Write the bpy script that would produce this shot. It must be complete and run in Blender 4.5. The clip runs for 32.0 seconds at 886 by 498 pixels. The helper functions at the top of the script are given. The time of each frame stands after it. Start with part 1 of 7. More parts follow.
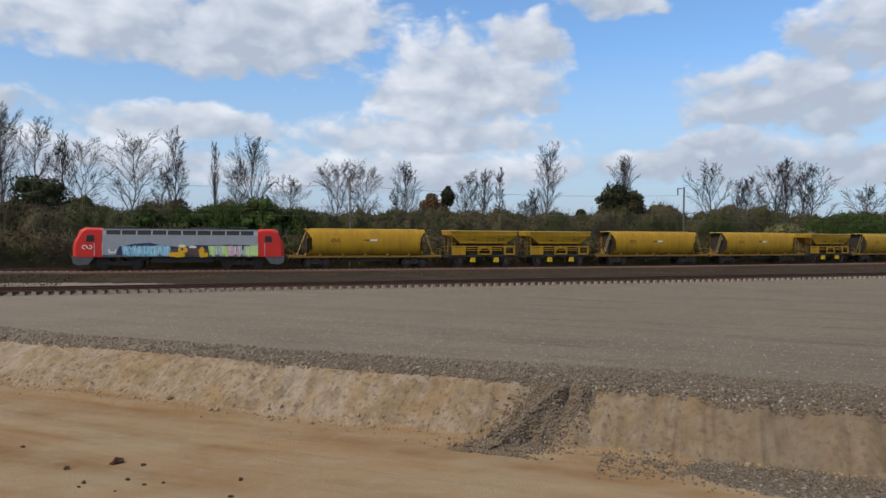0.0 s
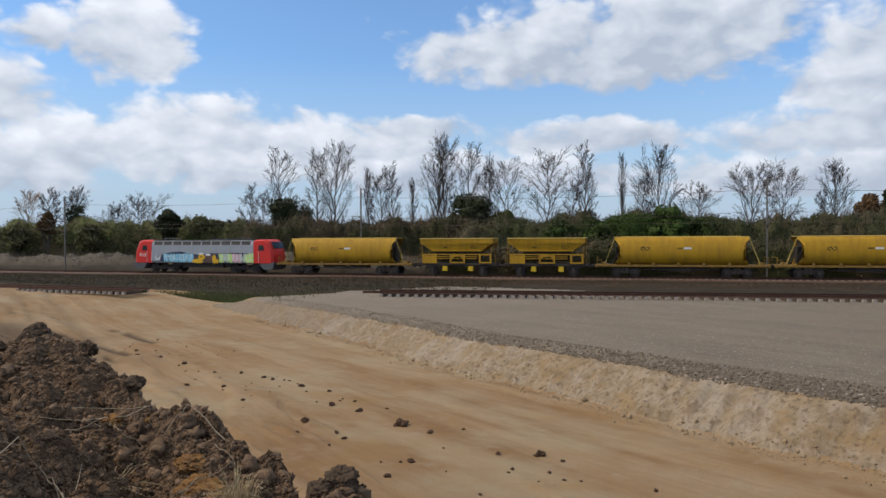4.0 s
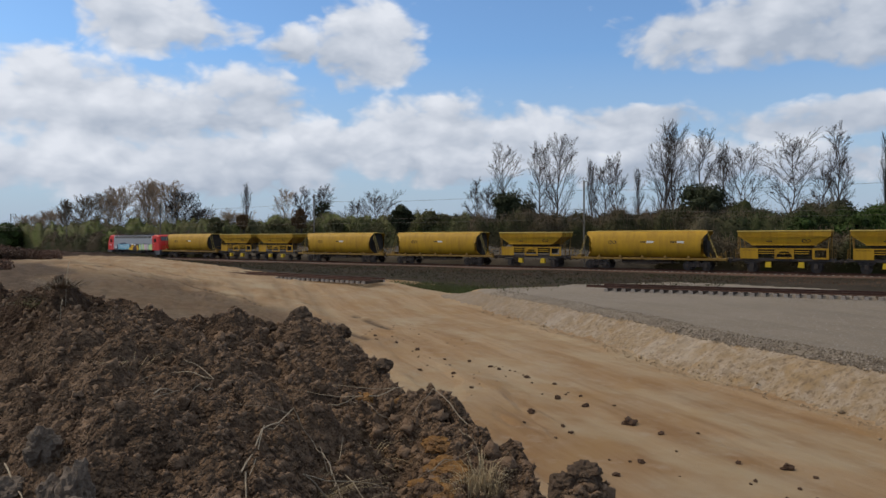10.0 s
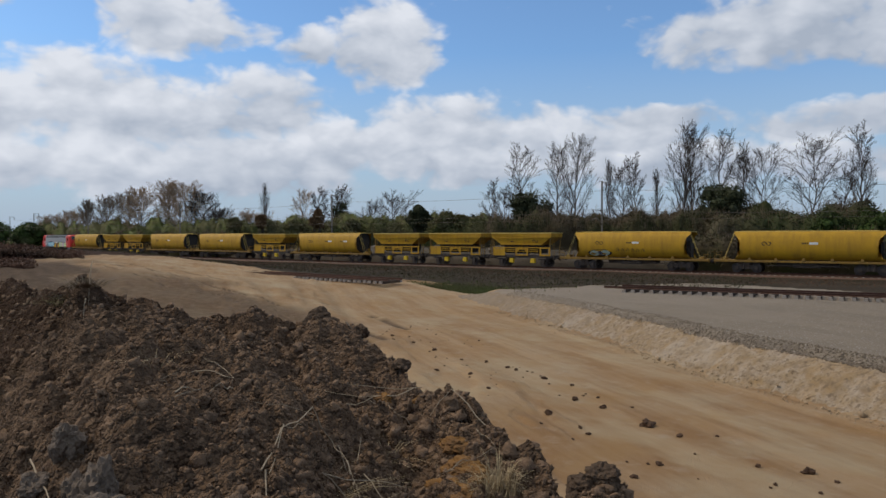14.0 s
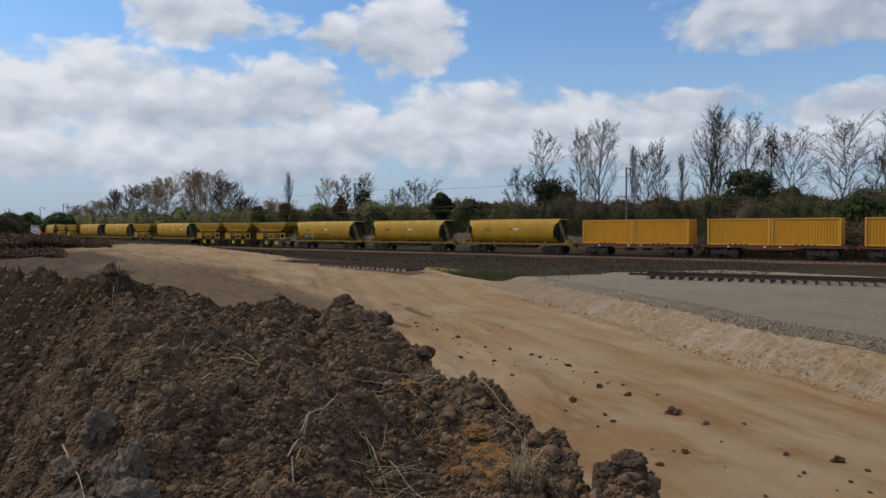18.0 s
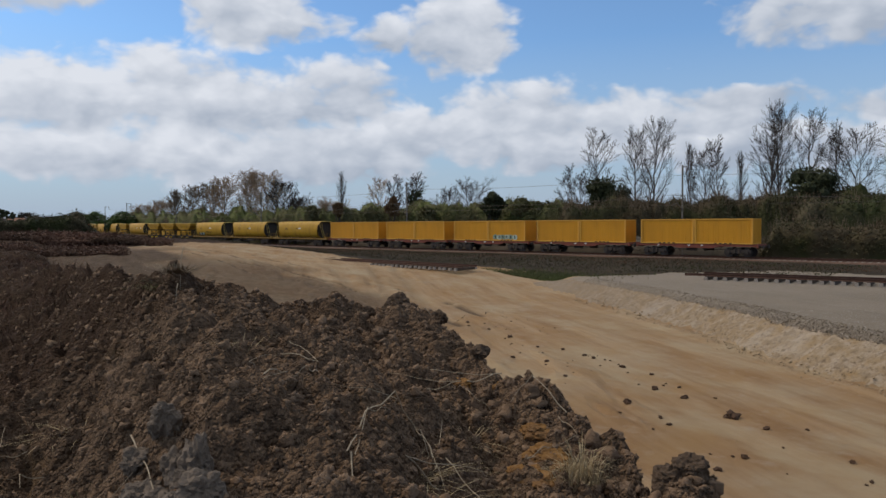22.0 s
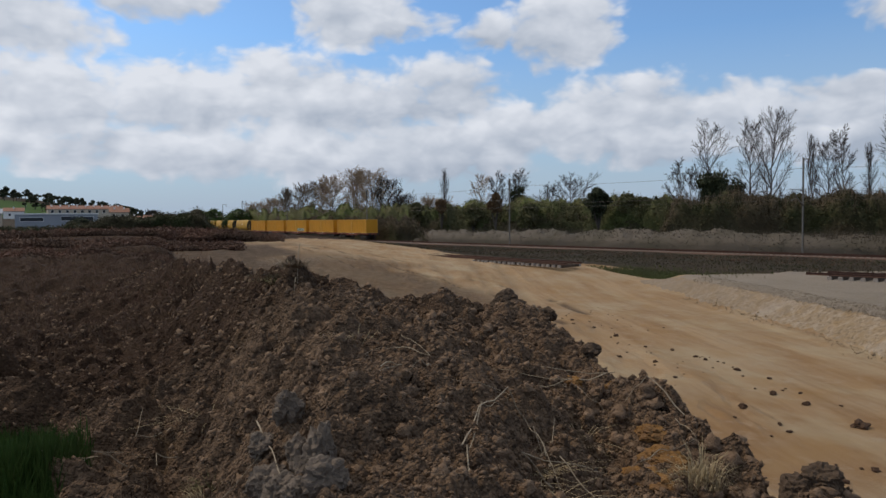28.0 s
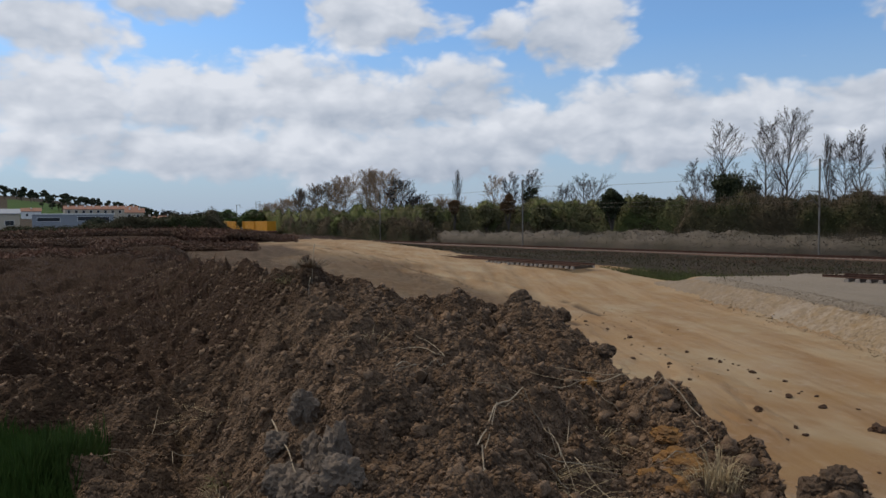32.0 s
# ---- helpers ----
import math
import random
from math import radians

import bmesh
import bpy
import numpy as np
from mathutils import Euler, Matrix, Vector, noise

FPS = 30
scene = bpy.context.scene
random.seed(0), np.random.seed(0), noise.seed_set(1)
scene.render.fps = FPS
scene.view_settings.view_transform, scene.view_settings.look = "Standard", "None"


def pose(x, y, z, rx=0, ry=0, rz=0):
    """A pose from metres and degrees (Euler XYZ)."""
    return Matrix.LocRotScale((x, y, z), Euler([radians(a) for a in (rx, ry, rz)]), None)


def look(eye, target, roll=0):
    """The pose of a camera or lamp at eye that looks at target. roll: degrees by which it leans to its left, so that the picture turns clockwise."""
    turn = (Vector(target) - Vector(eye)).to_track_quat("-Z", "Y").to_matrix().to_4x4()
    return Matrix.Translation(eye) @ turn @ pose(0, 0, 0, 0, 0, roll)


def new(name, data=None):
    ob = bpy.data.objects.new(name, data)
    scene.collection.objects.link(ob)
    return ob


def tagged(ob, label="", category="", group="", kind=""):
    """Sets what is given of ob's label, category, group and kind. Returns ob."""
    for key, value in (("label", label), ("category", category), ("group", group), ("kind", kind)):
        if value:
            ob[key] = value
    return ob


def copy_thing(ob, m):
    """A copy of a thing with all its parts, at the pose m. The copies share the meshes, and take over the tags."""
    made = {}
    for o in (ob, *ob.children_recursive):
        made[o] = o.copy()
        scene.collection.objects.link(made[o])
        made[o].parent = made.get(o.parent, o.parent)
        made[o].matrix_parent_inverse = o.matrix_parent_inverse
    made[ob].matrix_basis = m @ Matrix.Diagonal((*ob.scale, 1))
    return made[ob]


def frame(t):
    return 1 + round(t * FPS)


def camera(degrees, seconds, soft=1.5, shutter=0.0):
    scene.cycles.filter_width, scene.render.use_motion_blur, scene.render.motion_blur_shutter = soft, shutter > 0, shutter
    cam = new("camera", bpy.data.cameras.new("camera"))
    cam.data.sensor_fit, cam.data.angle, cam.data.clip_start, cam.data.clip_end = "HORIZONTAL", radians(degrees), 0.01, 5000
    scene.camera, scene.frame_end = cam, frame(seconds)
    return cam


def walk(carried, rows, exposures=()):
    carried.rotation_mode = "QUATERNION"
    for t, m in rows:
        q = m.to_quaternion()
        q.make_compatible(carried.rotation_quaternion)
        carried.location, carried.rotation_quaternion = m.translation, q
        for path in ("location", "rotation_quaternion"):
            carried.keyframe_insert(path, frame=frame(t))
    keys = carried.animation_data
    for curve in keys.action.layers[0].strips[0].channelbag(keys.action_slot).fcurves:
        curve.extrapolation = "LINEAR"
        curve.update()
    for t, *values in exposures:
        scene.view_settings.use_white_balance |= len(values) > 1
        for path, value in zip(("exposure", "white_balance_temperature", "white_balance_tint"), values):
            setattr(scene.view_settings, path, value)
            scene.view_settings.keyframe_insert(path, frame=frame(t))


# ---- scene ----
cam = camera(63.55, 32.0)
EYE = 3.9  # metres above the rail heads of the running line, which lie at z = 0
ROWS = [  # seconds, x, y, z (from the first eye), yaw, pitch, roll
    (0, 0.000, -0.000, 0.001, 0.00, -1.46, 0.51),
    (0.5, 0.010, -0.060, 0.027, 4.29, -1.58, 0.06),
    (1, -0.013, -0.013, 0.005, 9.24, -1.74, -0.11),
    (1.5, -0.090, 0.027, 0.027, 15.50, -1.59, -0.40),
    (2, -0.140, 0.096, 0.007, 19.60, -1.37, -0.33),
    (2.5, -0.185, 0.089, -0.010, 22.77, -1.36, 0.13),
    (3, -0.208, 0.077, 0.002, 25.27, -1.34, 0.21),
    (3.5, -0.212, 0.053, -0.012, 28.65, -1.03, -0.18),
    (5.5, -0.320, 0.080, -0.044, 37.75, -1.08, 0.34),
    (6, -0.349, 0.086, -0.048, 39.65, -1.20, 0.15),
    (6.5, -0.338, 0.035, -0.042, 41.88, -1.15, 0.22),
    (7, -0.352, 0.041, -0.043, 43.59, -1.12, 0.11),
    (7.5, -0.372, 0.033, -0.047, 44.17, -1.24, 0.19),
    (8, -0.387, 0.012, -0.046, 45.16, -1.16, 0.26),
    (8.5, -0.379, -0.007, -0.045, 45.82, -1.05, 0.12),
    (9, -0.381, -0.016, -0.038, 47.21, -1.06, 0.16),
    (9.5, -0.385, -0.019, -0.040, 48.22, -1.09, 0.02),
    (10, -0.388, -0.008, -0.041, 49.23, -1.25, -0.34),
    (10.5, -0.386, -0.011, -0.042, 49.70, -1.21, -0.07),
    (11, -0.392, -0.009, -0.043, 49.83, -1.27, 0.01),
    (11.5, -0.398, -0.018, -0.041, 50.11, -1.37, 0.22),
    (12, -0.400, -0.017, -0.042, 50.17, -1.42, 0.23),
    (12.5, -0.392, -0.025, -0.039, 50.26, -1.32, 0.26),
    (13, -0.395, -0.024, -0.036, 50.13, -1.25, 0.16),
    (13.5, -0.381, -0.029, -0.035, 50.41, -1.21, -0.05),
    (15.5, -0.378, -0.028, -0.041, 50.83, -1.47, -0.39),
    (16, -0.399, -0.019, -0.042, 51.16, -1.74, -0.35),
    (16.5, -0.409, -0.025, -0.045, 51.52, -1.87, -0.26),
    (17, -0.409, -0.026, -0.042, 51.67, -1.95, -0.37),
    (17.5, -0.404, -0.023, -0.044, 52.21, -2.07, -0.49),
    (18, -0.406, -0.020, -0.042, 52.44, -2.20, -0.55),
    (18.5, -0.411, -0.013, -0.044, 52.65, -2.22, -0.56),
    (19, -0.411, -0.027, -0.042, 52.95, -2.16, -0.46),
    (19.5, -0.406, -0.030, -0.044, 53.36, -2.13, -0.59),
    (20, -0.410, -0.028, -0.046, 53.96, -2.11, -0.53),
    (20.5, -0.403, -0.038, -0.044, 54.58, -2.09, -0.52),
    (21, -0.410, -0.046, -0.044, 55.42, -2.24, -0.55),
    (21.5, -0.420, -0.050, -0.045, 56.04, -2.36, -0.54),
    (22, -0.432, -0.059, -0.049, 56.53, -2.22, -0.51),
    (22.5, -0.423, -0.083, -0.041, 57.92, -1.99, -0.44),
    (23, -0.431, -0.093, -0.046, 58.88, -1.86, -0.69),
    (23.5, -0.436, -0.114, -0.047, 60.13, -1.96, -0.90),
    (24, -0.435, -0.119, -0.050, 61.07, -2.15, -1.14),
    (24.5, -0.443, -0.116, -0.052, 61.72, -2.27, -1.56),
    (25, -0.484, -0.108, -0.058, 62.52, -2.47, -0.95),
    (25.5, -0.465, -0.125, -0.056, 63.11, -2.42, -0.87),
    (26, -0.462, -0.135, -0.055, 63.89, -2.34, -0.78),
    (26.5, -0.459, -0.140, -0.052, 64.33, -2.45, -0.78),
    (28.5, -0.464, -0.154, -0.049, 64.70, -2.41, -0.57),
    (29, -0.459, -0.159, -0.051, 64.47, -2.36, -0.43),
    (29.5, -0.461, -0.163, -0.052, 64.22, -2.32, -0.28),
    (30, -0.465, -0.158, -0.052, 64.19, -2.28, -0.56),
    (30.5, -0.476, -0.150, -0.056, 64.43, -2.38, -0.60),
    (31, -0.471, -0.155, -0.055, 65.22, -2.40, -0.66),
    (31.5, -0.468, -0.163, -0.054, 65.49, -2.35, -0.67),
    (32, -0.468, -0.170, -0.055, 65.70, -2.34, -0.47),
]
walk(cam, [(t, pose(x, y, EYE + z, 90 + pitch, 0, yaw) @ pose(0, 0, 0, 0, 0, roll)) for t, x, y, z, yaw, pitch, roll in ROWS],
     exposures=[(0.0, -0.14), (1.0, -0.10), (3.0, -0.08), (6.0, -0.2), (9.0, -0.3), (13.0, -0.35), (23.0, -0.38), (32.0, -0.38)])

# ---- light ----
SUN_AZ, SUN_EL = 128.0, 42.0  # degrees to the left of +y, and above the horizon


def away(az, r, z=0.0):
    """The point r metres off in the compass direction az (degrees to the left of +y)."""
    return Vector((-r * math.sin(radians(az)), r * math.cos(radians(az)), z))


sun = new("sun", bpy.data.lights.new("sun", "SUN"))
sun.data.energy, sun.data.angle, sun.data.color = 2.5, radians(4), (1.0, 0.845, 0.655)
sun.matrix_basis = look(away(SUN_AZ, 100 * math.cos(radians(SUN_EL)), 100 * math.sin(radians(SUN_EL))), (0, 0, 0))

# Clouds: compass direction, height and half widths in degrees of the cumulus that stands in the sky.
CLOUDS = [
    (16, 15.2, 12, 3.6), (-1, 11.5, 7.5, 4.2), (1, 7.4, 9, 2.2), (19.7, 8, 7.5, 1.3), (-6.5, 14.6, 3.4, 2.2),
    (-26, 9.6, 8, 2.8), (-30, 13.3, 4.4, 2.8), (-21, 6.5, 3.2, 1.1), (-13, 17.2, 3.5, 1.0),
    (34, 8.6, 5.2, 1.2), (27, 14.8, 7, 2.6), (55.3, 15.2, 4.3, 3.6), (48.6, 7.7, 4.5, 2.2),
    (61, 14.4, 2.2, 1.4), (56.5, 7.0, 7, 2.2), (65, 9.6, 5.2, 2.9), (73, 8.3, 10, 3.8), (70.5, 15.4, 5.6, 2.4),
    (77, 10.2, 4.5, 2.8), (62.7, 6.2, 9, 1.7), (84, 8.8, 6, 3.4), (93.5, 9, 6, 3.6), (93.4, 13.4, 4.6, 2.5),
    (87, 16, 4.5, 1.3), (88, 5.2, 14, 1.8), (106, 10, 8, 4), (-45, 9, 8, 3.5), (130, 14, 14, 5), (-80, 12, 14, 5),
    (170, 20, 16, 7), (-130, 18, 16, 6), (50, 7.6, 7, 2.8), (42, 7.2, 6, 2.2), (36, 7.2, 5, 1.9), (72, 5.2, 16, 2.6), (50, 5.4, 9, 1.5), (30, 5.2, 14, 1.6), (4, 4.6, 16, 1.6), (-24, 5, 12, 1.6),
]


def make_world():
    w = bpy.data.worlds.new("sky")
    scene.world = w
    w.use_nodes = True
    nt = w.node_tree
    nt.nodes.clear()

    def nd(kind, **kw):
        n = nt.nodes.new(kind)
        for k, v in kw.items():
            n.inputs[k].default_value = v
        return n

    def mth(op, a, b=None, c=None, clamp=False):
        n = nt.nodes.new("ShaderNodeMath")
        n.operation, n.use_clamp = op, clamp
        for i, v in enumerate((a, b, c)):
            if v is None:
                continue
            if isinstance(v, (int, float)):
                n.inputs[i].default_value = v
            else:
                nt.links.new(v, n.inputs[i])
        return n.outputs[0]

    sky = nt.nodes.new("ShaderNodeTexSky")
    sky.sky_type, sky.sun_disc = "NISHITA", False
    sky.sun_elevation, sky.sun_rotation = radians(SUN_EL), radians(-SUN_AZ)
    sky.air_density, sky.dust_density, sky.ozone_density = 1.0, 0.6, 1.6
    co = nt.nodes.new("ShaderNodeTexCoord")
    sep = nt.nodes.new("ShaderNodeSeparateXYZ")
    nt.links.new(co.outputs["Generated"], sep.inputs[0])
    x, y, z = sep.outputs
    az = mth("MULTIPLY", mth("ARCTAN2", mth("MULTIPLY", x, -1.0), y), 180 / math.pi)
    el = mth("MULTIPLY", mth("ARCSINE", z), 180 / math.pi)
    comb = nt.nodes.new("ShaderNodeCombineXYZ")
    nt.links.new(mth("MULTIPLY", az, 0.1), comb.inputs[0])
    nt.links.new(mth("MULTIPLY", el, 0.16), comb.inputs[1])

    def noise_at(scale, detail, rough, shift=0.0):
        mp = nt.nodes.new("ShaderNodeMapping")
        mp.inputs["Location"].default_value = (shift, shift * 0.7, shift)
        nt.links.new(comb.outputs[0], mp.inputs[0])
        n = nd("ShaderNodeTexNoise", Scale=scale, Detail=detail, Roughness=rough)
        nt.links.new(mp.outputs[0], n.inputs["Vector"])
        return n.outputs["Fac"]

    warp_a = mth("MULTIPLY", mth("SUBTRACT", noise_at(1.6, 3, 0.55, 3.1), 0.5), 4.0)
    warp_e = mth("MULTIPLY", mth("SUBTRACT", noise_at(1.9, 3, 0.55, 9.7), 0.5), 2.6)
    az2, el2 = mth("ADD", az, warp_a), mth("ADD", el, warp_e)
    body, crown = None, None
    for a, e, wa, we in CLOUDS:
        da = mth("DIVIDE", mth("SUBTRACT", az2, a), wa)
        up = mth("DIVIDE", mth("SUBTRACT", el2, e), we)
        d2 = mth("ADD", mth("MULTIPLY", da, da), mth("MULTIPLY", up, up))
        v = mth("SUBTRACT", 1.0, d2)
        top = mth("MULTIPLY_ADD", up, 0.55, v)
        body = v if body is None else mth("SMOOTH_MAX", body, v, 0.25)
        crown = top if crown is None else mth("MAXIMUM", crown, top)
    rise = mth("SUBTRACT", crown, body)
    # unseen cloud cover, added towards the zenith so the sky's light is less blue
    over = mth("MINIMUM", mth("DIVIDE", mth("SUBTRACT", el, 27.0), 9.0), 0.55)
    body = mth("MAXIMUM", mth("MAXIMUM", body, over), -1.2)
    cell = nt.nodes.new("ShaderNodeTexVoronoi")
    cell.feature = "SMOOTH_F1"
    cell.inputs["Scale"].default_value = 5.0
    cell.inputs["Detail"].default_value = 2.0
    cell.inputs["Smoothness"].default_value = 0.6
    wv = nt.nodes.new("ShaderNodeCombineXYZ")
    nt.links.new(mth("MULTIPLY", az2, 0.1), wv.inputs[0])
    nt.links.new(mth("MULTIPLY", el2, 0.16), wv.inputs[1])
    nt.links.new(wv.outputs[0], cell.inputs["Vector"])
    billow = mth("SUBTRACT", 0.45, cell.outputs["Distance"])
    puff = noise_at(2.6, 3, 0.45, 1.3)
    fine = noise_at(7.5, 5, 0.6, 5.3)
    dens = mth("ADD", body, mth("MULTIPLY", mth("SUBTRACT", puff, 0.5), 2.6))
    dens = mth("ADD", dens, mth("MULTIPLY", billow, 0.9))
    dens = mth("ADD", dens, mth("MULTIPLY", mth("SUBTRACT", fine, 0.5), 0.55))
    cover = nt.nodes.new("ShaderNodeMapRange")
    cover.interpolation_type = "SMOOTHSTEP"
    nt.links.new(dens, cover.inputs[0])
    cover.inputs[1].default_value, cover.inputs[2].default_value = -0.92, 0.12
    # the side towards the sun and the tops are white, the bellies grey
    mp = nt.nodes.new("ShaderNodeMapping")
    mp.inputs["Location"].default_value = (1.3 + 0.10, 0.91 + 0.16, 1.3)
    nt.links.new(comb.outputs[0], mp.inputs[0])
    n2 = nd("ShaderNodeTexNoise", Scale=2.6, Detail=3, Roughness=0.45)
    nt.links.new(mp.outputs[0], n2.inputs["Vector"])
    lit = mth("MULTIPLY", mth("SUBTRACT", puff, n2.outputs["Fac"]), 1.7)
    lit = mth("ADD", lit, mth("MULTIPLY", mth("SUBTRACT", noise_at(1.1, 3, 0.5, 7.7), 0.5), 1.2))
    lit = mth("ADD", lit, mth("MULTIPLY", dens, -0.06))
    lit = mth("ADD", lit, mth("MULTIPLY", mth("MINIMUM", mth("MAXIMUM", rise, -0.5), 0.5), 0.75))
    lit = mth("ADD", lit, mth("MULTIPLY", billow, 0.5))
    # brighter towards the sun's side
    lit = mth("ADD", lit, mth("MULTIPLY", mth("COSINE", mth("MULTIPLY", mth("SUBTRACT", az, SUN_AZ), math.pi / 180)), 0.36))
    shade = nt.nodes.new("ShaderNodeMapRange")
    nt.links.new(lit, shade.inputs[0])
    shade.inputs[1].default_value, shade.inputs[2].default_value = -0.72, 0.62
    ramp = nt.nodes.new("ShaderNodeValToRGB")
    nt.links.new(shade.outputs[0], ramp.inputs[0])
    ramp.color_ramp.elements[0].color = (0.50, 0.575, 0.70, 1)
    ramp.color_ramp.elements[1].color = (0.945, 0.99, 1.08, 1)
    # pale haze towards the horizon
    haze = nt.nodes.new("ShaderNodeMapRange")
    nt.links.new(mth("ABSOLUTE", el), haze.inputs[0])
    haze.inputs[1].default_value, haze.inputs[2].default_value = 1.0, 14.0
    haze.inputs[3].default_value, haze.inputs[4].default_value = 0.95, 0.12
    skyc = nt.nodes.new("ShaderNodeMix")
    skyc.data_type = "RGBA"
    gain = nt.nodes.new("ShaderNodeVectorMath")
    gain.operation = "SCALE"
    nt.links.new(sky.outputs[0], gain.inputs[0])
    gain.inputs["Scale"].default_value = SKY_GAIN
    tint = nt.nodes.new("ShaderNodeVectorMath")
    tint.operation = "MULTIPLY"
    nt.links.new(gain.outputs[0], tint.inputs[0])
    tint.inputs[1].default_value = (1.28, 1.80, 2.28)
    nt.links.new(haze.outputs[0], skyc.inputs[0])
    nt.links.new(tint.outputs[0], skyc.inputs[6])
    skyc.inputs[7].default_value = (0.49, 0.60, 0.755, 1)
    mixc = nt.nodes.new("ShaderNodeMix")
    mixc.data_type = "RGBA"
    nt.links.new(cover.outputs[0], mixc.inputs[0])
    nt.links.new(skyc.outputs[2], mixc.inputs[6])
    nt.links.new(ramp.outputs[0], mixc.inputs[7])
    bg = nt.nodes.new("ShaderNodeBackground")
    nt.links.new(mixc.outputs[2], bg.inputs[0])
    bg.inputs[1].default_value = 1.0
    out = nt.nodes.new("ShaderNodeOutputWorld")
    nt.links.new(bg.outputs[0], out.inputs[0])


SKY_GAIN = 0.083  # the sky's strength before the clouds are laid over it
make_world()

# ---- materials ----
class Nodes:
    """A small builder for a node material."""

    def __init__(self, name):
        self.m = bpy.data.materials.new(name)
        self.m.use_nodes = True
        self.t = self.m.node_tree
        self.bsdf = self.t.nodes["Principled BSDF"]
        self.co = self.t.nodes.new("ShaderNodeTexCoord").outputs["Object"]

    def link(self, a, b):
        self.t.links.new(a, b)

    def noise(self, scale, detail=4.0, rough=0.55, stretch=None, vec=None):
        v = vec or self.co
        if stretch:
            mp = self.t.nodes.new("ShaderNodeMapping")
            mp.inputs["Scale"].default_value = stretch
            self.link(v, mp.inputs[0])
            v = mp.outputs[0]
        n = self.t.nodes.new("ShaderNodeTexNoise")
        n.inputs["Scale"].default_value, n.inputs["Detail"].default_value, n.inputs["Roughness"].default_value = scale, detail, rough
        self.link(v, n.inputs["Vector"])
        return n.outputs["Fac"]

    def cells(self, scale, feature="F1", out="Distance"):
        n = self.t.nodes.new("ShaderNodeTexVoronoi")
        n.feature = feature
        n.inputs["Scale"].default_value = scale
        self.link(self.co, n.inputs["Vector"])
        return n.outputs[out]

    def span(self, v, a, b, lo=0.0, hi=1.0):
        n = self.t.nodes.new("ShaderNodeMapRange")
        self.link(v, n.inputs[0])
        for i, k in enumerate((a, b, lo, hi)):
            n.inputs[i + 1].default_value = k
        return n.outputs[0]

    def math(self, op, a, b):
        n = self.t.nodes.new("ShaderNodeMath")
        n.operation = op
        for i, v in enumerate((a, b)):
            if isinstance(v, (int, float)):
                n.inputs[i].default_value = v
            else:
                self.link(v, n.inputs[i])
        return n.outputs[0]

    def mix(self, fac, a, b, blend="MIX"):
        n = self.t.nodes.new("ShaderNodeMix")
        n.data_type, n.blend_type = "RGBA", blend
        for i, v in ((0, fac), (6, a), (7, b)):
            if isinstance(v, (int, float)):
                n.inputs[i].default_value = v
            elif isinstance(v, tuple):
                n.inputs[i].default_value = (*v, 1.0) if len(v) == 3 else v
            else:
                self.link(v, n.inputs[i])
        return n.outputs[2]

    def random(self, island=False):
        if island:
            return self.t.nodes.new("ShaderNodeNewGeometry").outputs["Random Per Island"]
        return self.t.nodes.new("ShaderNodeObjectInfo").outputs["Random"]

    def done(self, col, rough=0.8, metal=0.0, bump=None, strength=0.3, dist=0.02, spec=0.3):
        if isinstance(col, tuple):
            self.bsdf.inputs["Base Color"].default_value = (*col, 1.0)
        else:
            self.link(col, self.bsdf.inputs["Base Color"])
        if isinstance(rough, (int, float)):
            self.bsdf.inputs["Roughness"].default_value = rough
        else:
            self.link(rough, self.bsdf.inputs["Roughness"])
        self.bsdf.inputs["Metallic"].default_value = metal
        self.bsdf.inputs["Specular IOR Level"].default_value = spec
        if bump is not None:
            b = self.t.nodes.new("ShaderNodeBump")
            b.inputs["Strength"].default_value, b.inputs["Distance"].default_value = strength, dist
            self.link(bump, b.inputs["Height"])
            self.link(b.outputs[0], self.bsdf.inputs["Normal"])
        return self.m


def worn(name, col, dirt, amount=0.5, scale=1.2, rough=0.6, metal=0.0, streak=True, grain=25.0, bump=0.15):
    """Paint or metal with stains, vertical streaks and fine grain."""
    n = Nodes(name)
    big = n.noise(scale, 5, 0.6)
    if streak:
        run = n.noise(scale * 2.0, 4, 0.6, stretch=(2.2, 2.2, 0.25))
        big = n.math("ADD", n.math("MULTIPLY", big, 0.5), n.math("MULTIPLY", run, 0.5))
    f = n.span(big, 0.42, 0.68, 0.0, amount)
    fine = n.noise(grain, 3)
    c = n.mix(f, col, dirt)
    c = n.mix(n.span(fine, 0.35, 0.7, 0.0, 0.22), c, tuple(v * 0.6 for v in col))
    return n.done(c, n.span(big, 0.3, 0.7, rough - 0.08, rough + 0.12), metal, fine, bump, 0.01)


def plain_rough(name, a, b, scale=3.0, rough=0.9, bump=0.4, dist=0.03, island=False, spec=0.2):
    """Earth, stone, bark: two tones in patches with a rough relief."""
    n = Nodes(name)
    big = n.noise(scale, 6, 0.62)
    small = n.noise(scale * 9, 4, 0.6)
    c = n.mix(n.span(big, 0.32, 0.68), a, b)
    c = n.mix(n.span(small, 0.4, 0.75, 0.0, 0.35), c, tuple(v * 0.55 for v in a))
    if island:
        c = n.mix(n.span(n.random(True), 0.0, 1.0, 0.0, 0.55), c, tuple(min(1, v * 1.5) for v in b))
    return n.done(c, rough, 0.0, small, bump, dist, spec)


def leafy(name, a, b, c3):
    """Leaves or twigs: hue varies from leaf to leaf and in patches."""
    n = Nodes(name)
    c = n.mix(n.random(True), a, b)
    c = n.mix(n.span(n.noise(0.16, 4), 0.42, 0.60), c, c3)
    return n.done(c, 0.75, 0.0, None, spec=0.15)


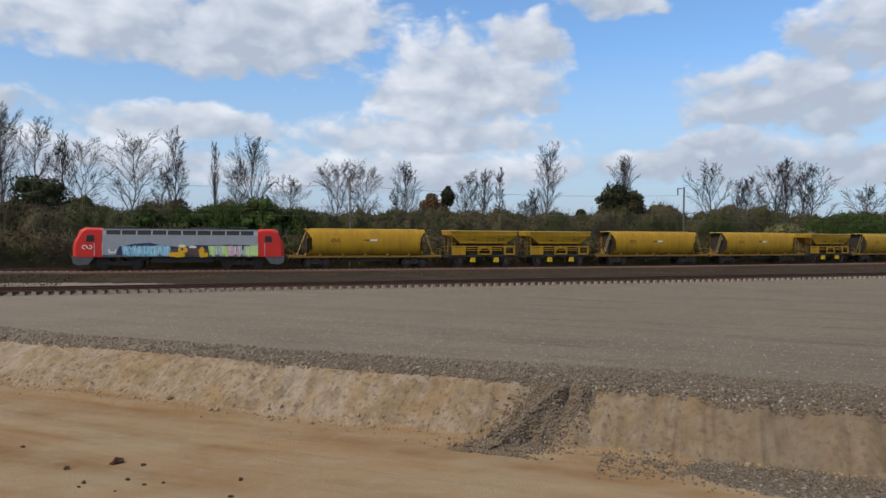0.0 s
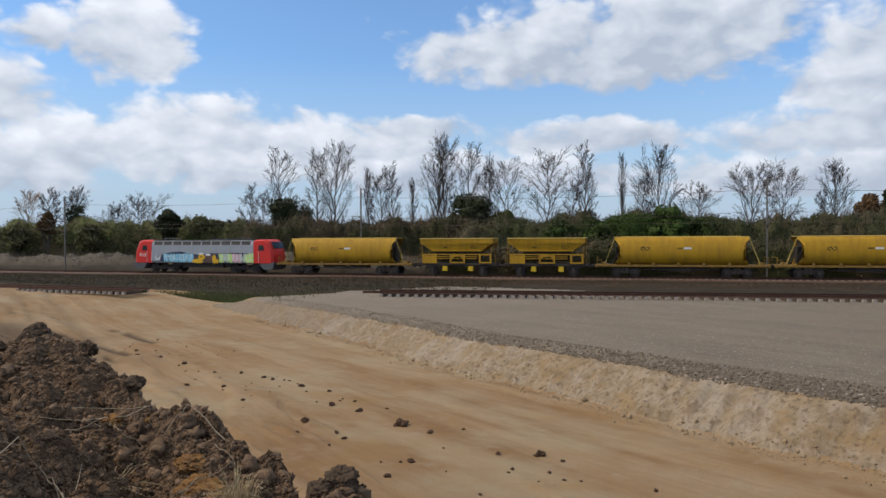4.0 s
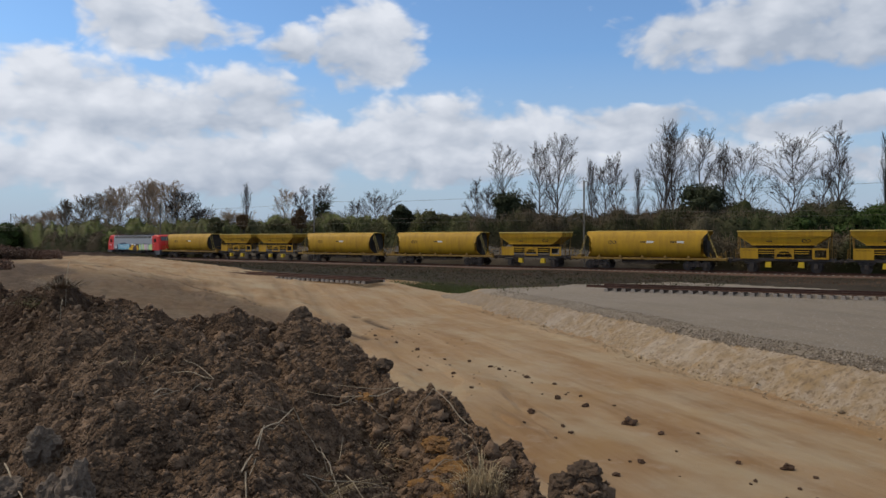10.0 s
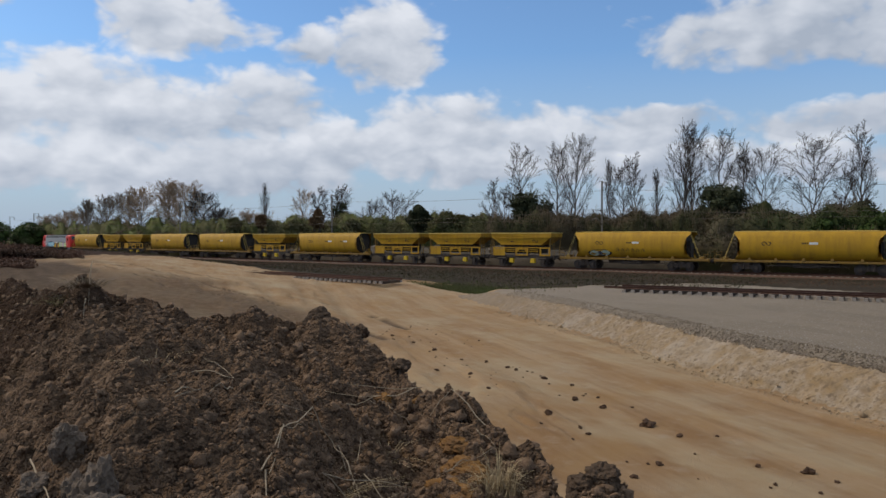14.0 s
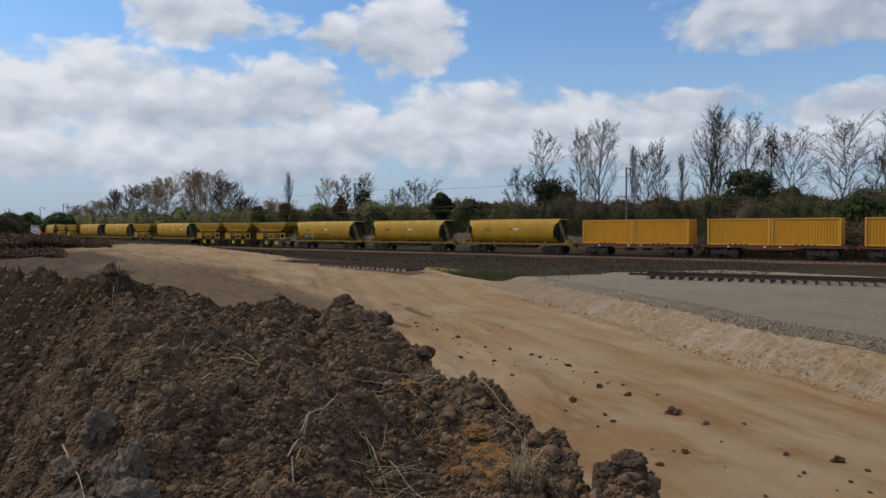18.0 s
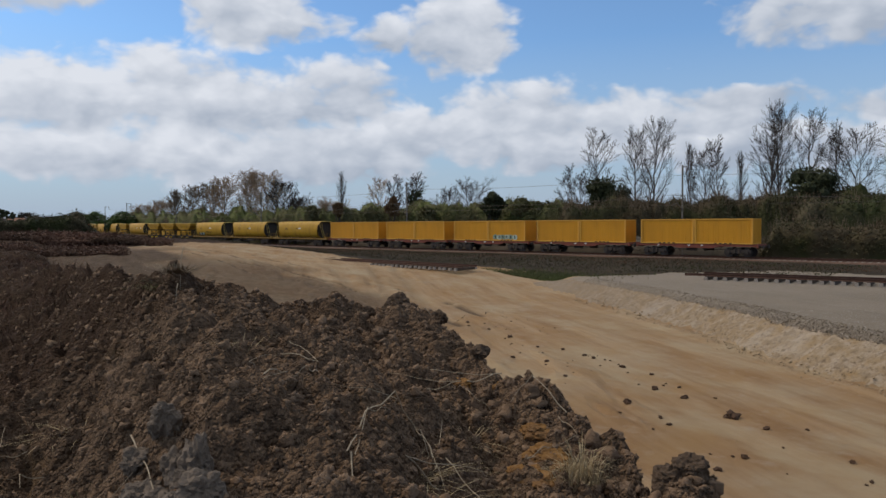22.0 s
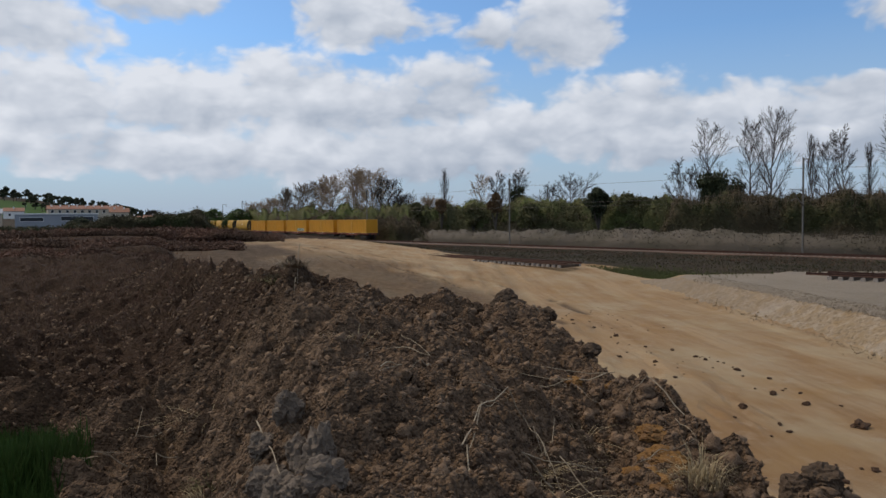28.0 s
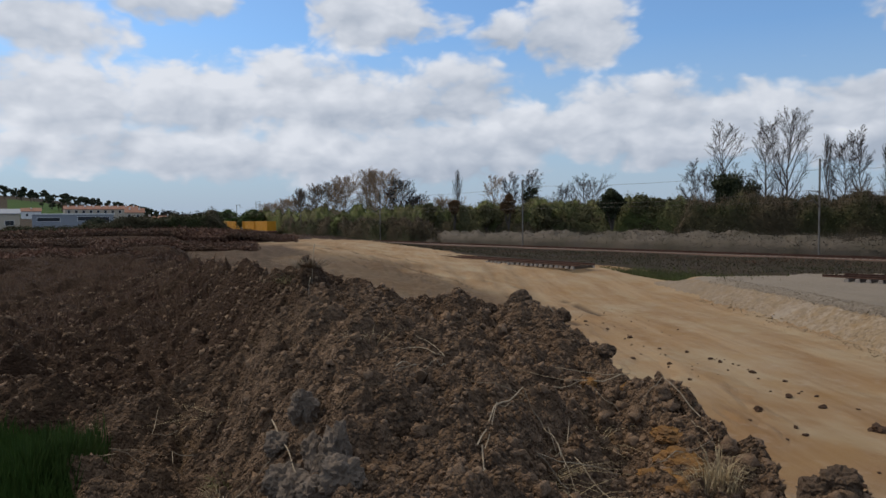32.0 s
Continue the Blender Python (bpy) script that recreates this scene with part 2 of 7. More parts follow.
M = {
    "yellow": worn("yellow_paint", (0.44, 0.245, 0.010), (0.19, 0.10, 0.02), 0.7, 0.5),
    "yellow_roof": worn("yellow_roof_edge", (0.62, 0.45, 0.12), (0.25, 0.16, 0.05), 0.4, 0.8),
    "yellow_dirty": worn("yellow_frame_paint", (0.26, 0.15, 0.025), (0.10, 0.06, 0.03), 0.8, 1.5),
    "yellow_bright": worn("yellow_step_paint", (0.62, 0.42, 0.02), (0.3, 0.18, 0.03), 0.35, 2.0),
    "orange": worn("orange_yellow_paint", (0.60, 0.27, 0.012), (0.28, 0.13, 0.02), 0.4, 0.4),
    "orange_rim": worn("orange_yellow_edge", (0.64, 0.33, 0.05), (0.35, 0.18, 0.04), 0.3, 0.6),
    "red": worn("red_paint", (0.62, 0.035, 0.025), (0.30, 0.03, 0.03), 0.25, 0.7, 0.4),
    "grey": worn("light_grey_paint", (0.33, 0.35, 0.38), (0.20, 0.20, 0.21), 0.4, 0.6, 0.45),
    "grey_dark": worn("dark_grey_paint", (0.10, 0.11, 0.12), (0.05, 0.045, 0.04), 0.5, 1.0),
    "roof": worn("roof_equipment", (0.06, 0.065, 0.07), (0.10, 0.085, 0.07), 0.6, 1.0),
    "under": worn("underframe_grime", (0.045, 0.038, 0.034), (0.085, 0.06, 0.045), 0.7, 1.5, 0.85),
    "wheel": worn("wheel_steel", (0.06, 0.052, 0.048), (0.11, 0.075, 0.055), 0.6, 2.0, 0.6, 0.6),
    "flat": worn("oxide_red_frame", (0.20, 0.055, 0.035), (0.09, 0.045, 0.035), 0.6, 1.0, 0.75),
    # near-black that stands for shade in wagon recesses; also a spray colour
    "dark": worn("recess_shade_and_spray", (0.03, 0.026, 0.022), (0.06, 0.045, 0.03), 0.5, 1.0),
    "black": worn("black_paint", (0.02, 0.02, 0.02), (0.05, 0.045, 0.04), 0.3, 3.0),
    "white": worn("white_paint", (0.75, 0.75, 0.72), (0.5, 0.48, 0.42), 0.3, 2.0),
    "g_blue": worn("spray_blue", (0.16, 0.45, 0.62), (0.45, 0.68, 0.75), 0.7, 1.4, streak=False),
    "g_navy": worn("spray_navy", (0.03, 0.035, 0.08), (0.06, 0.06, 0.09), 0.4, 1.4, streak=False),
    "g_yellow": worn("spray_yellow", (0.72, 0.42, 0.02), (0.5, 0.28, 0.02), 0.5, 1.4, streak=False),
    "g_green": worn("spray_green", (0.45, 0.68, 0.16), (0.62, 0.75, 0.40), 0.7, 1.2, streak=False),
    "g_pink": worn("spray_pink", (0.62, 0.38, 0.45), (0.55, 0.55, 0.5), 0.6, 1.2, streak=False),
    "g_pale": worn("spray_pale_green", (0.42, 0.50, 0.42), (0.28, 0.38, 0.34), 0.6, 1.2, streak=False),
    "g_moss": worn("spray_grey_green", (0.20, 0.27, 0.20), (0.32, 0.36, 0.26), 0.6, 1.2, streak=False),
    "g_brown": worn("spray_brown", (0.10, 0.06, 0.05), (0.16, 0.1, 0.08), 0.6, 1.2, streak=False),
    "rust": worn("rusty_rail", (0.090, 0.045, 0.030), (0.055, 0.032, 0.024), 0.6, 3.0, 0.8, 0.2, False),
    "rail_top": worn("worn_rail_head", (0.30, 0.24, 0.20), (0.18, 0.11, 0.08), 0.5, 3.0, 0.4, 0.7, False),
    "concrete": plain_rough("sleeper_concrete", (0.36, 0.32, 0.27), (0.24, 0.20, 0.17), 2.0),
    "sleeper": plain_rough("dark_brown_sleeper", (0.095, 0.070, 0.050), (0.060, 0.043, 0.031), 2.0),
    "mast": worn("galvanised_mast", (0.17, 0.16, 0.145), (0.08, 0.07, 0.06), 0.5, 1.0, 0.6, 0.3),
    "insulator": worn("insulator_brown", (0.05, 0.03, 0.025), (0.08, 0.05, 0.04), 0.3, 4.0, 0.3),
    "wire": worn("copper_wire", (0.10, 0.09, 0.085), (0.16, 0.14, 0.13), 0.4, 4.0, 0.5, 0.5),
    "ballast": plain_rough("ballast_stone", (0.150, 0.092, 0.064), (0.098, 0.062, 0.045), 1.5, 0.95, 0.8, 0.06),
    "gravel": plain_rough("gravel_stone", (0.102, 0.078, 0.055), (0.165, 0.132, 0.096), 4.0, 0.9, 0.3, 0.01, True),
    "chips": plain_rough("pale_chips", (0.265, 0.234, 0.195), (0.359, 0.328, 0.281), 4.0, 0.9, 0.3, 0.01, True),
    "clod": plain_rough("clay_clod", (0.130, 0.084, 0.053), (0.188, 0.125, 0.080), 5.0, 0.95, 0.9, 0.03, True),
    # darker copy of the clod, with the shade on the heap's end in its colour
    "clod_dark": plain_rough("shaded_clay_clod", (0.075, 0.050, 0.033), (0.110, 0.075, 0.049), 5.0, 0.95, 0.9, 0.03),
    "clod_ochre": plain_rough("ochre_clod", (0.240, 0.120, 0.032), (0.140, 0.080, 0.040), 4.0, 0.95, 0.9, 0.03),
    "clod_grey": plain_rough("grey_clay_slab", (0.190, 0.150, 0.116), (0.120, 0.091, 0.068), 5.0, 0.95, 0.9, 0.03),
    "clod_road": plain_rough("earth_lump", (0.060, 0.034, 0.021), (0.090, 0.055, 0.034), 6.0, 0.95, 0.9, 0.02),
    "bark": plain_rough("grey_bark", (0.085, 0.073, 0.063), (0.055, 0.047, 0.040), 2.0, 0.9, 0.5, 0.02),
    "twig": plain_rough("fine_twigs", (0.046, 0.039, 0.034), (0.034, 0.028, 0.025), 0.8, 0.9, 0.1, 0.01),
    # sunlight on the left-hand crowns is put into these two twig tones
    "twig_pale": plain_rough("sunlit_pale_twigs", (0.38, 0.28, 0.19), (0.29, 0.21, 0.145), 0.5, 0.9, 0.1, 0.01),
    "twig_brown": plain_rough("brown_twigs", (0.20, 0.15, 0.105), (0.15, 0.11, 0.078), 0.5, 0.9, 0.1, 0.01),
    "ever": leafy("evergreen_leaves", (0.022, 0.030, 0.014), (0.05, 0.055, 0.025), (0.03, 0.035, 0.02)),
    "ever_pale": leafy("olive_leaves", (0.095, 0.10, 0.04), (0.16, 0.145, 0.065), (0.085, 0.075, 0.04)),
    "green": leafy("green_leaves", (0.028, 0.052, 0.010), (0.048, 0.076, 0.016), (0.036, 0.044, 0.016)),
    "russet": leafy("russet_leaves", (0.15, 0.085, 0.040), (0.10, 0.062, 0.032), (0.09, 0.065, 0.035)),
    "scrub": leafy("bramble_scrub", (0.050, 0.044, 0.021), (0.076, 0.065, 0.036), (0.038, 0.046, 0.015)),
    "scrub_dark": leafy("dark_weeds", (0.046, 0.036, 0.020), (0.066, 0.047, 0.028), (0.036, 0.040, 0.015)),
    "scrub_brown": leafy("dead_bramble", (0.060, 0.048, 0.025), (0.086, 0.066, 0.038), (0.046, 0.048, 0.018)),
    "olive": leafy("olive_shrubs", (0.097, 0.119, 0.031), (0.141, 0.155, 0.051), (0.110, 0.106, 0.043)),
    "green_dull": leafy("dull_green_leaves", (0.066, 0.082, 0.024), (0.100, 0.112, 0.038), (0.084, 0.080, 0.036)),
    "reed": leafy("dry_reeds", (0.125, 0.102, 0.077), (0.092, 0.075, 0.056), (0.070, 0.059, 0.041)),
    "straw": leafy("straw_grass", (0.46, 0.37, 0.22), (0.34, 0.26, 0.15), (0.30, 0.23, 0.13)),
    "grass": leafy("green_grass_blades", (0.028, 0.062, 0.010), (0.05, 0.085, 0.016), (0.04, 0.06, 0.016)),
    "bramble_red": leafy("dead_red_bramble", (0.108, 0.055, 0.036), (0.150, 0.082, 0.054), (0.080, 0.048, 0.031)),
    "grass_dry": leafy("half_dry_grass", (0.10, 0.11, 0.04), (0.19, 0.16, 0.075), (0.13, 0.12, 0.05)),
    "straw_dull": leafy("dull_straw", (0.16, 0.12, 0.075), (0.12, 0.09, 0.055), (0.10, 0.075, 0.05)),
    "stalk": plain_rough("dry_stalk", (0.36, 0.29, 0.20), (0.25, 0.20, 0.14), 6.0, 0.9, 0.2, 0.005),
    "render": worn("pale_render", (0.50, 0.43, 0.33), (0.36, 0.31, 0.25), 0.4, 0.2),
    "whitewash": worn("whitewash", (0.78, 0.77, 0.74), (0.55, 0.53, 0.5), 0.3, 0.2),
    "sheet": worn("grey_sheet_wall", (0.27, 0.29, 0.32), (0.20, 0.21, 0.23), 0.4, 0.15),
    "tile": worn("orange_roof_tiles", (0.26, 0.115, 0.065), (0.18, 0.10, 0.07), 0.5, 0.5),
    "window": worn("dark_window", (0.03, 0.033, 0.04), (0.05, 0.05, 0.055), 0.3, 1.0, 0.15),
}


def glass():
    n = Nodes("cab_glass")
    return n.done((0.03, 0.035, 0.04), 0.08, 0.0, None, spec=0.6)


M["glass"] = glass()


def ground_material():
    """The ground: grass and scrub soil, gravel, sand, cut bank and dug earth, laid out by the zones of the site."""
    n = Nodes("site_ground")

    def zone(name):
        a = n.t.nodes.new("ShaderNodeAttribute")
        a.attribute_name = name
        s = n.t.nodes.new("ShaderNodeSeparateColor")
        n.link(a.outputs["Color"], s.inputs[0])
        return s.outputs
    z1, z2 = zone("zone_a"), zone("zone_b")
    patch = n.noise(0.25, 6, 0.65)
    mid = n.noise(1.6, 6, 0.65)
    fine = n.noise(14.0, 5, 0.65)
    tiny = n.noise(60.0, 3, 0.6)
    # rows of wheel marks run along the haul road and the gravel
    mp = n.t.nodes.new("ShaderNodeMapping")
    mp.inputs["Rotation"].default_value = (0, 0, radians(20))
    n.link(n.co, mp.inputs[0])
    along = n.noise(0.8, 5, 0.6, stretch=(0.11, 1.0, 1.0), vec=mp.outputs[0])
    along2 = n.noise(2.6, 5, 0.65, stretch=(0.07, 1.0, 1.0), vec=mp.outputs[0])
    # grass and weeds
    # tones kept very low: the shade among the blades is in the colour
    grass = n.mix(n.span(mid, 0.35, 0.65), (0.027, 0.022, 0.012), (0.040, 0.029, 0.019))
    grass = n.mix(n.span(patch, 0.45, 0.7), grass, (0.055, 0.040, 0.027))
    # gravel
    stones = n.cells(26.0, out="Color")
    sc = n.t.nodes.new("ShaderNodeSeparateColor")
    n.link(stones, sc.inputs[0])
    grav = n.mix(n.span(sc.outputs[0], 0.0, 1.0), (0.152, 0.122, 0.087), (0.216, 0.177, 0.131))
    grav = n.mix(n.span(along, 0.44, 0.62, 0.0, 0.55), grav, (0.133, 0.109, 0.085))
    grav = n.mix(n.span(along2, 0.55, 0.68, 0.0, 0.5), grav, (0.097, 0.078, 0.062))
    grav = n.mix(n.span(patch, 0.5, 0.75, 0.0, 0.4), grav, (0.226, 0.193, 0.149))
    grav = n.mix(n.span(sc.outputs[1], 0.955, 0.965), grav, (0.347, 0.319, 0.279))
    # the gravel turns paler towards the far end of the platform
    where = n.t.nodes.new("ShaderNodeSeparateXYZ")
    n.link(n.co, where.inputs[0])
    far_pale = n.math("MULTIPLY", n.span(where.outputs[0], 4.0, -30.0), n.span(patch, 0.25, 0.6, 0.35, 0.8))
    grav = n.mix(far_pale, grav, (0.245, 0.205, 0.160))
    # sand
    sand = n.mix(n.span(along, 0.38, 0.62), (0.322, 0.218, 0.122), (0.240, 0.142, 0.068))
    sand = n.mix(n.span(patch, 0.42, 0.68, 0.0, 0.7), sand, (0.330, 0.250, 0.160))
    sand = n.mix(n.span(along2, 0.52, 0.68, 0.0, 0.36), sand, (0.178, 0.104, 0.055))
    sand = n.mix(n.span(mid, 0.56, 0.72, 0.0, 0.4), sand, (0.345, 0.280, 0.205))
    sand = n.mix(n.span(fine, 0.58, 0.75, 0.0, 0.35), sand, (0.154, 0.095, 0.055))
    sand = n.mix(n.span(n.noise(0.55, 5, 0.6), 0.50, 0.66, 0.0, 0.4), sand, (0.285, 0.175, 0.075))
    sand = n.mix(n.span(n.noise(0.33, 4, 0.6, stretch=(0.6, 1.3, 1.0)), 0.48, 0.66, 0.0, 0.55), sand, (0.353, 0.288, 0.186))
    sand = n.mix(n.span(tiny, 0.60, 0.75, 0.0, 0.35), sand, (0.167, 0.108, 0.057))
    # trampled brown dirt at the edges of the sand
    dirt = n.mix(n.span(mid, 0.38, 0.62), (0.068, 0.046, 0.029), (0.118, 0.083, 0.055))
    dirt = n.mix(n.span(fine, 0.45, 0.70, 0.0, 0.6), dirt, (0.045, 0.031, 0.021))
    sand = n.mix(z2[1], sand, dirt)
    # cut bank: cream clay with runnels, ochre seams and brown streaks, browner towards both ends
    down = n.noise(2.6, 5, 0.65, stretch=(1.0, 1.0, 0.16))
    runs = n.noise(7.0, 4, 0.6, stretch=(1.0, 1.0, 0.10))
    bank = n.mix(n.span(down, 0.36, 0.60), (0.349, 0.282, 0.208), (0.265, 0.193, 0.115))
    bank = n.mix(n.span(n.noise(0.9, 4, 0.6), 0.50, 0.66, 0.0, 0.5), bank, (0.288, 0.183, 0.078))
    bank = n.mix(n.span(runs, 0.52, 0.66, 0.0, 0.75), bank, (0.116, 0.081, 0.052))
    bank = n.mix(n.span(n.noise(5.0, 5, 0.7), 0.56, 0.70, 0.0, 0.5), bank, (0.149, 0.108, 0.073))
    bank = n.mix(n.span(patch, 0.52, 0.70, 0.0, 0.6), bank, (0.409, 0.362, 0.302))
    bank = n.mix(n.span(n.noise(1.7, 5, 0.7), 0.50, 0.64, 0.0, 0.55), bank, (0.185, 0.138, 0.093))
    bank = n.mix(n.math("MULTIPLY", n.span(where.outputs[0], -2.0, 9.0), n.span(patch, 0.30, 0.60, 0.35, 0.75)), bank, (0.165, 0.126, 0.086))
    bank = n.mix(n.math("MULTIPLY", n.span(where.outputs[0], -18.0, -34.0), n.span(patch, 0.30, 0.60, 0.3, 0.65)), bank, (0.195, 0.152, 0.112))
    # dug earth
    soil = n.mix(n.span(mid, 0.35, 0.66), (0.140, 0.090, 0.056), (0.205, 0.136, 0.087))
    # near-black flecks put the shade of cracks into the soil's colour
    soil = n.mix(n.span(fine, 0.42, 0.70, 0.0, 0.6), soil, (0.050, 0.032, 0.021))
    soil = n.mix(n.span(n.noise(0.9, 4, 0.6), 0.62, 0.72, 0.0, 0.5), soil, (0.190, 0.118, 0.056))
    field = n.mix(n.span(mid, 0.35, 0.66), (0.056, 0.031, 0.019), (0.084, 0.051, 0.031))
    field = n.mix(n.span(fine, 0.42, 0.72, 0.0, 0.5), field, (0.025, 0.016, 0.009))
    pc = n.t.nodes.new("ShaderNodeSeparateColor")
    n.link(n.cells(15.0, out="Color"), pc.inputs[0])
    soil = n.mix(n.span(pc.outputs[0], 0.45, 1.0, 0.0, 0.35), soil, (0.265, 0.182, 0.119))
    # dark cells, likewise, for the shaded crevices between clods
    soil = n.mix(n.span(pc.outputs[1], 0.55, 1.0, 0.0, 0.6), soil, (0.045, 0.030, 0.021))
    soil = n.mix(n.span(tiny, 0.58, 0.72, 0.0, 0.3), soil, (0.265, 0.182, 0.119))
    soil = n.mix(z2[1], soil, field)
    fresh = n.cells(17.0, out="Color")
    fc = n.t.nodes.new("ShaderNodeSeparateColor")
    n.link(fresh, fc.inputs[0])
    coarse = n.mix(fc.outputs[0], (0.100, 0.081, 0.063), (0.185, 0.153, 0.120))
    coarse = n.mix(n.span(fc.outputs[1], 0.90, 0.93), coarse, (0.33, 0.29, 0.24))
    grav = n.mix(z2[1], grav, coarse)
    lush = n.mix(n.span(fine, 0.35, 0.65), (0.028, 0.062, 0.012), (0.05, 0.09, 0.018))

    def sharp(w, lo=0.42, hi=0.58):
        wob = n.math("ADD", w, n.math("MULTIPLY", n.math("SUBTRACT", fine, 0.5), 0.35))
        return n.span(wob, lo, hi)
    c = n.mix(sharp(z1[1]), grass, grav)
    c = n.mix(sharp(z1[0]), c, sand)
    c = n.mix(sharp(z2[0]), c, bank)
    c = n.mix(sharp(z1[2]), c, soil)
    c = n.mix(sharp(z2[2]), c, lush)
    h = n.math("ADD", n.math("MULTIPLY", fine, 0.6), n.math("MULTIPLY", tiny, 0.3))
    crumbs = n.math("MULTIPLY", n.math("ADD", n.cells(16.0), n.math("MULTIPLY", n.cells(41.0), 0.5)), n.math("MULTIPLY", z1[2], -2.0))
    h = n.math("ADD", h, crumbs)
    return n.done(c, 0.95, 0.0, h, 1.0, 0.06, 0.1)


M["ground"] = ground_material()

# ---- mesh helpers ----
def part(name, bm, material, parent=None, label="", smooth=False):
    """Links a bmesh, or a mesh, as one object under a thing or a part."""
    if isinstance(bm, bmesh.types.BMesh):
        me = bpy.data.meshes.new(name)
        bm.normal_update()
        bm.to_mesh(me)
        bm.free()
    else:
        me = bm
    if not me.materials:
        me.materials.append(M[material])
    if smooth:
        me.polygons.foreach_set("use_smooth", [True] * len(me.polygons))
    ob = new(name, me)
    ob.parent = parent
    if label:
        tagged(ob, label)
    return ob


def thing(name, label, category, group="", kind="", at=None):
    ob = tagged(new(name), label, category, group, kind)
    if at is not None:
        ob.matrix_basis = at
    return ob


def box(bm, c, s, rz=0.0):
    m = Matrix.Translation(c) @ Matrix.Rotation(radians(rz), 4, "Z") @ Matrix.Diagonal((s[0], s[1], s[2], 1))
    return bmesh.ops.create_cube(bm, size=1.0, matrix=m)["verts"]


def bevelled(bm, c, s, w=0.02, seg=1):
    vs = box(bm, c, s)
    es = list({e for v in vs for e in v.link_edges})
    bmesh.ops.bevel(bm, geom=es, offset=w, segments=seg, affect="EDGES", profile=0.5)


def prism(bm, profile, x0, x1, axis="x"):
    """A polygon (two coordinates across) drawn out along an axis."""
    def at(x, p):
        return {"x": (x, p[0], p[1]), "y": (p[0], x, p[1]), "z": (p[0], p[1], x)}[axis]
    a = [bm.verts.new(at(x0, p)) for p in profile]
    b = [bm.verts.new(at(x1, p)) for p in profile]
    n = len(profile)
    for i in range(n):
        bm.faces.new((a[i], a[(i + 1) % n], b[(i + 1) % n], b[i]))
    bm.faces.new(a[::-1])
    bm.faces.new(b)
    bmesh.ops.recalc_face_normals(bm, faces=bm.faces)


def rod(bm, p0, p1, r0, r1=None, n=8):
    p0, p1 = Vector(p0), Vector(p1)
    r1 = r0 if r1 is None else r1
    d = p1 - p0
    m = Matrix.Translation((p0 + p1) / 2) @ d.to_track_quat("Z", "Y").to_matrix().to_4x4()
    bmesh.ops.create_cone(bm, cap_ends=True, segments=n, radius1=r0, radius2=r1, depth=d.length, matrix=m)


def solid(verts, faces, name):
    me = bpy.data.meshes.new(name)
    me.from_pydata(verts, [], faces)
    return me


def grid_mesh(name, xyz, nu, nv, closed=False):
    """A sheet of nu x nv points, with its faces written in one go."""
    me = bpy.data.meshes.new(name)
    idx = np.arange(nu * nv).reshape(nu, nv)
    if closed:
        idx = np.concatenate([idx, idx[:1]], 0)
    q = np.stack([idx[:-1, :-1], idx[1:, :-1], idx[1:, 1:], idx[:-1, 1:]], -1).reshape(-1, 4)
    me.vertices.add(len(xyz))
    me.vertices.foreach_set("co", np.asarray(xyz, np.float32).ravel())
    me.loops.add(q.size)
    me.loops.foreach_set("vertex_index", q.ravel().astype(np.int32))
    me.polygons.add(len(q))
    me.polygons.foreach_set("loop_start", (np.arange(len(q)) * 4).astype(np.int32))
    me.polygons.foreach_set("use_smooth", np.ones(len(q), bool))
    me.update(calc_edges=True)
    return me


def soup(name, verts, faces_n, per):
    """Many small faces of per corners each, corners not shared."""
    me = bpy.data.meshes.new(name)
    me.vertices.add(len(verts))
    me.vertices.foreach_set("co", np.asarray(verts, np.float32).ravel())
    me.loops.add(len(verts))
    me.loops.foreach_set("vertex_index", np.arange(len(verts), dtype=np.int32))
    me.polygons.add(faces_n)
    me.polygons.foreach_set("loop_start", (np.arange(faces_n) * per).astype(np.int32))
    me.update(calc_edges=True)
    return me


# ---- noise on arrays ----
def _hash(ix, iy, seed):
    h = (ix.astype(np.int64) * 374761393 + iy.astype(np.int64) * 668265263 + seed * 1442695041) & 0xFFFFFFFF
    h = ((h ^ (h >> 13)) * 1274126177) & 0xFFFFFFFF
    return ((h ^ (h >> 16)) & 0xFFFFFF) / float(0xFFFFFF)


def vnoise(x, y, seed=0):
    ix, iy = np.floor(x), np.floor(y)
    fx, fy = x - ix, y - iy
    fx, fy = fx * fx * (3 - 2 * fx), fy * fy * (3 - 2 * fy)
    a, b = _hash(ix, iy, seed), _hash(ix + 1, iy, seed)
    c, d = _hash(ix, iy + 1, seed), _hash(ix + 1, iy + 1, seed)
    return (a + (b - a) * fx) * (1 - fy) + (c + (d - c) * fx) * fy - 0.5


def fbm(x, y, octaves=4, seed=0, gain=0.5):
    out, amp, f = 0.0, 1.0, 1.0
    for k in range(octaves):
        out = out + amp * vnoise(x * f, y * f, seed + k * 17)
        amp, f = amp * gain, f * 2.03
    return out


def lumps(x, y, size, seed=0):
    """Rounded lumps of about the given size: heights from 0 to about half of it."""
    u, v = x / size, y / size
    ix, iy = np.floor(u), np.floor(v)
    best = np.zeros_like(u)
    for dx in (-1, 0, 1):
        for dy in (-1, 0, 1):
            cx, cy = ix + dx, iy + dy
            px, py = cx + _hash(cx, cy, seed), cy + _hash(cx, cy, seed + 5)
            r = 0.35 + 0.45 * _hash(cx, cy, seed + 9)
            d2 = (u - px) ** 2 + (v - py) ** 2
            best = np.maximum(best, np.sqrt(np.maximum(0, r * r - d2)) * (0.5 + 0.5 * _hash(cx, cy, seed + 13)))
    return best * size


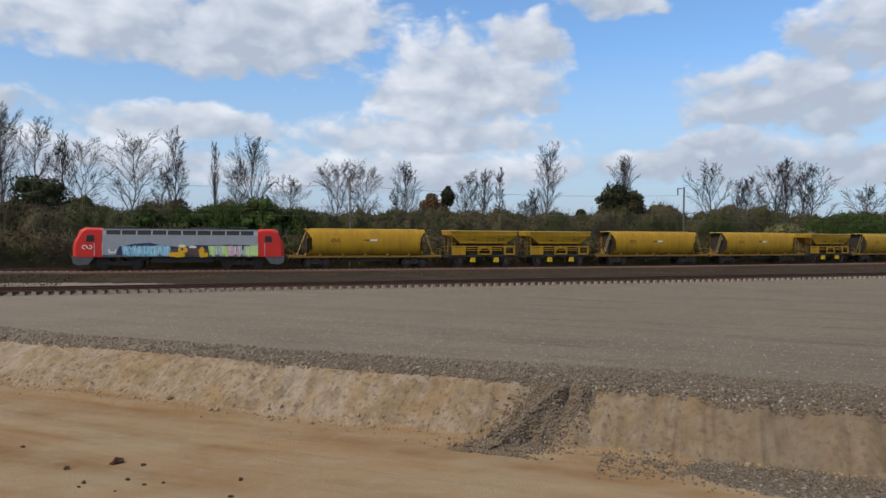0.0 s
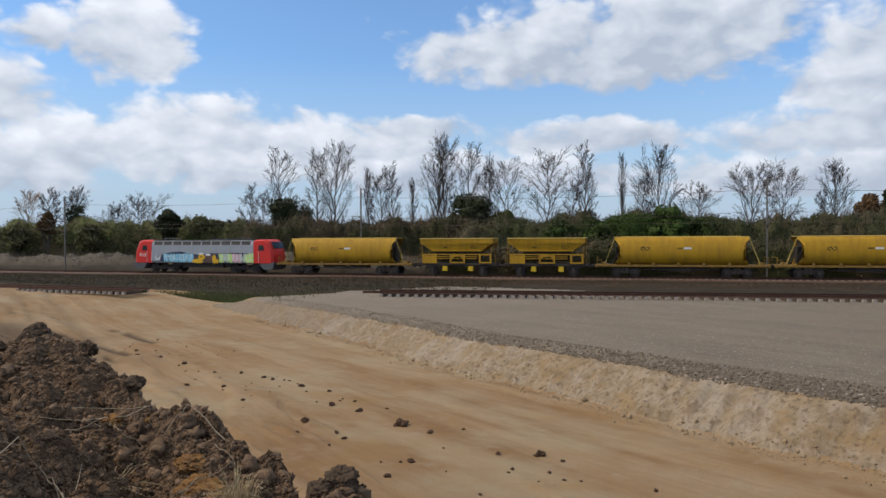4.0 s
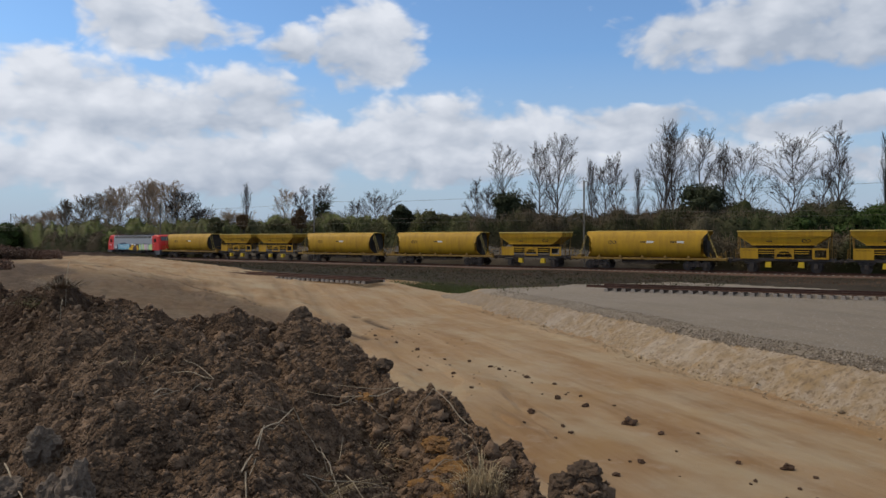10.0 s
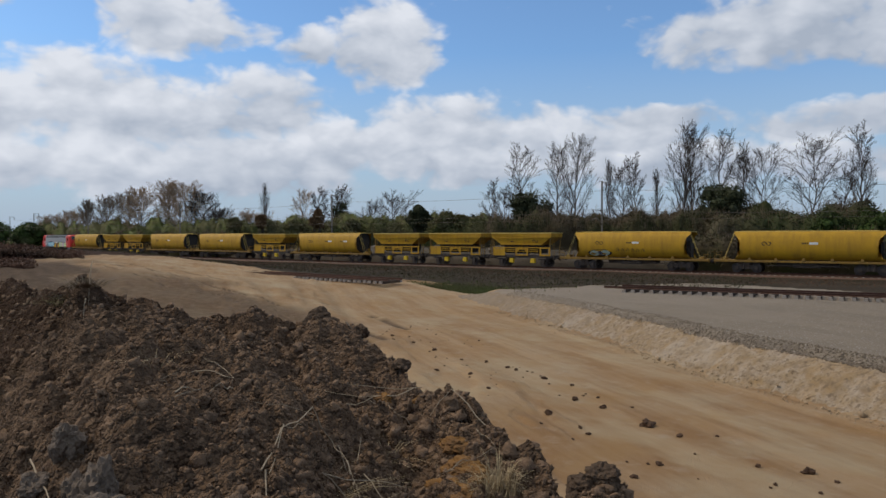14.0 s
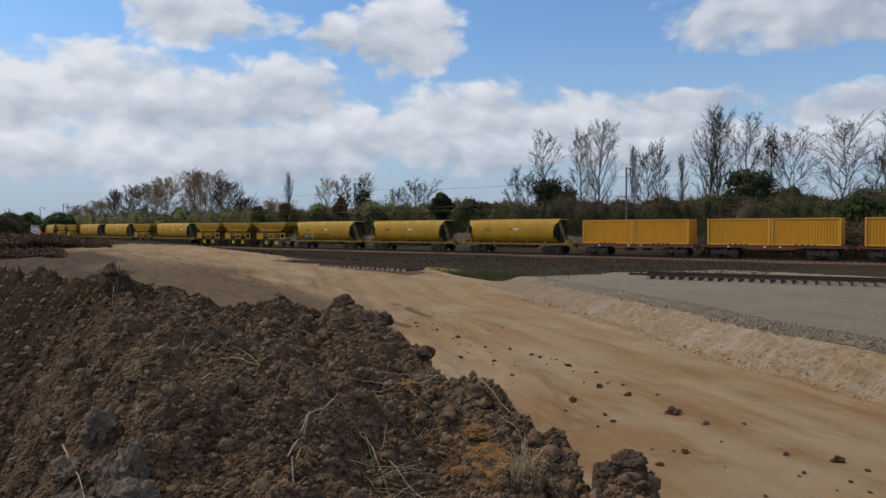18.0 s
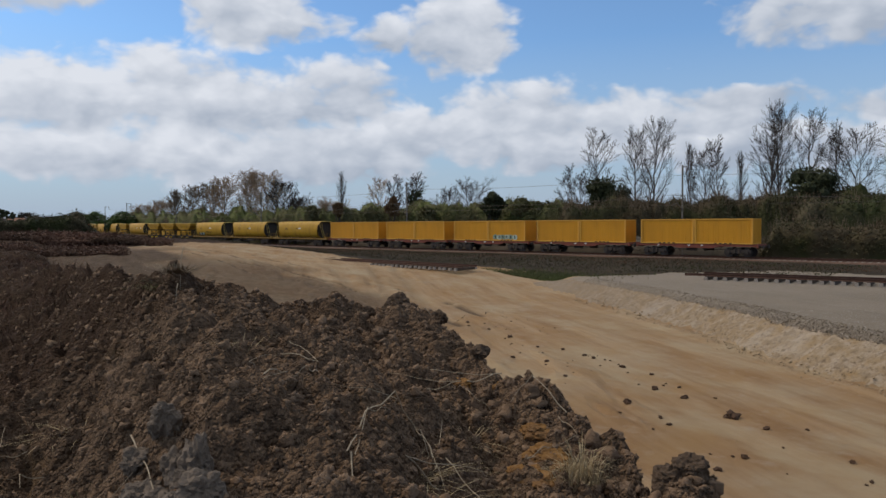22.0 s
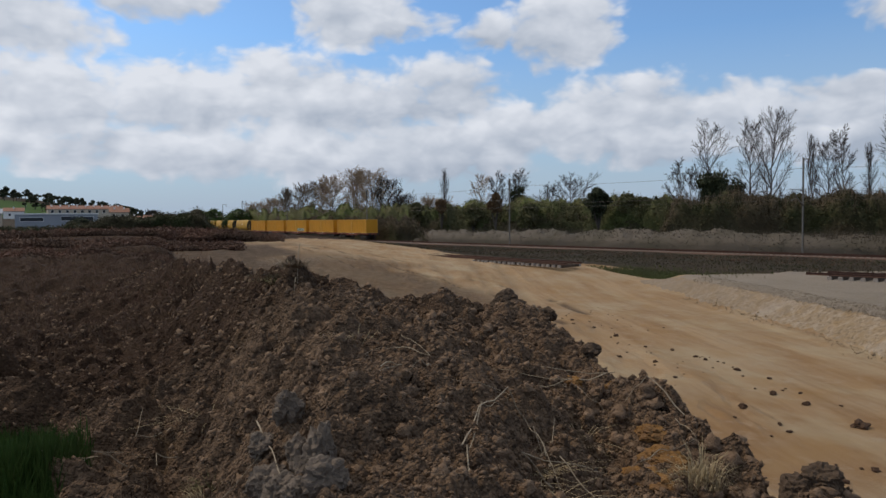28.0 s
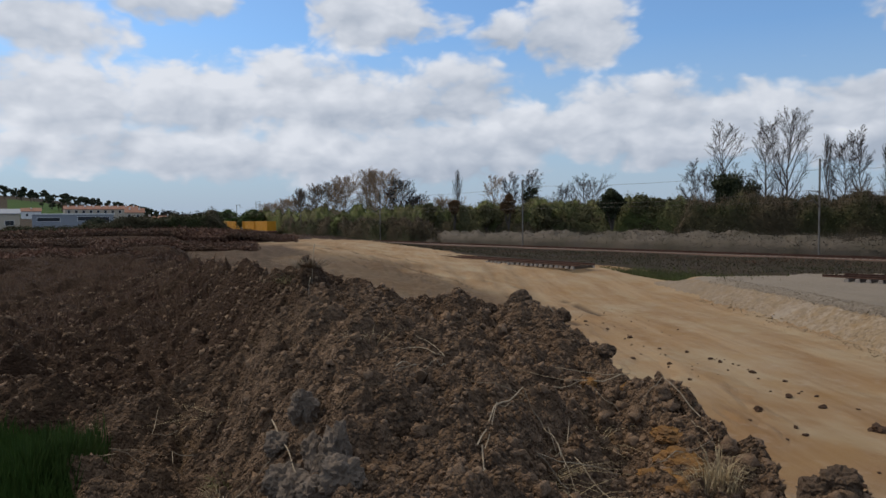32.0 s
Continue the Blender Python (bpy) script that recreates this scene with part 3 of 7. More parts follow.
def step(x, a, b):
    t = np.clip((x - a) / (b - a), 0, 1)
    return t * t * (3 - 2 * t)


# ---- the running line ----
# Its direction th(s) along the way s (metres, growing in the direction of travel), from the point (0, 78.67).
LINE_Y, LINE_TH = 78.67, (0.3293, -0.14476, 0.0504, -0.01896)
_S = np.arange(-400.0, 700.0, 1.0)
_u = np.clip(_S, -130, 285) / 100
_TH = LINE_TH[0] + LINE_TH[1] * _u + LINE_TH[2] * _u**2 + LINE_TH[3] * _u**3
_X = -np.concatenate([[0], np.cumsum((np.cos(_TH[1:]) + np.cos(_TH[:-1])) / 2)])
_Y = -np.concatenate([[0], np.cumsum((np.sin(_TH[1:]) + np.sin(_TH[:-1])) / 2)])
_X, _Y = _X - _X[400], _Y - _Y[400] + LINE_Y


def on_line(s, off=0.0):
    """Place and direction of travel (radians) at s; off metres towards the camera's side."""
    x, y, th = (np.interp(s, _S, a) for a in (_X, _Y, _TH))
    return x + np.sin(th) * off, y - np.cos(th) * off, th + math.pi


def line_y(x):
    return np.interp(-np.asarray(x), -_X, _Y)


# ---- the lie of the land ----
EDGE_Y = 21.25
EDGE_D, EDGE_N = np.array((-0.9396, 0.342)), np.array((-0.342, -0.9396))  # along the platform's edge, and out of it


def edge_uv(x, y):
    dx, dy = x, y - EDGE_Y
    return dx * EDGE_D[0] + dy * EDGE_D[1], dx * EDGE_N[0] + dy * EDGE_N[1]


HEAP_AZ = (20, 33, 34.8, 36.5, 39.3, 41, 43, 46, 49, 52, 55, 57.5, 59.5, 61.5, 65, 70, 74, 77, 79, 82, 85, 88, 93, 100)
HEAP_R = (3.5, 4.8, 5.6, 5.6, 5.4, 5.9, 6.1, 6.5, 7.0, 7.9, 9.2, 10.1, 10.2, 10.3, 10.5, 10.8, 11.1, 11.2, 11.8, 15, 22, 30, 38, 44)
HEAP_TOP = (1.6, 1.93, 2.04, 2.09, 2.0, 2.03, 2.13, 2.25, 2.28, 2.33, 2.48, 2.78, 2.84, 2.68, 2.76, 2.90, 3.02, 3.14, 3.16, 3.0, 2.72, 2.45, 2.1, 1.9)
HEAP_NEAR = (1.5, 1.9, 2.0, 2.0, 1.85, 1.85, 1.85, 1.85, 1.85, 1.85, 2.0, 2.1, 2.25, 2.35, 2.5, 2.45, 2.5, 2.25, 1.95, 1.62, 1.5, 1.3, 1.05, 0.95)


def edge_wob(u):
    """How far the platform's edge strays from its straight line."""
    return 0.45 * fbm(u * 0.35, u * 0 + 3.3, 3, 21) + 0.14 * fbm(u * 2.1, u * 0 + 1.3, 2, 22) + np.interp(u, (16, 24, 31, 38, 43), (0.0, 0.65, 1.0, 1.0, 0.4))


RUT_U, RUT_V = (24, 29.6, 33, 36, 40, 44, 49, 60, 70), (12.3, 12.6, 12.9, 13.2, 14.2, 16.4, 19.2, 24, 28)


def land(x, y):
    """Heights of the ground and the weights of its zones at arrays of places."""
    r = np.hypot(x, y) + 1e-6
    az = np.degrees(np.arctan2(-x, y))
    u, v = edge_uv(x, y)
    z = np.full_like(x, -0.28) + 0.10 * fbm(x * 0.12, y * 0.12, 3, 3)
    dl = line_y(x) - y  # metres on the camera's side of the line, roughly
    beyond = dl < -3
    z = np.where(beyond, -0.6 + 0.5 * fbm(x * 0.05, y * 0.05, 3, 8) + np.clip(-dl - 20, 0, 60) * 0.018, z)
    # the gravel platform and the line of its edge
    wob = edge_wob(u)
    vv = np.maximum(v + wob, (u - 41.8 + 1.2 * fbm(v * 0.4, u * 0.4, 2, 23)) * 0.9 - 6 * step(-dl, -25, -21))  # the edge turns round the tip
    z_plat = -0.2 + 0.015 * fbm(x * 1.3, y * 1.3, 3, 5)
    gravel = ((vv < 0.2) & (dl > 16.2 + 3.0 * fbm(x * 0.2, y * 0.2, 3, 6)) & (u < 42 + 4 * fbm(y * 0.3, x * 0.3, 2, 7))
              & (y < 41.6 + (x + 31) * 0.3732 + np.interp(x, (-40, -15, 10), (14, 6, 2.2)) + 2.0 * fbm(x * 0.2, y * 0.2, 3, 9))).astype(float)
    z = np.where(gravel > 0, z_plat, z)
    # the haul road in its cutting
    road = np.interp(u, (-60, 4, 17, 33, 40, 52, 75, 110), (-1.75, -1.68, -1.50, -1.34, -1.15, -0.36, 0.1, 0.55))
    road = road + step(u, 26, 60) * step(v, 9, 34) * (1.55 - road)
    road = road + 0.05 * fbm(u * 0.12, v * 0.9, 3, 31) + 0.02 * fbm(x * 2.2, y * 2.2, 3, 33)
    road = road + 0.10 * step(fbm(u * 0.25, v * 1.1, 3, 37), 0.12, 0.4) * step(v, 7, 10)
    # ruts where lorries turn in from the line
    rut = np.zeros_like(u)
    for k, sh in enumerate((0.0, 0.5, 1.9, 2.4, -2.6, 4.2)):
        vc = np.interp(u, RUT_U, RUT_V) + sh - 1.2 + 0.35 * fbm(u * 0.2, u * 0 + k, 2, 35)
        w = np.exp(-(((v - vc) / 0.21) ** 2)) * step(fbm(u * 0.5, u * 0 + 7 * k, 3, 36), -0.12, 0.1) * step(u, 24, 28) * step(-u, -72, -66)
        rut = np.maximum(rut, w)
    for u0, v0, sl in ((46, 10.5, -0.06), (46, 12.4, -0.06), (47, 15.0, 0.10)):
        w = 0.28 * np.exp(-(((v - v0 - sl * (u - u0)) / 0.40) ** 2)) * step(u, 24, 36) * step(-u, -60, -54)
        rut = np.maximum(rut, w)
    road = road - 0.12 * rut
    # the bank: a gravel lip, then the steep clay face with gullies
    gul = 0.60 * np.abs(fbm(u * 1.3, v * 0.25, 3, 41)) + 0.24 * np.abs(fbm(u * 3.4, v * 0.5, 3, 43)) - 0.15
    rag = step(-u, 3.5, 6) * (0.5 * np.abs(fbm(u * 0.9, v * 0.9, 4, 44)) + 0.2)
    lip = np.interp(vv, (-0.75, -0.4, 0.1), (-0.2, -0.24, -0.42))
    foot = 1.80 + 0.25 * fbm(u * 0.5, u * 0 + 9, 2, 45)
    fv = np.clip((vv - 0.1 + gul + rag * 0.6) / (foot - 0.1), 0, 1.0)
    chute = np.exp(-(((u + 3.8 - 0.55 * vv + 0.25 * fbm(u * 2, v * 2, 2, 47)) / 1.15) ** 2) * 1.2)
    face = lip + (road + 0.05 - lip) * np.minimum(fv**1.1, 1)
    spill = np.interp(vv, (0.4, 3.0), (-0.4, -1.75)) + 0.05 * fbm(x * 3, y * 3, 3, 46)
    face = np.maximum(face, spill * chute + (1 - chute) * -9)
    heapz = road + 0.28 * step(-u, 6, 9) * np.exp(-(((vv - 2.3) / 0.9) ** 2))
    cut = np.where(vv < -0.75, z, np.maximum(np.where(vv < 2.6, face, road), heapz))
    strip = dl - np.interp(u, (34, 43, 54, 70, 90, 110), (10, 29, 25, 24.5, 21, 18)) - 2 * fbm(u * 0.15, u * 0 + 4, 3, 51)  # weeds along the line
    far_end = np.interp(v, (0, 24, 31, 34, 37, 42), (96, 93, 87, 73, 57, 36)) + 5 * fbm(x * 0.1, y * 0.1, 3, 52)
    sandy = (((vv > 0.08) | (u > 41)) & (strip > 0) & (u < far_end)).astype(float)
    waste = ((u > far_end) & (dl > 6) & (u < 200)).astype(float)
    z = np.where((vv > -0.75) & (u < 44.5), cut, z)
    z = np.where((u >= 44.5) & (dl > 8), road + (z - road) * step(-strip, 0.0, 7.0), z)
    bank = ((vv > 0.08) & (fv < 0.97) & (u < 44) & (strip > -3) & (chute < 0.55)).astype(float)
    gravel = np.maximum(gravel, ((chute > 0.5) & (vv > 0) & (vv < 2.3 + fbm(u * 1.5, v * 1.5, 3, 49))).astype(float))
    gravel = np.maximum(gravel, ((heapz > road + 0.07) & (vv < 4)).astype(float))
    fresh = np.maximum(((vv > -0.45 - 0.3 * step(-u, -12, -4) - 1.1 * step(-u, 0, 6) + 0.9 * fbm(u * 0.8, v * 0.8, 3, 48)) & (vv < 0.3) & (u < 36)).astype(float) * np.interp(u, (2, 12, 36), (1.0, 0.6, 0.35)), ((chute > 0.5) & (vv < 2.3 + fbm(u * 1.5, v * 1.5, 3, 49)) & (vv > -0.4)).astype(float))
    fresh = np.maximum(fresh, ((heapz > road + 0.07) & (vv < 4)).astype(float))
    sandy = np.where((gravel > 0) & (vv < 4) & (u < 0), 0.0, sandy)
    # the heaps of dug earth on which the camera stands
    r, az = np.hypot(x + 0.46, y + 0.16) + 1e-6, np.degrees(np.arctan2(-(x + 0.46), y + 0.16))
    rc, top, near = (np.interp(az, HEAP_AZ, t) for t in (HEAP_R, HEAP_TOP, HEAP_NEAR))
    k = np.clip((r - 5.5) / np.maximum(rc - 5.5, 0.3), 0, 1)
    inner = near + (top - near) * k**1.3
    inner = np.where(r < 5.5, 2.2 + (np.minimum(inner, near) - 2.2) * step(r, 1.8, 5.5), inner)
    fall = inner - np.clip(r - rc, 0, None) * np.interp(az, (70, 80, 90), (0.78, 0.3, 0.03))
    left = step(az, 80, 87)
    field = np.interp(r, (20, 45, 70, 95, 120, 150), (1.5, 1.6, 2.1, 2.55, 2.4, 0.0)) + 0.35 * fbm(x * 0.12, y * 0.12, 4, 61)
    fall = np.where(az > 80, np.maximum(fall, field * left + (1 - left) * -3), fall)
    fall = np.where((az > 110) | (az < -60), 2.0 - 0.02 * np.clip(r - 8, 0, 150), fall)
    soil_d = fall - z
    z0 = np.maximum(z, fall)
    soil = step(soil_d, -0.06, 0.06)
    rough = soil * (r < 60)
    seen = step(az, -44, -41) * step(-az, -105, -102)
    sel = rough > 0.01
    xs, ys = x[sel], y[sel]
    near_k = np.clip(1.25 - r[sel] / 40, 0.45, 1)
    far_k = step(r[sel], 28, 45)
    xw, yw = xs + 0.10 * fbm(xs * 5, ys * 5, 3, 86), ys + 0.10 * fbm(xs * 5, ys * 5, 3, 87)
    d = (0.20 + 0.35 * far_k) * fbm(xs * 0.55, ys * 0.55, 4, 71) + near_k * (0.16 * fbm(xs * 1.25, ys * 1.25, 2, 79) + lumps(xw, yw, 0.92, 72) * 0.20 - 0.06 + lumps(xw, yw, 0.46, 73) * 0.54 + lumps(xw + 0.13 * yw, yw, 0.19, 75) * 0.44 + lumps(xw, yw + 0.2 * xw, 0.085, 76) * 0.24
                                                            + 0.30 * np.abs(fbm(xs * 2.2, ys * 2.2, 5, 77, 0.52)) + 0.05 * fbm(xs * 13, ys * 13, 3, 78)) - 0.25
    # a weedy hump on the crest, and broad humps where the heap runs out into the waste ground
    small = np.exp(-(((az[sel] - 76.4) / 1.5) ** 2 + ((r[sel] - 10.9) / 0.7) ** 2)) * 0.26
    small = small + step(az[sel], 72, 80) * step(r[sel], 5.5, 8) * (lumps(xw, yw, 1.3, 88) * 0.34 + lumps(xw, yw, 0.7, 89) * 0.26 - 0.12)
    z0[sel] += (d + small) * rough[sel] * np.where(r[sel] < 2.2, 0.35, 1) * (0.25 + 0.75 * seen[sel])
    # a hill far off to the left, and the plain
    hill = 25 * np.exp(-(((az - 98.5) / 8.5) ** 2) - (((r - 760) / 230) ** 2)) + 7 * np.exp(-(((az - 88) / 12) ** 2) - (((r - 900) / 250) ** 2))
    z0 = np.where(r > 250, z0 + hill, z0)
    red = np.maximum(np.maximum(np.maximum(step(az, 79, 84) * step(r, 17, 30), 0.6 * step(az + 9 * fbm(x * 0.5, y * 0.5, 4, 85), 74, 90) * step(r, 6.0, 11)), waste), fresh)
    edge_d = sandy * step(az, 60, 72) * step(np.interp(az, (60, 66, 72, 76, 80), (1, 5, 10, 18, 60)) - (r - rc) + 5 * fbm(x * 0.3, y * 0.3, 4, 84), -1, 1.5) * step(r, 9, 11)
    stain = 0.78 * sandy * step(v - np.interp(u, RUT_U, RUT_V) + 2.0 + 3.2 * fbm(x * 0.22, y * 0.22, 4, 82), -1.2, 2.4) * step(u, 22, 33) * step(-u, -64, -48)
    red = np.maximum(np.maximum(red, 0.85 * edge_d), np.maximum(rut, stain) * sandy)
    red = np.maximum(red, sandy * step(az + 5 * fbm(x * 0.25, y * 0.25, 4, 83), 74.5, 78.5) * step(r, 9, 12) * step(-r, -82, -66))
    lush = step(az + 4 * fbm(x * 0.8, y * 0.8, 3, 81), 92.5, 94) * step(-r, -10.5, -9) * step(r, 6, 7)
    lush = np.maximum(lush, ((r > 480) & (r < 640) & (az > 92.5) & (az < 97)).astype(float))
    return z0, dict(rough=rough, sand=sandy * (1 - soil), gravel=gravel * (1 - soil), soil=np.maximum(soil, waste), bank=bank * (1 - soil), red=red, lush=lush)


def height(x, y):
    return float(land(np.array([float(x)]), np.array([float(y)]))[0][0])


def make_ground():
    fine = np.arange(-42, 103.01, 0.19)
    rest = np.arange(104.5, 317.5, 1.5)
    azs = np.concatenate([fine, rest])
    rs = [0.0, 0.8, 1.6]
    while rs[-1] < 12:
        rs.append(rs[-1] * 1.0038 + 0.004)
    while rs[-1] < 30:
        rs.append(rs[-1] * 1.0062 + 0.004)
    while rs[-1] < 110:
        rs.append(rs[-1] * 1.011)
    while rs[-1] < 4500:
        rs.append(rs[-1] * 1.06)
    rs = np.array(rs)
    a, r = np.meshgrid(np.radians(azs), rs, indexing="ij")
    x, y = (-r * np.sin(a)).ravel(), (r * np.cos(a)).ravel()
    z, zones = land(x, y)
    me = grid_mesh("ground", np.stack([x, y, z], 1), len(azs), len(rs), closed=True)
    idx = np.empty(len(me.loops), np.int32)
    me.loops.foreach_get("vertex_index", idx)
    me.polygons.foreach_set("use_smooth", zones["rough"][idx[::4]] < 0.4)
    for name, keys in (("zone_a", ("sand", "gravel", "soil")), ("zone_b", ("bank", "red", "lush"))):
        c = np.stack([zones[k] for k in keys] + [np.ones_like(z)], 1).astype(np.float32)
        me.color_attributes.new(name, "FLOAT_COLOR", "POINT").data.foreach_set("color", c.ravel())
    me.materials.append(M["ground"])
    tagged(new("ground", me), "construction ground of sand, grey gravel, cut clay bank and dug dark earth", "ground", kind="structure")


make_ground()

# ---- the train ----
# Local axes: x ahead in the direction of travel, y towards the camera's side, z up from the rail heads.
def wheelset(parent, x, r=0.46):
    bm = bmesh.new()
    rod(bm, (0, -0.75, 0), (0, 0.75, 0), 0.08, n=10)
    for s in (-1, 1):
        rod(bm, (0, s * 0.77, 0), (0, s * 0.90, 0), r, n=24)
        rod(bm, (0, s * 0.74, 0), (0, s * 0.77, 0), r + 0.03, n=24)
        rod(bm, (0, s * 0.90, 0), (0, s * 0.95, 0), 0.14, n=12)
    w = part("wheelset", bm, "wheel", parent)
    w.location = (x, 0, r)
    return w


def bogie(parent, x, base=1.8, r=0.46):
    bm = bmesh.new()
    for s in (-1, 1):
        prism(bm, [(-base / 2 - 0.45, 0.40), (-base / 2 - 0.35, 0.74), (-0.45, 0.74), (-0.25, 0.92), (0.25, 0.92), (0.45, 0.74),
                   (base / 2 + 0.35, 0.74), (base / 2 + 0.45, 0.40), (base / 2 - 0.30, 0.42), (0.4, 0.36), (-0.4, 0.36), (-base / 2 + 0.30, 0.42)],
              s * 1.0 - 0.06, s * 1.0 + 0.06, "y")
        for k in (-1, 1):
            box(bm, (k * base / 2, s * 1.09, 0.46), (0.30, 0.12, 0.30))
            rod(bm, (k * 0.22, s * 1.05, 0.38), (k * 0.22, s * 1.05, 0.80), 0.09, n=8)
    box(bm, (0, 0, 0.72), (0.5, 2.0, 0.28))
    b = part("bogie", bm, "under", parent)
    b.location = (x, 0, 0)
    for k in (-1, 1):
        wheelset(b, k * base / 2, r)
    return b


def buffers(parent, xe, z=1.05, material="under"):
    for e in (-1, 1):
        for s in (-1, 1):
            bm = bmesh.new()
            rod(bm, (e * (xe - 0.55), s * 0.87, z), (e * (xe - 0.04), s * 0.87, z), 0.10, n=10)
            rod(bm, (e * (xe - 0.05), s * 0.87, z), (e * xe, s * 0.87, z), 0.23, n=16)
            part("buffer", bm, material, parent)
        bm = bmesh.new()
        rod(bm, (e * (xe - 0.6), 0, z - 0.05), (e * xe, 0, z - 0.05), 0.06, n=8)
        part("coupler", bm, material, parent)


def emblem(parent, x, y, z, size, material="black", tilt=0.0):
    """A plain double loop in the place of the operator's sign."""
    bm = bmesh.new()
    for sx in (-1, 1):
        pts = []
        for k in range(15):
            a = radians(75 + 300 * k / 14)
            pts.append((sx * (-0.42 + 0.42 * math.cos(a)) - sx * 0.05, sx * 0.36 * math.sin(a)))
        for (a0, b0), (a1, b1) in zip(pts, pts[1:]):
            rod(bm, (a0 * size, 0, b0 * size), (a1 * size, 0, b1 * size), 0.085 * size, n=4)
    bmesh.ops.scale(bm, vec=(1, 0.15, 1), verts=bm.verts)
    ob = part("emblem", bm, material, parent, "plain double-loop sign")
    ob.matrix_basis = pose(x, y, z, tilt, 0, 0)
    return ob


# cross-section of the long hopper's barrel, camera side: (y, z)
BARREL = [(0.95, 3.93), (1.08, 3.90), (1.22, 3.74), (1.34, 3.45), (1.43, 3.05), (1.47, 2.65), (1.45, 2.25), (1.38, 1.90), (1.26, 1.62), (1.08, 1.40), (0.80, 1.25)]


def barrel_y(z):
    zs = [p[1] for p in BARREL][::-1]
    return float(np.interp(z, zs, [p[0] for p in BARREL][::-1]))


def long_hopper(plates=1):
    """Bogie hopper wagon with a long rounded body under a flat roof strip."""
    w = thing("hopper_wagon", "long yellow covered hopper wagon with rounded weathered sides", "freight wagon", "wagons of the train")
    half = 6.29
    xs = [-half, -half + 0.05, -half + 0.35, -half + 0.7, -4, -2, 0, 2, 4, half - 0.7, half - 0.35, half - 0.05, half]
    ring = BARREL + [(-y, z) for y, z in BARREL[::-1]]
    bm = bmesh.new()
    rows = []
    for x in xs:
        d = half - abs(x)
        # the ends curve in below the roof strip
        rows.append([bm.verts.new((math.copysign(min(abs(x), half - 0.55 * max(0.0, min(1.0, (3.75 - z) / 0.6)) * (1 if d < 0.06 else 0) * min(1.0, max(0.0, (z - 1.25) / 0.8))), x), y, z)) for y, z in ring])
    n = len(ring)
    for a, b in zip(rows, rows[1:]):
        for i in range(n):
            bm.faces.new((a[i], b[i], b[(i + 1) % n], a[(i + 1) % n]))
    bmesh.ops.recalc_face_normals(bm, faces=bm.faces)
    part("body", bm, "yellow", w, smooth=True)
    for e in (-1, 1):
        bm = bmesh.new()
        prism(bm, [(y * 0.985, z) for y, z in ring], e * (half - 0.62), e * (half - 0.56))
        # the recess's shade is put into the end wall's colour
        part("end_plate", bm, "dark", w, "recessed end wall with shade in its near-black colour")
        bm = bmesh.new()  # discharge funnel and its stays, in the same shade-dark colour
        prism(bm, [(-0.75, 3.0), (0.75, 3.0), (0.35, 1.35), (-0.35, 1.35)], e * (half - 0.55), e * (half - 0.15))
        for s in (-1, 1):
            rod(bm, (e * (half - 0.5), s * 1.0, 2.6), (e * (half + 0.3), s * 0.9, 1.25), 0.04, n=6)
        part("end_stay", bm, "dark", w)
        bm = bmesh.new()  # ladder
        for s in (0.95, 1.30):
            rod(bm, (e * (half - 0.02), s, 3.85), (e * (half + 0.95), s, 1.30), 0.017, n=5)
        for k in range(1, 9):
            f = k / 9
            rod(bm, (e * (half - 0.02 + 0.97 * f), 0.95, 3.85 - 2.55 * f), (e * (half - 0.02 + 0.97 * f), 1.30, 3.85 - 2.55 * f), 0.010, n=4)
        part("ladder", bm, "yellow_roof", w, "pale sloping ladder")
        bm = bmesh.new()
        for s in (-1, 1):
            rod(bm, (e * (half + 1.7), s * 1.2, 1.25), (e * (half + 1.7), s * 1.2, 1.95), 0.025, n=6)
            rod(bm, (e * (half + 1.3), s * 1.2, 1.25), (e * (half + 1.3), s * 1.2, 1.75), 0.025, n=6)
        rod(bm, (e * (half + 1.7), -1.2, 1.95), (e * (half + 1.7), 1.2, 1.95), 0.025, n=6)
        rod(bm, (e * (half + 1.7), 1.2, 1.70), (e * (half + 1.3), 1.2, 1.70), 0.025, n=6)
        box(bm, (e * (half + 1.0), 0.5, 1.36), (0.5, 0.9, 0.22))
        part("end_rail", bm, "yellow_dirty", w)
    bm = bmesh.new()
    bevelled(bm, (0, 0, 3.965), (2 * half + 0.06, 2.02, 0.06), 0.02)
    for s in (-0.35, 0.35):
        box(bm, (0, s, 4.01), (2 * half - 1.2, 0.05, 0.05))
    part("roof_strip", bm, "yellow_roof", w, "paler roof edge")
    bm = bmesh.new()
    for s in (-1, 1):
        bevelled(bm, (0, s * 1.26, 1.13), (2 * half + 3.6, 0.10, 0.20), 0.015)
    for k in range(-3, 4):
        box(bm, (k * 2.4, 0, 1.12), (0.16, 2.44, 0.16))
    box(bm, (0, 0, 1.1), (2 * half + 3.4, 0.5, 0.26))
    for e in (-1, 1):
        bevelled(bm, (e * (half + 1.78), 0, 1.12), (0.16, 2.5, 0.34), 0.02)
        box(bm, (e * (half + 1.0), 0, 1.225), (1.6, 2.4, 0.03))
    part("underframe", bm, "yellow_dirty", w)
    for k in range(-2, 3):
        bm = bmesh.new()
        prism(bm, [(-0.16, 1.22), (0.16, 1.22), (0.10, 1.46), (-0.10, 1.46)], 1.28, 1.34, "y")
        bk = part("body_bracket", bm, "yellow_dirty", w)
        bk.location = (k * 2.35 + 0.2, 0, 0)
    bm = bmesh.new()
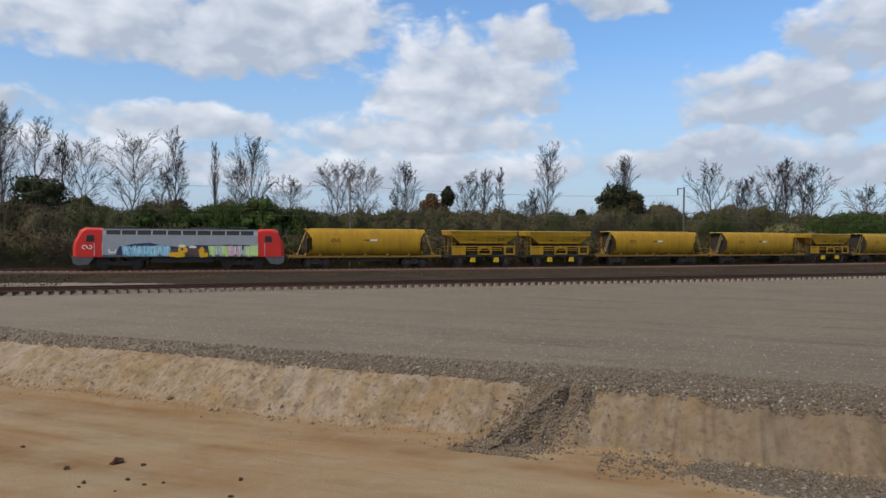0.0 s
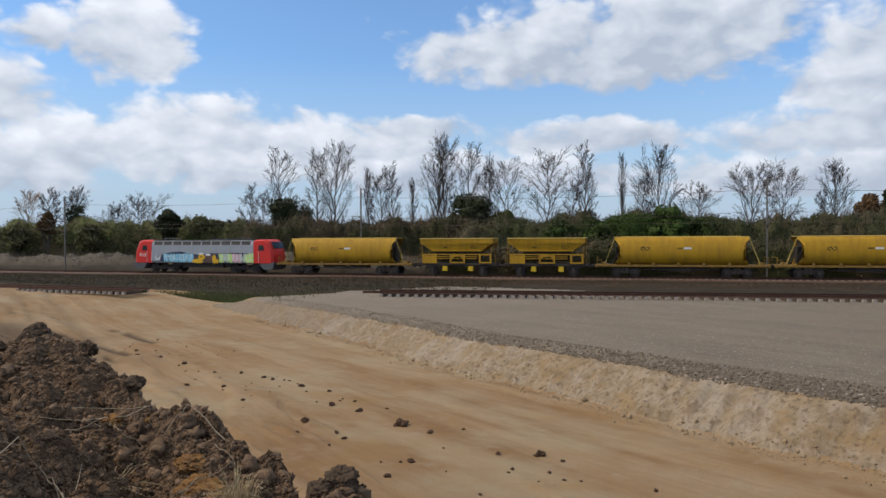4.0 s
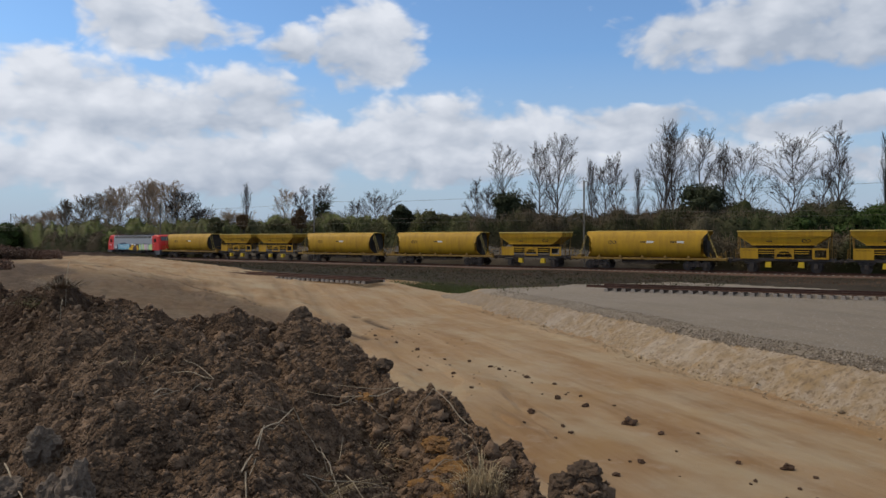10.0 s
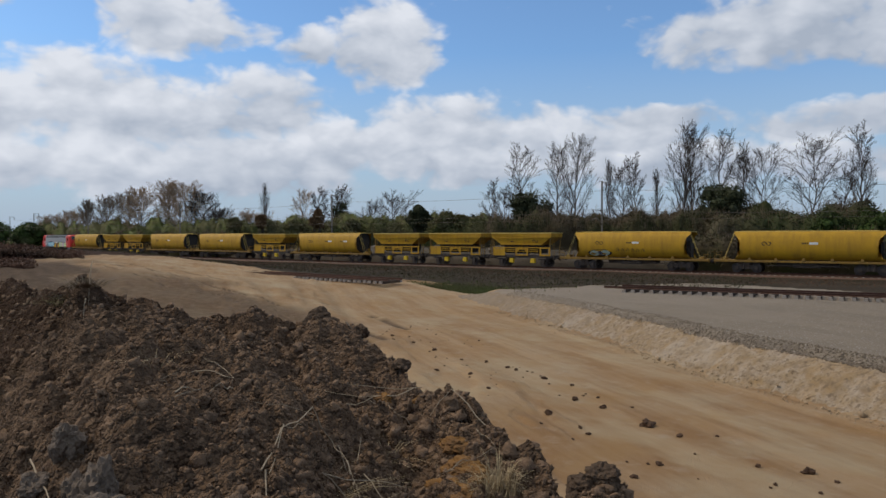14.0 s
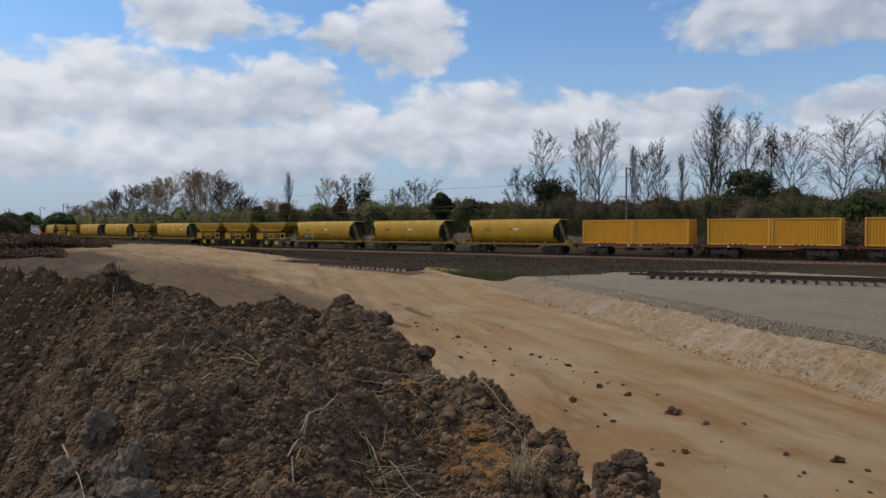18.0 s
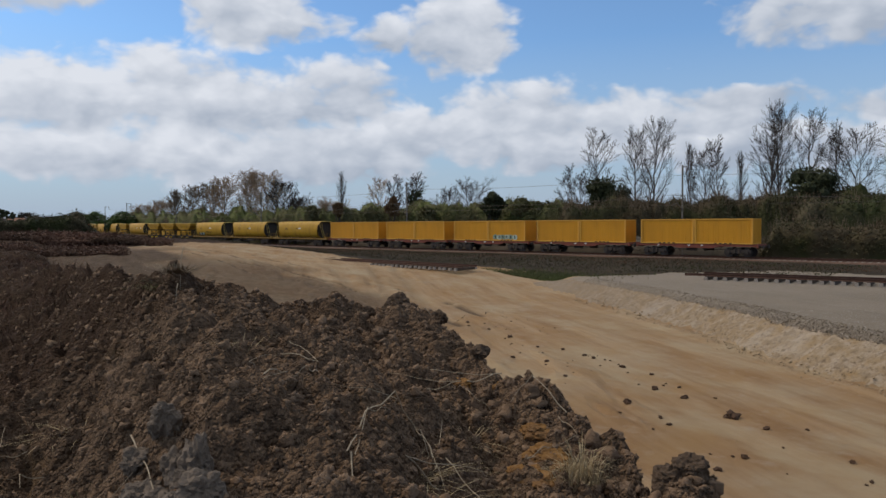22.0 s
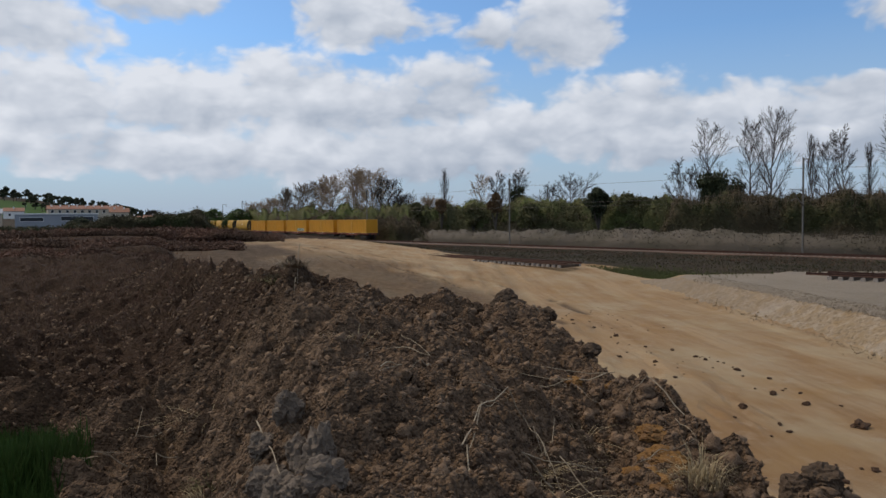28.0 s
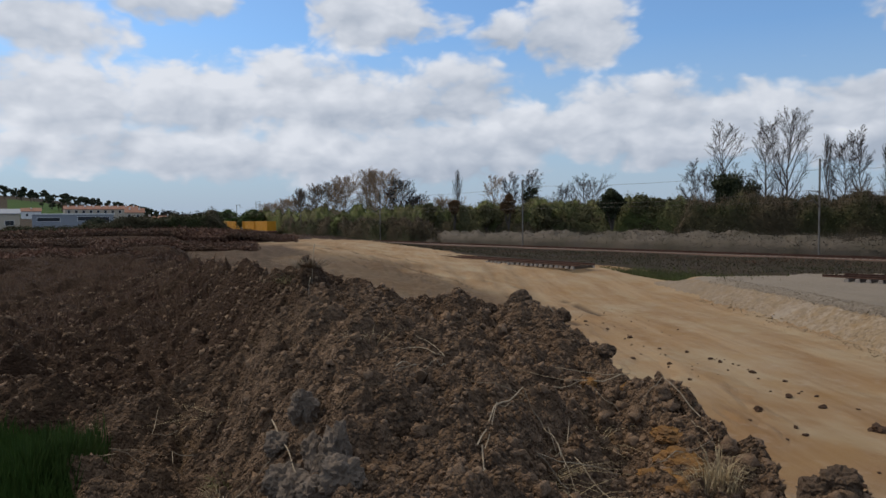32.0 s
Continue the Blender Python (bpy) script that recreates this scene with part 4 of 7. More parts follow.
    for k in (-1.6, 1.6):
        prism(bm, [(-0.9, 1.28), (0.9, 1.28), (0.55, 0.62), (-0.55, 0.62)], k - 1.0, k + 1.0)
    box(bm, (0, 0.7, 0.75), (2.2, 0.4, 0.35))
    rod(bm, (-3.5, 0.9, 0.72), (3.5, 0.9, 0.72), 0.04, n=6)
    part("discharge_gear", bm, "under", w)
    emblem(w, 3.35, barrel_y(2.82) + 0.045, 2.82, 0.44, tilt=-6)
    for k in range(plates):
        bm = bmesh.new()
        x = 0.3 - 3.1 * k
        for i in range(4):
            box(bm, (x - 0.14 * i, 0, 0), (0.09, 0.012, 0.16))
        bars = part("sign_bars", bm, "black", w)
        bars.matrix_basis = pose(0, barrel_y(2.85) + 0.012, 2.85, -5)
        bm = bmesh.new()
        box(bm, (x - 0.95, 0, 0), (0.72, 0.012, 0.20))
        pl = part("sign_plate", bm, "white", w, "blank pale plate")
        pl.matrix_basis = pose(0, barrel_y(2.85) + 0.012, 2.85, -5)
    for e in (-1, 1):
        bogie(w, e * 5.2)
    buffers(w, half + 2.05)
    return w


def short_hopper():
    """Two-axle hopper with a wide top and sloping ends."""
    w = thing("short_hopper_wagon", "short yellow hopper wagon with sloping ends and open lower frame", "freight wagon", "wagons of the train")
    half = 3.96
    bm = bmesh.new()
    side = [(-half, 3.84), (half, 3.84), (half - 0.02, 3.42), (half - 1.25, 2.58), (-half + 1.25, 2.58), (-half + 0.02, 3.42)]
    a = [bm.verts.new((x, 1.42 if z > 3.3 else 1.20, z)) for x, z in side]
    b = [bm.verts.new((x, -1.42 if z > 3.3 else -1.20, z)) for x, z in side]
    for i in range(6):
        bm.faces.new((a[i], a[(i + 1) % 6], b[(i + 1) % 6], b[i]))
    bm.faces.new(a)
    bm.faces.new(b[::-1])
    bmesh.ops.recalc_face_normals(bm, faces=bm.faces)
    part("hopper", bm, "yellow", w)
    bm = bmesh.new()
    bevelled(bm, (0, 0, 3.90), (2 * half + 0.12, 2.92, 0.10), 0.02)
    part("roof_rim", bm, "yellow_roof", w, "pale roof rim")
    bm = bmesh.new()
    for s in (-1, 1):
        box(bm, (0, s * 1.435, 3.40), (2 * half - 0.2, 0.03, 0.05))
        box(bm, (0, s * 1.26, 2.60), (2 * half - 2.3, 0.06, 0.10))
    part("side_rib", bm, "yellow", w)
    bm = bmesh.new()  # lower funnels, with the frame's shade in their colour
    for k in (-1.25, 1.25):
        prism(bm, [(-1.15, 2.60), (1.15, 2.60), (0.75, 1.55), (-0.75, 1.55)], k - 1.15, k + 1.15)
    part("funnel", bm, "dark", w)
    bm = bmesh.new()
    box(bm, (0, 1.22, 2.22), (2 * half - 2.5, 0.07, 0.10))
    box(bm, (0, 1.24, 1.98), (4.4, 0.06, 0.07))
    box(bm, (0, 1.24, 1.78), (4.4, 0.06, 0.07))
    part("side_bar", bm, "yellow", w)
    for x, sx, mat_hole in ((-half + 0.85, 1.35, True), (half - 1.0, 1.6, False)):
        bm = bmesh.new()
        for z in (1.36, 2.20):
            box(bm, (x, 1.28, z), (sx, 0.06, 0.16))
        for k in (-1, 1):
            box(bm, (x + k * (sx / 2 - 0.1), 1.28, 1.78), (0.2, 0.06, 0.70))
        if not mat_hole:
            box(bm, (x, 1.275, 1.70), (sx - 0.3, 0.04, 0.75))
        part("corner_panel", bm, "yellow", w)
    for x in (-0.1,):
        bm = bmesh.new()
        for z in (1.36, 2.08):
            box(bm, (x, 1.30, z), (1.65, 0.06, 0.14))
        for k in (-1, 1):
            box(bm, (x + k * 0.74, 1.30, 1.72), (0.17, 0.06, 0.62))
            prism(bm, [(x + k * 0.66, 2.02), (x + k * 0.30, 2.02), (x + k * 0.66, 1.62)], 1.28, 1.32, "y")
        part("door_frame", bm, "yellow", w)
    for e in (-1, 1):
        bm = bmesh.new()
        for s in (-1, 1):
            rod(bm, (e * (half - 0.30), s * 1.15, 1.25), (e * (half - 0.15), s * 1.25, 3.35), 0.05, n=6)
            rod(bm, (e * (half + 0.25), s * 1.0, 1.25), (e * (half + 0.25), s * 1.0, 2.15), 0.025, n=5)
        rod(bm, (e * (half + 0.25), -1.0, 2.15), (e * (half + 0.25), 1.0, 2.15), 0.025, n=5)
        rod(bm, (e * (half + 0.25), -1.0, 1.75), (e * (half + 0.25), 1.0, 1.75), 0.025, n=5)
        for k in range(9):
            box(bm, (e * (half + 0.06), 0.85, 1.5 + 0.26 * k), (0.03, 0.42, 0.03))
        for s in (0.64, 1.06):
            rod(bm, (e * (half + 0.06), s, 1.3), (e * (half + 0.06), s, 3.85), 0.022, n=5)
        part("end_frame", bm, "yellow_dirty", w)
    bm = bmesh.new()
    for s in (-1, 1):
        bevelled(bm, (0, s * 1.18, 1.18), (2 * half + 0.6, 0.10, 0.24), 0.015)
    for e in (-1, 1):
        box(bm, (e * (half + 0.25), 0, 1.15), (0.14, 2.5, 0.32))
    box(bm, (0, 0, 1.15), (2 * half + 0.4, 0.5, 0.24))
    part("underframe", bm, "under", w)
    for x in (-1.55, 1.25):
        bm = bmesh.new()
        prism(bm, [(-0.22, 0.98), (0.22, 0.98), (0.30, 0.50), (-0.24, 0.46)], 1.0, 1.36, "y")
        st = part("discharge_chute", bm, "yellow_bright", w, "bright yellow chute")
        st.location = (x, 0, 0)
    emblem(w, -1.95, 1.45, 2.98, 0.38, tilt=-15)
    bm = bmesh.new()
    box(bm, (0, 0, 0), (0.5, 0.012, 0.09))
    pl = part("sign_bars", bm, "black", w)
    pl.matrix_basis = pose(1.2, 1.35, 2.93, -15)
    for e in (-1, 1):
        wheelset(w, e * 2.75)
        for s in (-1, 1):
            bm = bmesh.new()
            box(bm, (e * 2.75, s * 1.08, 0.60), (0.34, 0.16, 0.46))
            prism(bm, [(e * 2.75 - 0.75, 0.98), (e * 2.75 + 0.75, 0.98), (e * 2.75 + 0.5, 0.78), (e * 2.75 - 0.5, 0.78)], s * 1.05 - 0.05, s * 1.05 + 0.05, "y")
            part("axle_guard", bm, "under", w)
    buffers(w, half + 0.74)
    return w


def container(parent, x0, length, ribs=True):
    """A box container with corrugated sides inside a plain frame."""
    z0, z1, wy = 1.30, 3.86, 1.22
    bm = bmesh.new()
    n = int(length / 0.26)
    prof, dx = [], (length - 0.3) / n
    for k in range(n):
        xa = x0 + 0.15 + k * dx
        prof += [(xa, 0.0), (xa + dx * 0.35, 0.0), (xa + dx * 0.5, -0.022), (xa + dx * 0.85, -0.022)]
    prof.append((x0 + length - 0.15, 0.0))
    for s in (-1, 1):
        lo = [bm.verts.new((x, s * (wy - 0.02 + d), z0 + 0.12)) for x, d in prof]
        hi = [bm.verts.new((x, s * (wy - 0.02 + d), z1 - 0.10)) for x, d in prof]
        for i in range(len(prof) - 1):
            bm.faces.new((lo[i], lo[i + 1], hi[i + 1], hi[i]) if s > 0 else (lo[i + 1], lo[i], hi[i], hi[i + 1]))
    box(bm, (x0 + length / 2, 0, z1 - 0.03), (length - 0.1, 2 * wy - 0.06, 0.04))
    box(bm, (x0 + length / 2, 0, z0 + 0.06), (length - 0.1, 2 * wy - 0.1, 0.08))
    for e in (0.06, length - 0.06):
        box(bm, (x0 + e, 0, (z0 + z1) / 2), (0.06, 2 * wy - 0.1, z1 - z0 - 0.1))
    c = part("container", bm, "orange", parent)
    bm = bmesh.new()
    for s in (-1, 1):
        for z, h in ((z0 + 0.06, 0.14), (z1 - 0.06, 0.12)):
            bevelled(bm, (x0 + length / 2, s * wy, z), (length, 0.06, h), 0.012)
        for e in (0.08, length - 0.08):
            bevelled(bm, (x0 + e, s * wy, (z0 + z1) / 2), (0.16, 0.07, z1 - z0), 0.012)
    for e in (0.04, length - 0.04):
        for z in (z0 + 0.06, z1 - 0.06):
            box(bm, (x0 + e, 0, z), (0.08, 2 * wy, 0.12))
    part("edge_frame", bm, "orange_rim", c, "paler edge frame")
    for k in (-0.75, -0.25, 0.25, 0.75):
        bm = bmesh.new()
        box(bm, (x0 + length / 2 + k, wy + 0.02, z0 + 0.06), (0.26, 0.03, 0.10))
        part("fork_pocket", bm, "black", c)
    return c


def flat_wagon():
    w = thing("container_wagon", "red-brown flat wagon loaded with two yellow box containers", "freight wagon", "wagons of the train")
    half = 5.915
    container(w, -half, 5.88)
    container(w, 0.035, 5.88)
    bm = bmesh.new()
    for s in (-1, 1):
        prism(bm, [(-half - 0.4, 1.28), (half + 0.4, 1.28), (half + 0.4, 1.05), (2.6, 1.05), (1.9, 0.86), (-1.9, 0.86), (-2.6, 1.05), (-half - 0.4, 1.05)], s * 1.15 - 0.05, s * 1.15 + 0.05, "y")
    for k in range(-5, 6):
        box(bm, (k * 1.1, 0, 1.2), (0.12, 2.2, 0.12))
    for e in (-1, 1):
        bevelled(bm, (e * (half + 0.42), 0, 1.12), (0.16, 2.6, 0.36), 0.02)
    part("flat_frame", bm, "flat", w)
    for x, s in ((0.55, 0.26), (-0.8, 0.22), (3.9, 0.16)):
        bm = bmesh.new()
        box(bm, (x, 1.215, 1.13), (s, 0.014, 0.12))
        part("sign_plate", bm, "white", w, "pale blank plate")
    bm = bmesh.new()
    box(bm, (0.5, 0.6, 0.72), (1.0, 0.4, 0.34))
    rod(bm, (-3.0, 0.8, 0.74), (3.0, 0.8, 0.74), 0.035, n=6)
    rod(bm, (-1.4, -0.5, 0.74), (-0.4, -0.5, 0.74), 0.2, n=10)
    part("brake_gear", bm, "under", w)
    for e in (-1, 1):
        bogie(w, e * 4.35)
    buffers(w, half + 0.88)
    return w


def locomotive():
    w = thing("electric_locomotive", "grey electric locomotive with red cabs and sprayed graffiti", "locomotive")
    half = 9.79
    # grey body between the cabs
    prof = [(1.48, 1.15), (1.50, 1.5), (1.50, 3.25), (1.38, 3.62), (1.10, 3.72), (-1.10, 3.72), (-1.38, 3.62), (-1.50, 3.25), (-1.50, 1.5), (-1.48, 1.15)]
    bm = bmesh.new()
    prism(bm, prof, -7.05, 7.05)
    part("body", bm, "grey", w)
    bm = bmesh.new()
    for s in (-1, 1):
        box(bm, (0, s * 1.495, 1.26), (14.06, 0.03, 0.2))
    part("skirt", bm, "grey_dark", w)
    for e in (-1, 1):
        # cab: side outline with a raked nose
        side = [(7.05, 1.15), (7.05, 3.78), (7.35, 3.90), (8.75, 3.92), (9.15, 3.70), (9.62, 2.62), (9.74, 2.1), (9.74, 1.15)]
        bm = bmesh.new()
        rows = []
        ys = [-1.50, -1.49, -1.25, 0, 1.25, 1.49, 1.50]
        for y in ys:
            taper = 0.42 * max(0.0, (abs(y) - 0.9) / 0.6) ** 2
            low = 0.20 * max(0.0, (abs(y) - 1.2) / 0.3)
            rows.append([bm.verts.new((e * (x - (taper if x > 8.5 else 0)), y, z - (low if z > 3.6 else 0))) for x, z in side])
        n = len(side)
        for a, b in zip(rows, rows[1:]):
            for i in range(n):
                bm.faces.new((a[i], a[(i + 1) % n], b[(i + 1) % n], b[i]))
        bm.faces.new(rows[0])
        bm.faces.new(rows[-1][::-1])
        bmesh.ops.recalc_face_normals(bm, faces=bm.faces)
        cab = part("cab", bm, "red", w, "red cab with raked nose")
        bm = bmesh.new()
        prism(bm, [(e * (7.75 + 0.0), 2.62), (e * 8.45, 2.62), (e * 8.35, 3.22), (e * 7.75, 3.22)], 1.485, 1.53, "y")
        part("side_window", bm, "glass", cab)
        bm = bmesh.new()
        a = [(e * 9.215, -1.05, 3.60), (e * 9.215, 1.05, 3.60), (e * 9.53, 1.12, 2.88), (e * 9.53, -1.12, 2.88)]
        vs = [bm.verts.new((x + e * 0.015, y, z)) for x, y, z in a] + [bm.verts.new((x - e * 0.03, y, z)) for x, y, z in a]
        for f in ((0, 1, 2, 3), (7, 6, 5, 4), (0, 4, 5, 1), (1, 5, 6, 2), (2, 6, 7, 3), (3, 7, 4, 0)):
            bm.faces.new([vs[i] for i in f])
        bmesh.ops.recalc_face_normals(bm, faces=bm.faces)
        part("windscreen", bm, "glass", cab)
        bm = bmesh.new()
        box(bm, (e * 7.40, 1.50, 2.25), (0.62, 0.03, 1.9))
        part("cab_door", bm, "red", cab)
        for k in (7.06, 7.74):
            bm = bmesh.new()
            rod(bm, (e * k, 1.55, 1.3), (e * k, 1.55, 2.5), 0.02, n=5)
            part("grab_rail", bm, "white", cab)
        for s in (-1, 1):
            bm = bmesh.new()
            rod(bm, (e * 9.52, s * 0.85, 1.75), (e * 9.60, s * 0.85, 1.75), 0.13, n=12)
            part("headlight", bm, "white", cab)
        bm = bmesh.new()
        prism(bm, [(e * 7.75, 1.25), (e * 9.70, 1.25), (e * 9.55, 0.55), (e * 9.1, 0.38), (e * 8.3, 0.45), (e * 7.9, 0.95)], -1.46, 1.46, "y")
        part("nose_skirt", bm, "grey_dark", w, "dark grey lower nose")
    emblem(w, 8.35, 1.545, 2.08, 0.46, "white")
    # roof: glazed louvre band and gear
    bm = bmesh.new()
    box(bm, (0, 0, 3.80), (13.9, 2.5, 0.16))
    box(bm, (-2.0, 0, 3.93), (2.6, 1.6, 0.14))
    bm2 = bmesh.new()
    for s in (-1, 1):
        bevelled(bm2, (0, s * 1.30, 3.74), (14.0, 0.09, 0.09), 0.015)
    part("roof_rail", bm2, "grey", w, "pale grey rail along the roof edge")
    for x in (-5.2, 5.2):
        for s in (-0.5, 0.5):
            rod(bm, (x - 0.9, s, 4.02), (x + 0.9, s * 0.6, 4.06), 0.03, n=6)
        rod(bm, (x + 0.9, -0.8, 4.08), (x + 0.9, 0.8, 4.08), 0.04, n=6)
        for k in (-0.7, 0.7):
            rod(bm, (x + k, 0.55, 3.86), (x + k, 0.55, 4.03), 0.07, n=8)
    part("roof_gear", bm, "roof", w)
    for k in range(10):
        bm = bmesh.new()
        vs = [(-6.65 + k * 1.35, 1.505, 3.28), (-6.65 + k * 1.35 + 1.22, 1.505, 3.28), (-6.65 + k * 1.35 + 1.22, 1.36, 3.68), (-6.65 + k * 1.35, 1.36, 3.68)]
        a = [bm.verts.new(v) for v in vs]
        b = [bm.verts.new((x, y - 0.05, z - 0.01)) for x, y, z in vs]
        bm.faces.new(a)
        bm.faces.new(b[::-1])
        for i in range(4):
            bm.faces.new((a[i], b[i], b[(i + 1) % 4], a[(i + 1) % 4]))
        bmesh.ops.recalc_face_normals(bm, faces=bm.faces)
        part("louvre", bm, "black", w, "dark roof-side louvre")
    # sprayed shapes along the side: slanting bars for the letters, over a dark ground
    rng = random.Random(5)

    def spray(name, material, x, z, sx, sz, layer, n=9):
        bm = bmesh.new()
        pts = [(x + sx * math.cos(a) * (1 + rng.uniform(-0.18, 0.18)), z + sz * math.sin(a) * (1 + rng.uniform(-0.2, 0.2))) for a in [2 * math.pi * k / n for k in range(n)]]
        prism(bm, pts, 1.49, 1.504 + 0.003 * layer, "y")
        part(name, bm, material, w)

    def bars(name, material, x, z, wide, tall, layer, fat):
        """A sprayed sign of three or four crooked bars."""
        bm = bmesh.new()
        for i in range(3 if wide < 0.6 else 4):
            x0 = x + wide * (rng.uniform(-0.42, -0.15) if i % 2 else rng.uniform(0.15, 0.42))
            x1 = x0 + rng.uniform(-0.25, 0.25) * wide
            if i < 2:
                pts = [(x0 - fat, z - tall * 0.5), (x0 + fat, z - tall * rng.uniform(0.42, 0.52)), (x1 + fat * 1.2, z + tall * rng.uniform(0.4, 0.52)), (x1 - fat, z + tall * 0.5)]
            else:
                zz = z + tall * rng.uniform(-0.35, 0.40)
                pts = [(x - wide * 0.45, zz - fat * 0.8), (x + wide * 0.45, zz - fat), (x + wide * 0.42, zz + fat), (x - wide * 0.45, zz + fat * 0.9)]
            prism(bm, pts, 1.49, 1.504 + 0.003 * layer + 0.0006 * i, "y")
        part(name, bm, material, w)

    ground = [(6.0, 1.2), (5.6, 2.15), (4.2, 2.42), (2.9, 2.5), (1.6, 2.25), (0.2, 2.1), (-1.2, 2.3), (-2.6, 2.28), (-4.4, 2.36), (-6.2, 2.3), (-7.0, 1.9), (-6.8, 1.22), (-2, 1.17), (3, 1.17)]
    bm = bmesh.new()
    prism(bm, ground, 1.49, 1.507, "y")
    part("sprayed_ground", bm, "g_navy", w)
    for k in range(7):
        x = 4.95 - k * 0.60
        bars("sprayed_letter", "g_blue", x, 1.72 + 0.04 * (k % 2), 0.62, 1.0, 2, 0.15)
        bars("sprayed_line", "white", x + 0.1, 1.80, 0.36, 0.7, 4, 0.022)
    spray("sprayed_ground", "g_brown", -0.7, 1.62, 1.9, 0.46, 2, 15)
    for x, z, sx, sz in ((0.0, 1.85, 0.46, 0.40), (0.55, 1.36, 0.85, 0.24), (-1.75, 1.60, 0.26, 0.50), (-2.1, 1.36, 0.32, 0.24)):
        spray("sprayed_letter", "g_yellow", x, z, sx, sz, 3, 11)
    for x, z in ((0.05, 2.22), (-0.95, 2.12)):
        spray("sprayed_line", "white", x, z, 0.36, 0.13, 4)
    spray("sprayed_line", "black", 0.02, 1.9, 0.12, 0.12, 4)
    for k, m in enumerate(("g_green", "g_pale", "g_green", "g_pink", "g_pink", "g_pale", "g_green", "g_green")):
        x = -2.75 - k * 0.56
        bars("sprayed_letter", m, x, 1.70 + 0.05 * (k % 2), 0.60, 1.05, 2, 0.16)
        bars("sprayed_line", "white", x + 0.08, 1.78, 0.34, 0.8, 4, 0.022)
    bars("sprayed_line", "white", 6.2, 1.70, 0.6, 0.45, 2, 0.05)
    bm = bmesh.new()
    box(bm, (0, 0, 0.85), (5.6, 2.5, 0.5))
    for x in (-3.4, 3.4):
        box(bm, (x, 0, 0.95), (0.8, 2.3, 0.3))
    part("underfloor_box", bm, "under", w)
    for e in (-1, 1):
        bogie(w, e * 5.6, 2.9, 0.6)
    buffers(w, half + 0.02, 1.02)
    return w


def graffiti_on_hopper(w):
    rng = random.Random(8)
    for name, material, x, z, sx, sz, n in (("sprayed_letter", "black", 3.35, 1.75, 1.5, 0.36, 18), ("sprayed_letter", "g_pale", 3.9, 1.70, 0.55, 0.26, 9), ("sprayed_letter", "g_pale", 2.7, 1.74, 0.6, 0.26, 9),
                                            ("sprayed_line", "g_navy", 3.3, 1.72, 0.3, 0.2, 7)):
        bm = bmesh.new()
        pts = [(x + sx * math.cos(a) * (1 + rng.uniform(-0.15, 0.15)), z + sz * math.sin(a) * (1 + rng.uniform(-0.2, 0.2))) for a in [2 * math.pi * k / n for k in range(n)]]
        y0 = {"black": 0.010, "g_pale": 0.020, "g_navy": 0.026}[material]
        v = [bm.verts.new((px, barrel_y(pz) + y0, pz)) for px, pz in pts]
        u = [bm.verts.new((px, barrel_y(pz) - 0.05, pz)) for px, pz in pts]
        bm.faces.new(v)
        for i in range(n):
            bm.faces.new((v[i], v[(i + 1) % n], u[(i + 1) % n], u[i]))
        part(name, bm, material, w)
    for k in range(6):
        bm = bmesh.new()
        x = 1.3 - 0.55 * k
        for dx, lean in ((-0.14, 0.08), (0.12, -0.10)):
            z0, z1 = 1.92, 2.30 - 0.06 * (k % 2)
            rod(bm, (x + dx, barrel_y(z0) + 0.012, z0), (x + dx + lean, barrel_y(z1) + 0.012, z1), 0.024, n=4)
        part("sprayed_line", bm, "dark", w)


def graffiti_on_container(w):
    rng = random.Random(11)
    for k in range(6):
        bm = bmesh.new()
        x, n = -1.2 - 0.62 * k, 9
        pts = [(x + 0.42 * math.cos(a) * (1 + rng.uniform(-0.2, 0.2)), 1.78 + 0.34 * math.sin(a) * (1 + rng.uniform(-0.2, 0.2))) for a in [2 * math.pi * j / n for j in range(n)]]
        prism(bm, pts, 1.17, 1.222 + 0.002 * (k % 3), "y")
        part("sprayed_letter", bm, "g_pale" if k % 2 else "g_moss", w)
        bm = bmesh.new()
        prism(bm, [(x - 0.1, 1.6), (x + 0.08, 1.6), (x + 0.12, 1.95), (x - 0.05, 1.98)], 1.18, 1.229, "y")
        part("sprayed_line", bm, "black", w)


SEQ = "LABBAABABBBAAACCCCC"
LENGTH = {"L": 19.59, "A": 12.59, "B": 7.93, "C": 11.83}
GAP = {"L": -0.04, "A": 2.07, "B": 0.76, "C": 0.90}
masters = {"L": locomotive(), "A": long_hopper(1), "B": short_hopper(), "C": flat_wagon()}
A2 = long_hopper(2)
TRAIN, run, used = [], 0.0, set()
for i, c in enumerate(SEQ):
    if i:
        run += GAP[SEQ[i - 1]] + GAP[c]
    src = A2 if i == 7 else masters[c]
    key = "A2" if i == 7 else c
    ob = src if key not in used else copy_thing(src, Matrix())
    used.add(key)
    TRAIN.append((ob, run + LENGTH[c] / 2, LENGTH[c]))
    run += LENGTH[c]
graffiti_on_hopper(TRAIN[11][0])
graffiti_on_container(TRAIN[16][0])
tagged(TRAIN[11][0], "long yellow hopper wagon with graffiti sprayed near its front end")
tagged(TRAIN[16][0], "red-brown flat wagon with two yellow containers, one sprayed with pale graffiti")


def head_at(t):
    """How far along the line the locomotive's nose is at t seconds."""
    return 36.68 + 11.27 * t + 0.00643 * t * t + 0.001647 * t**3


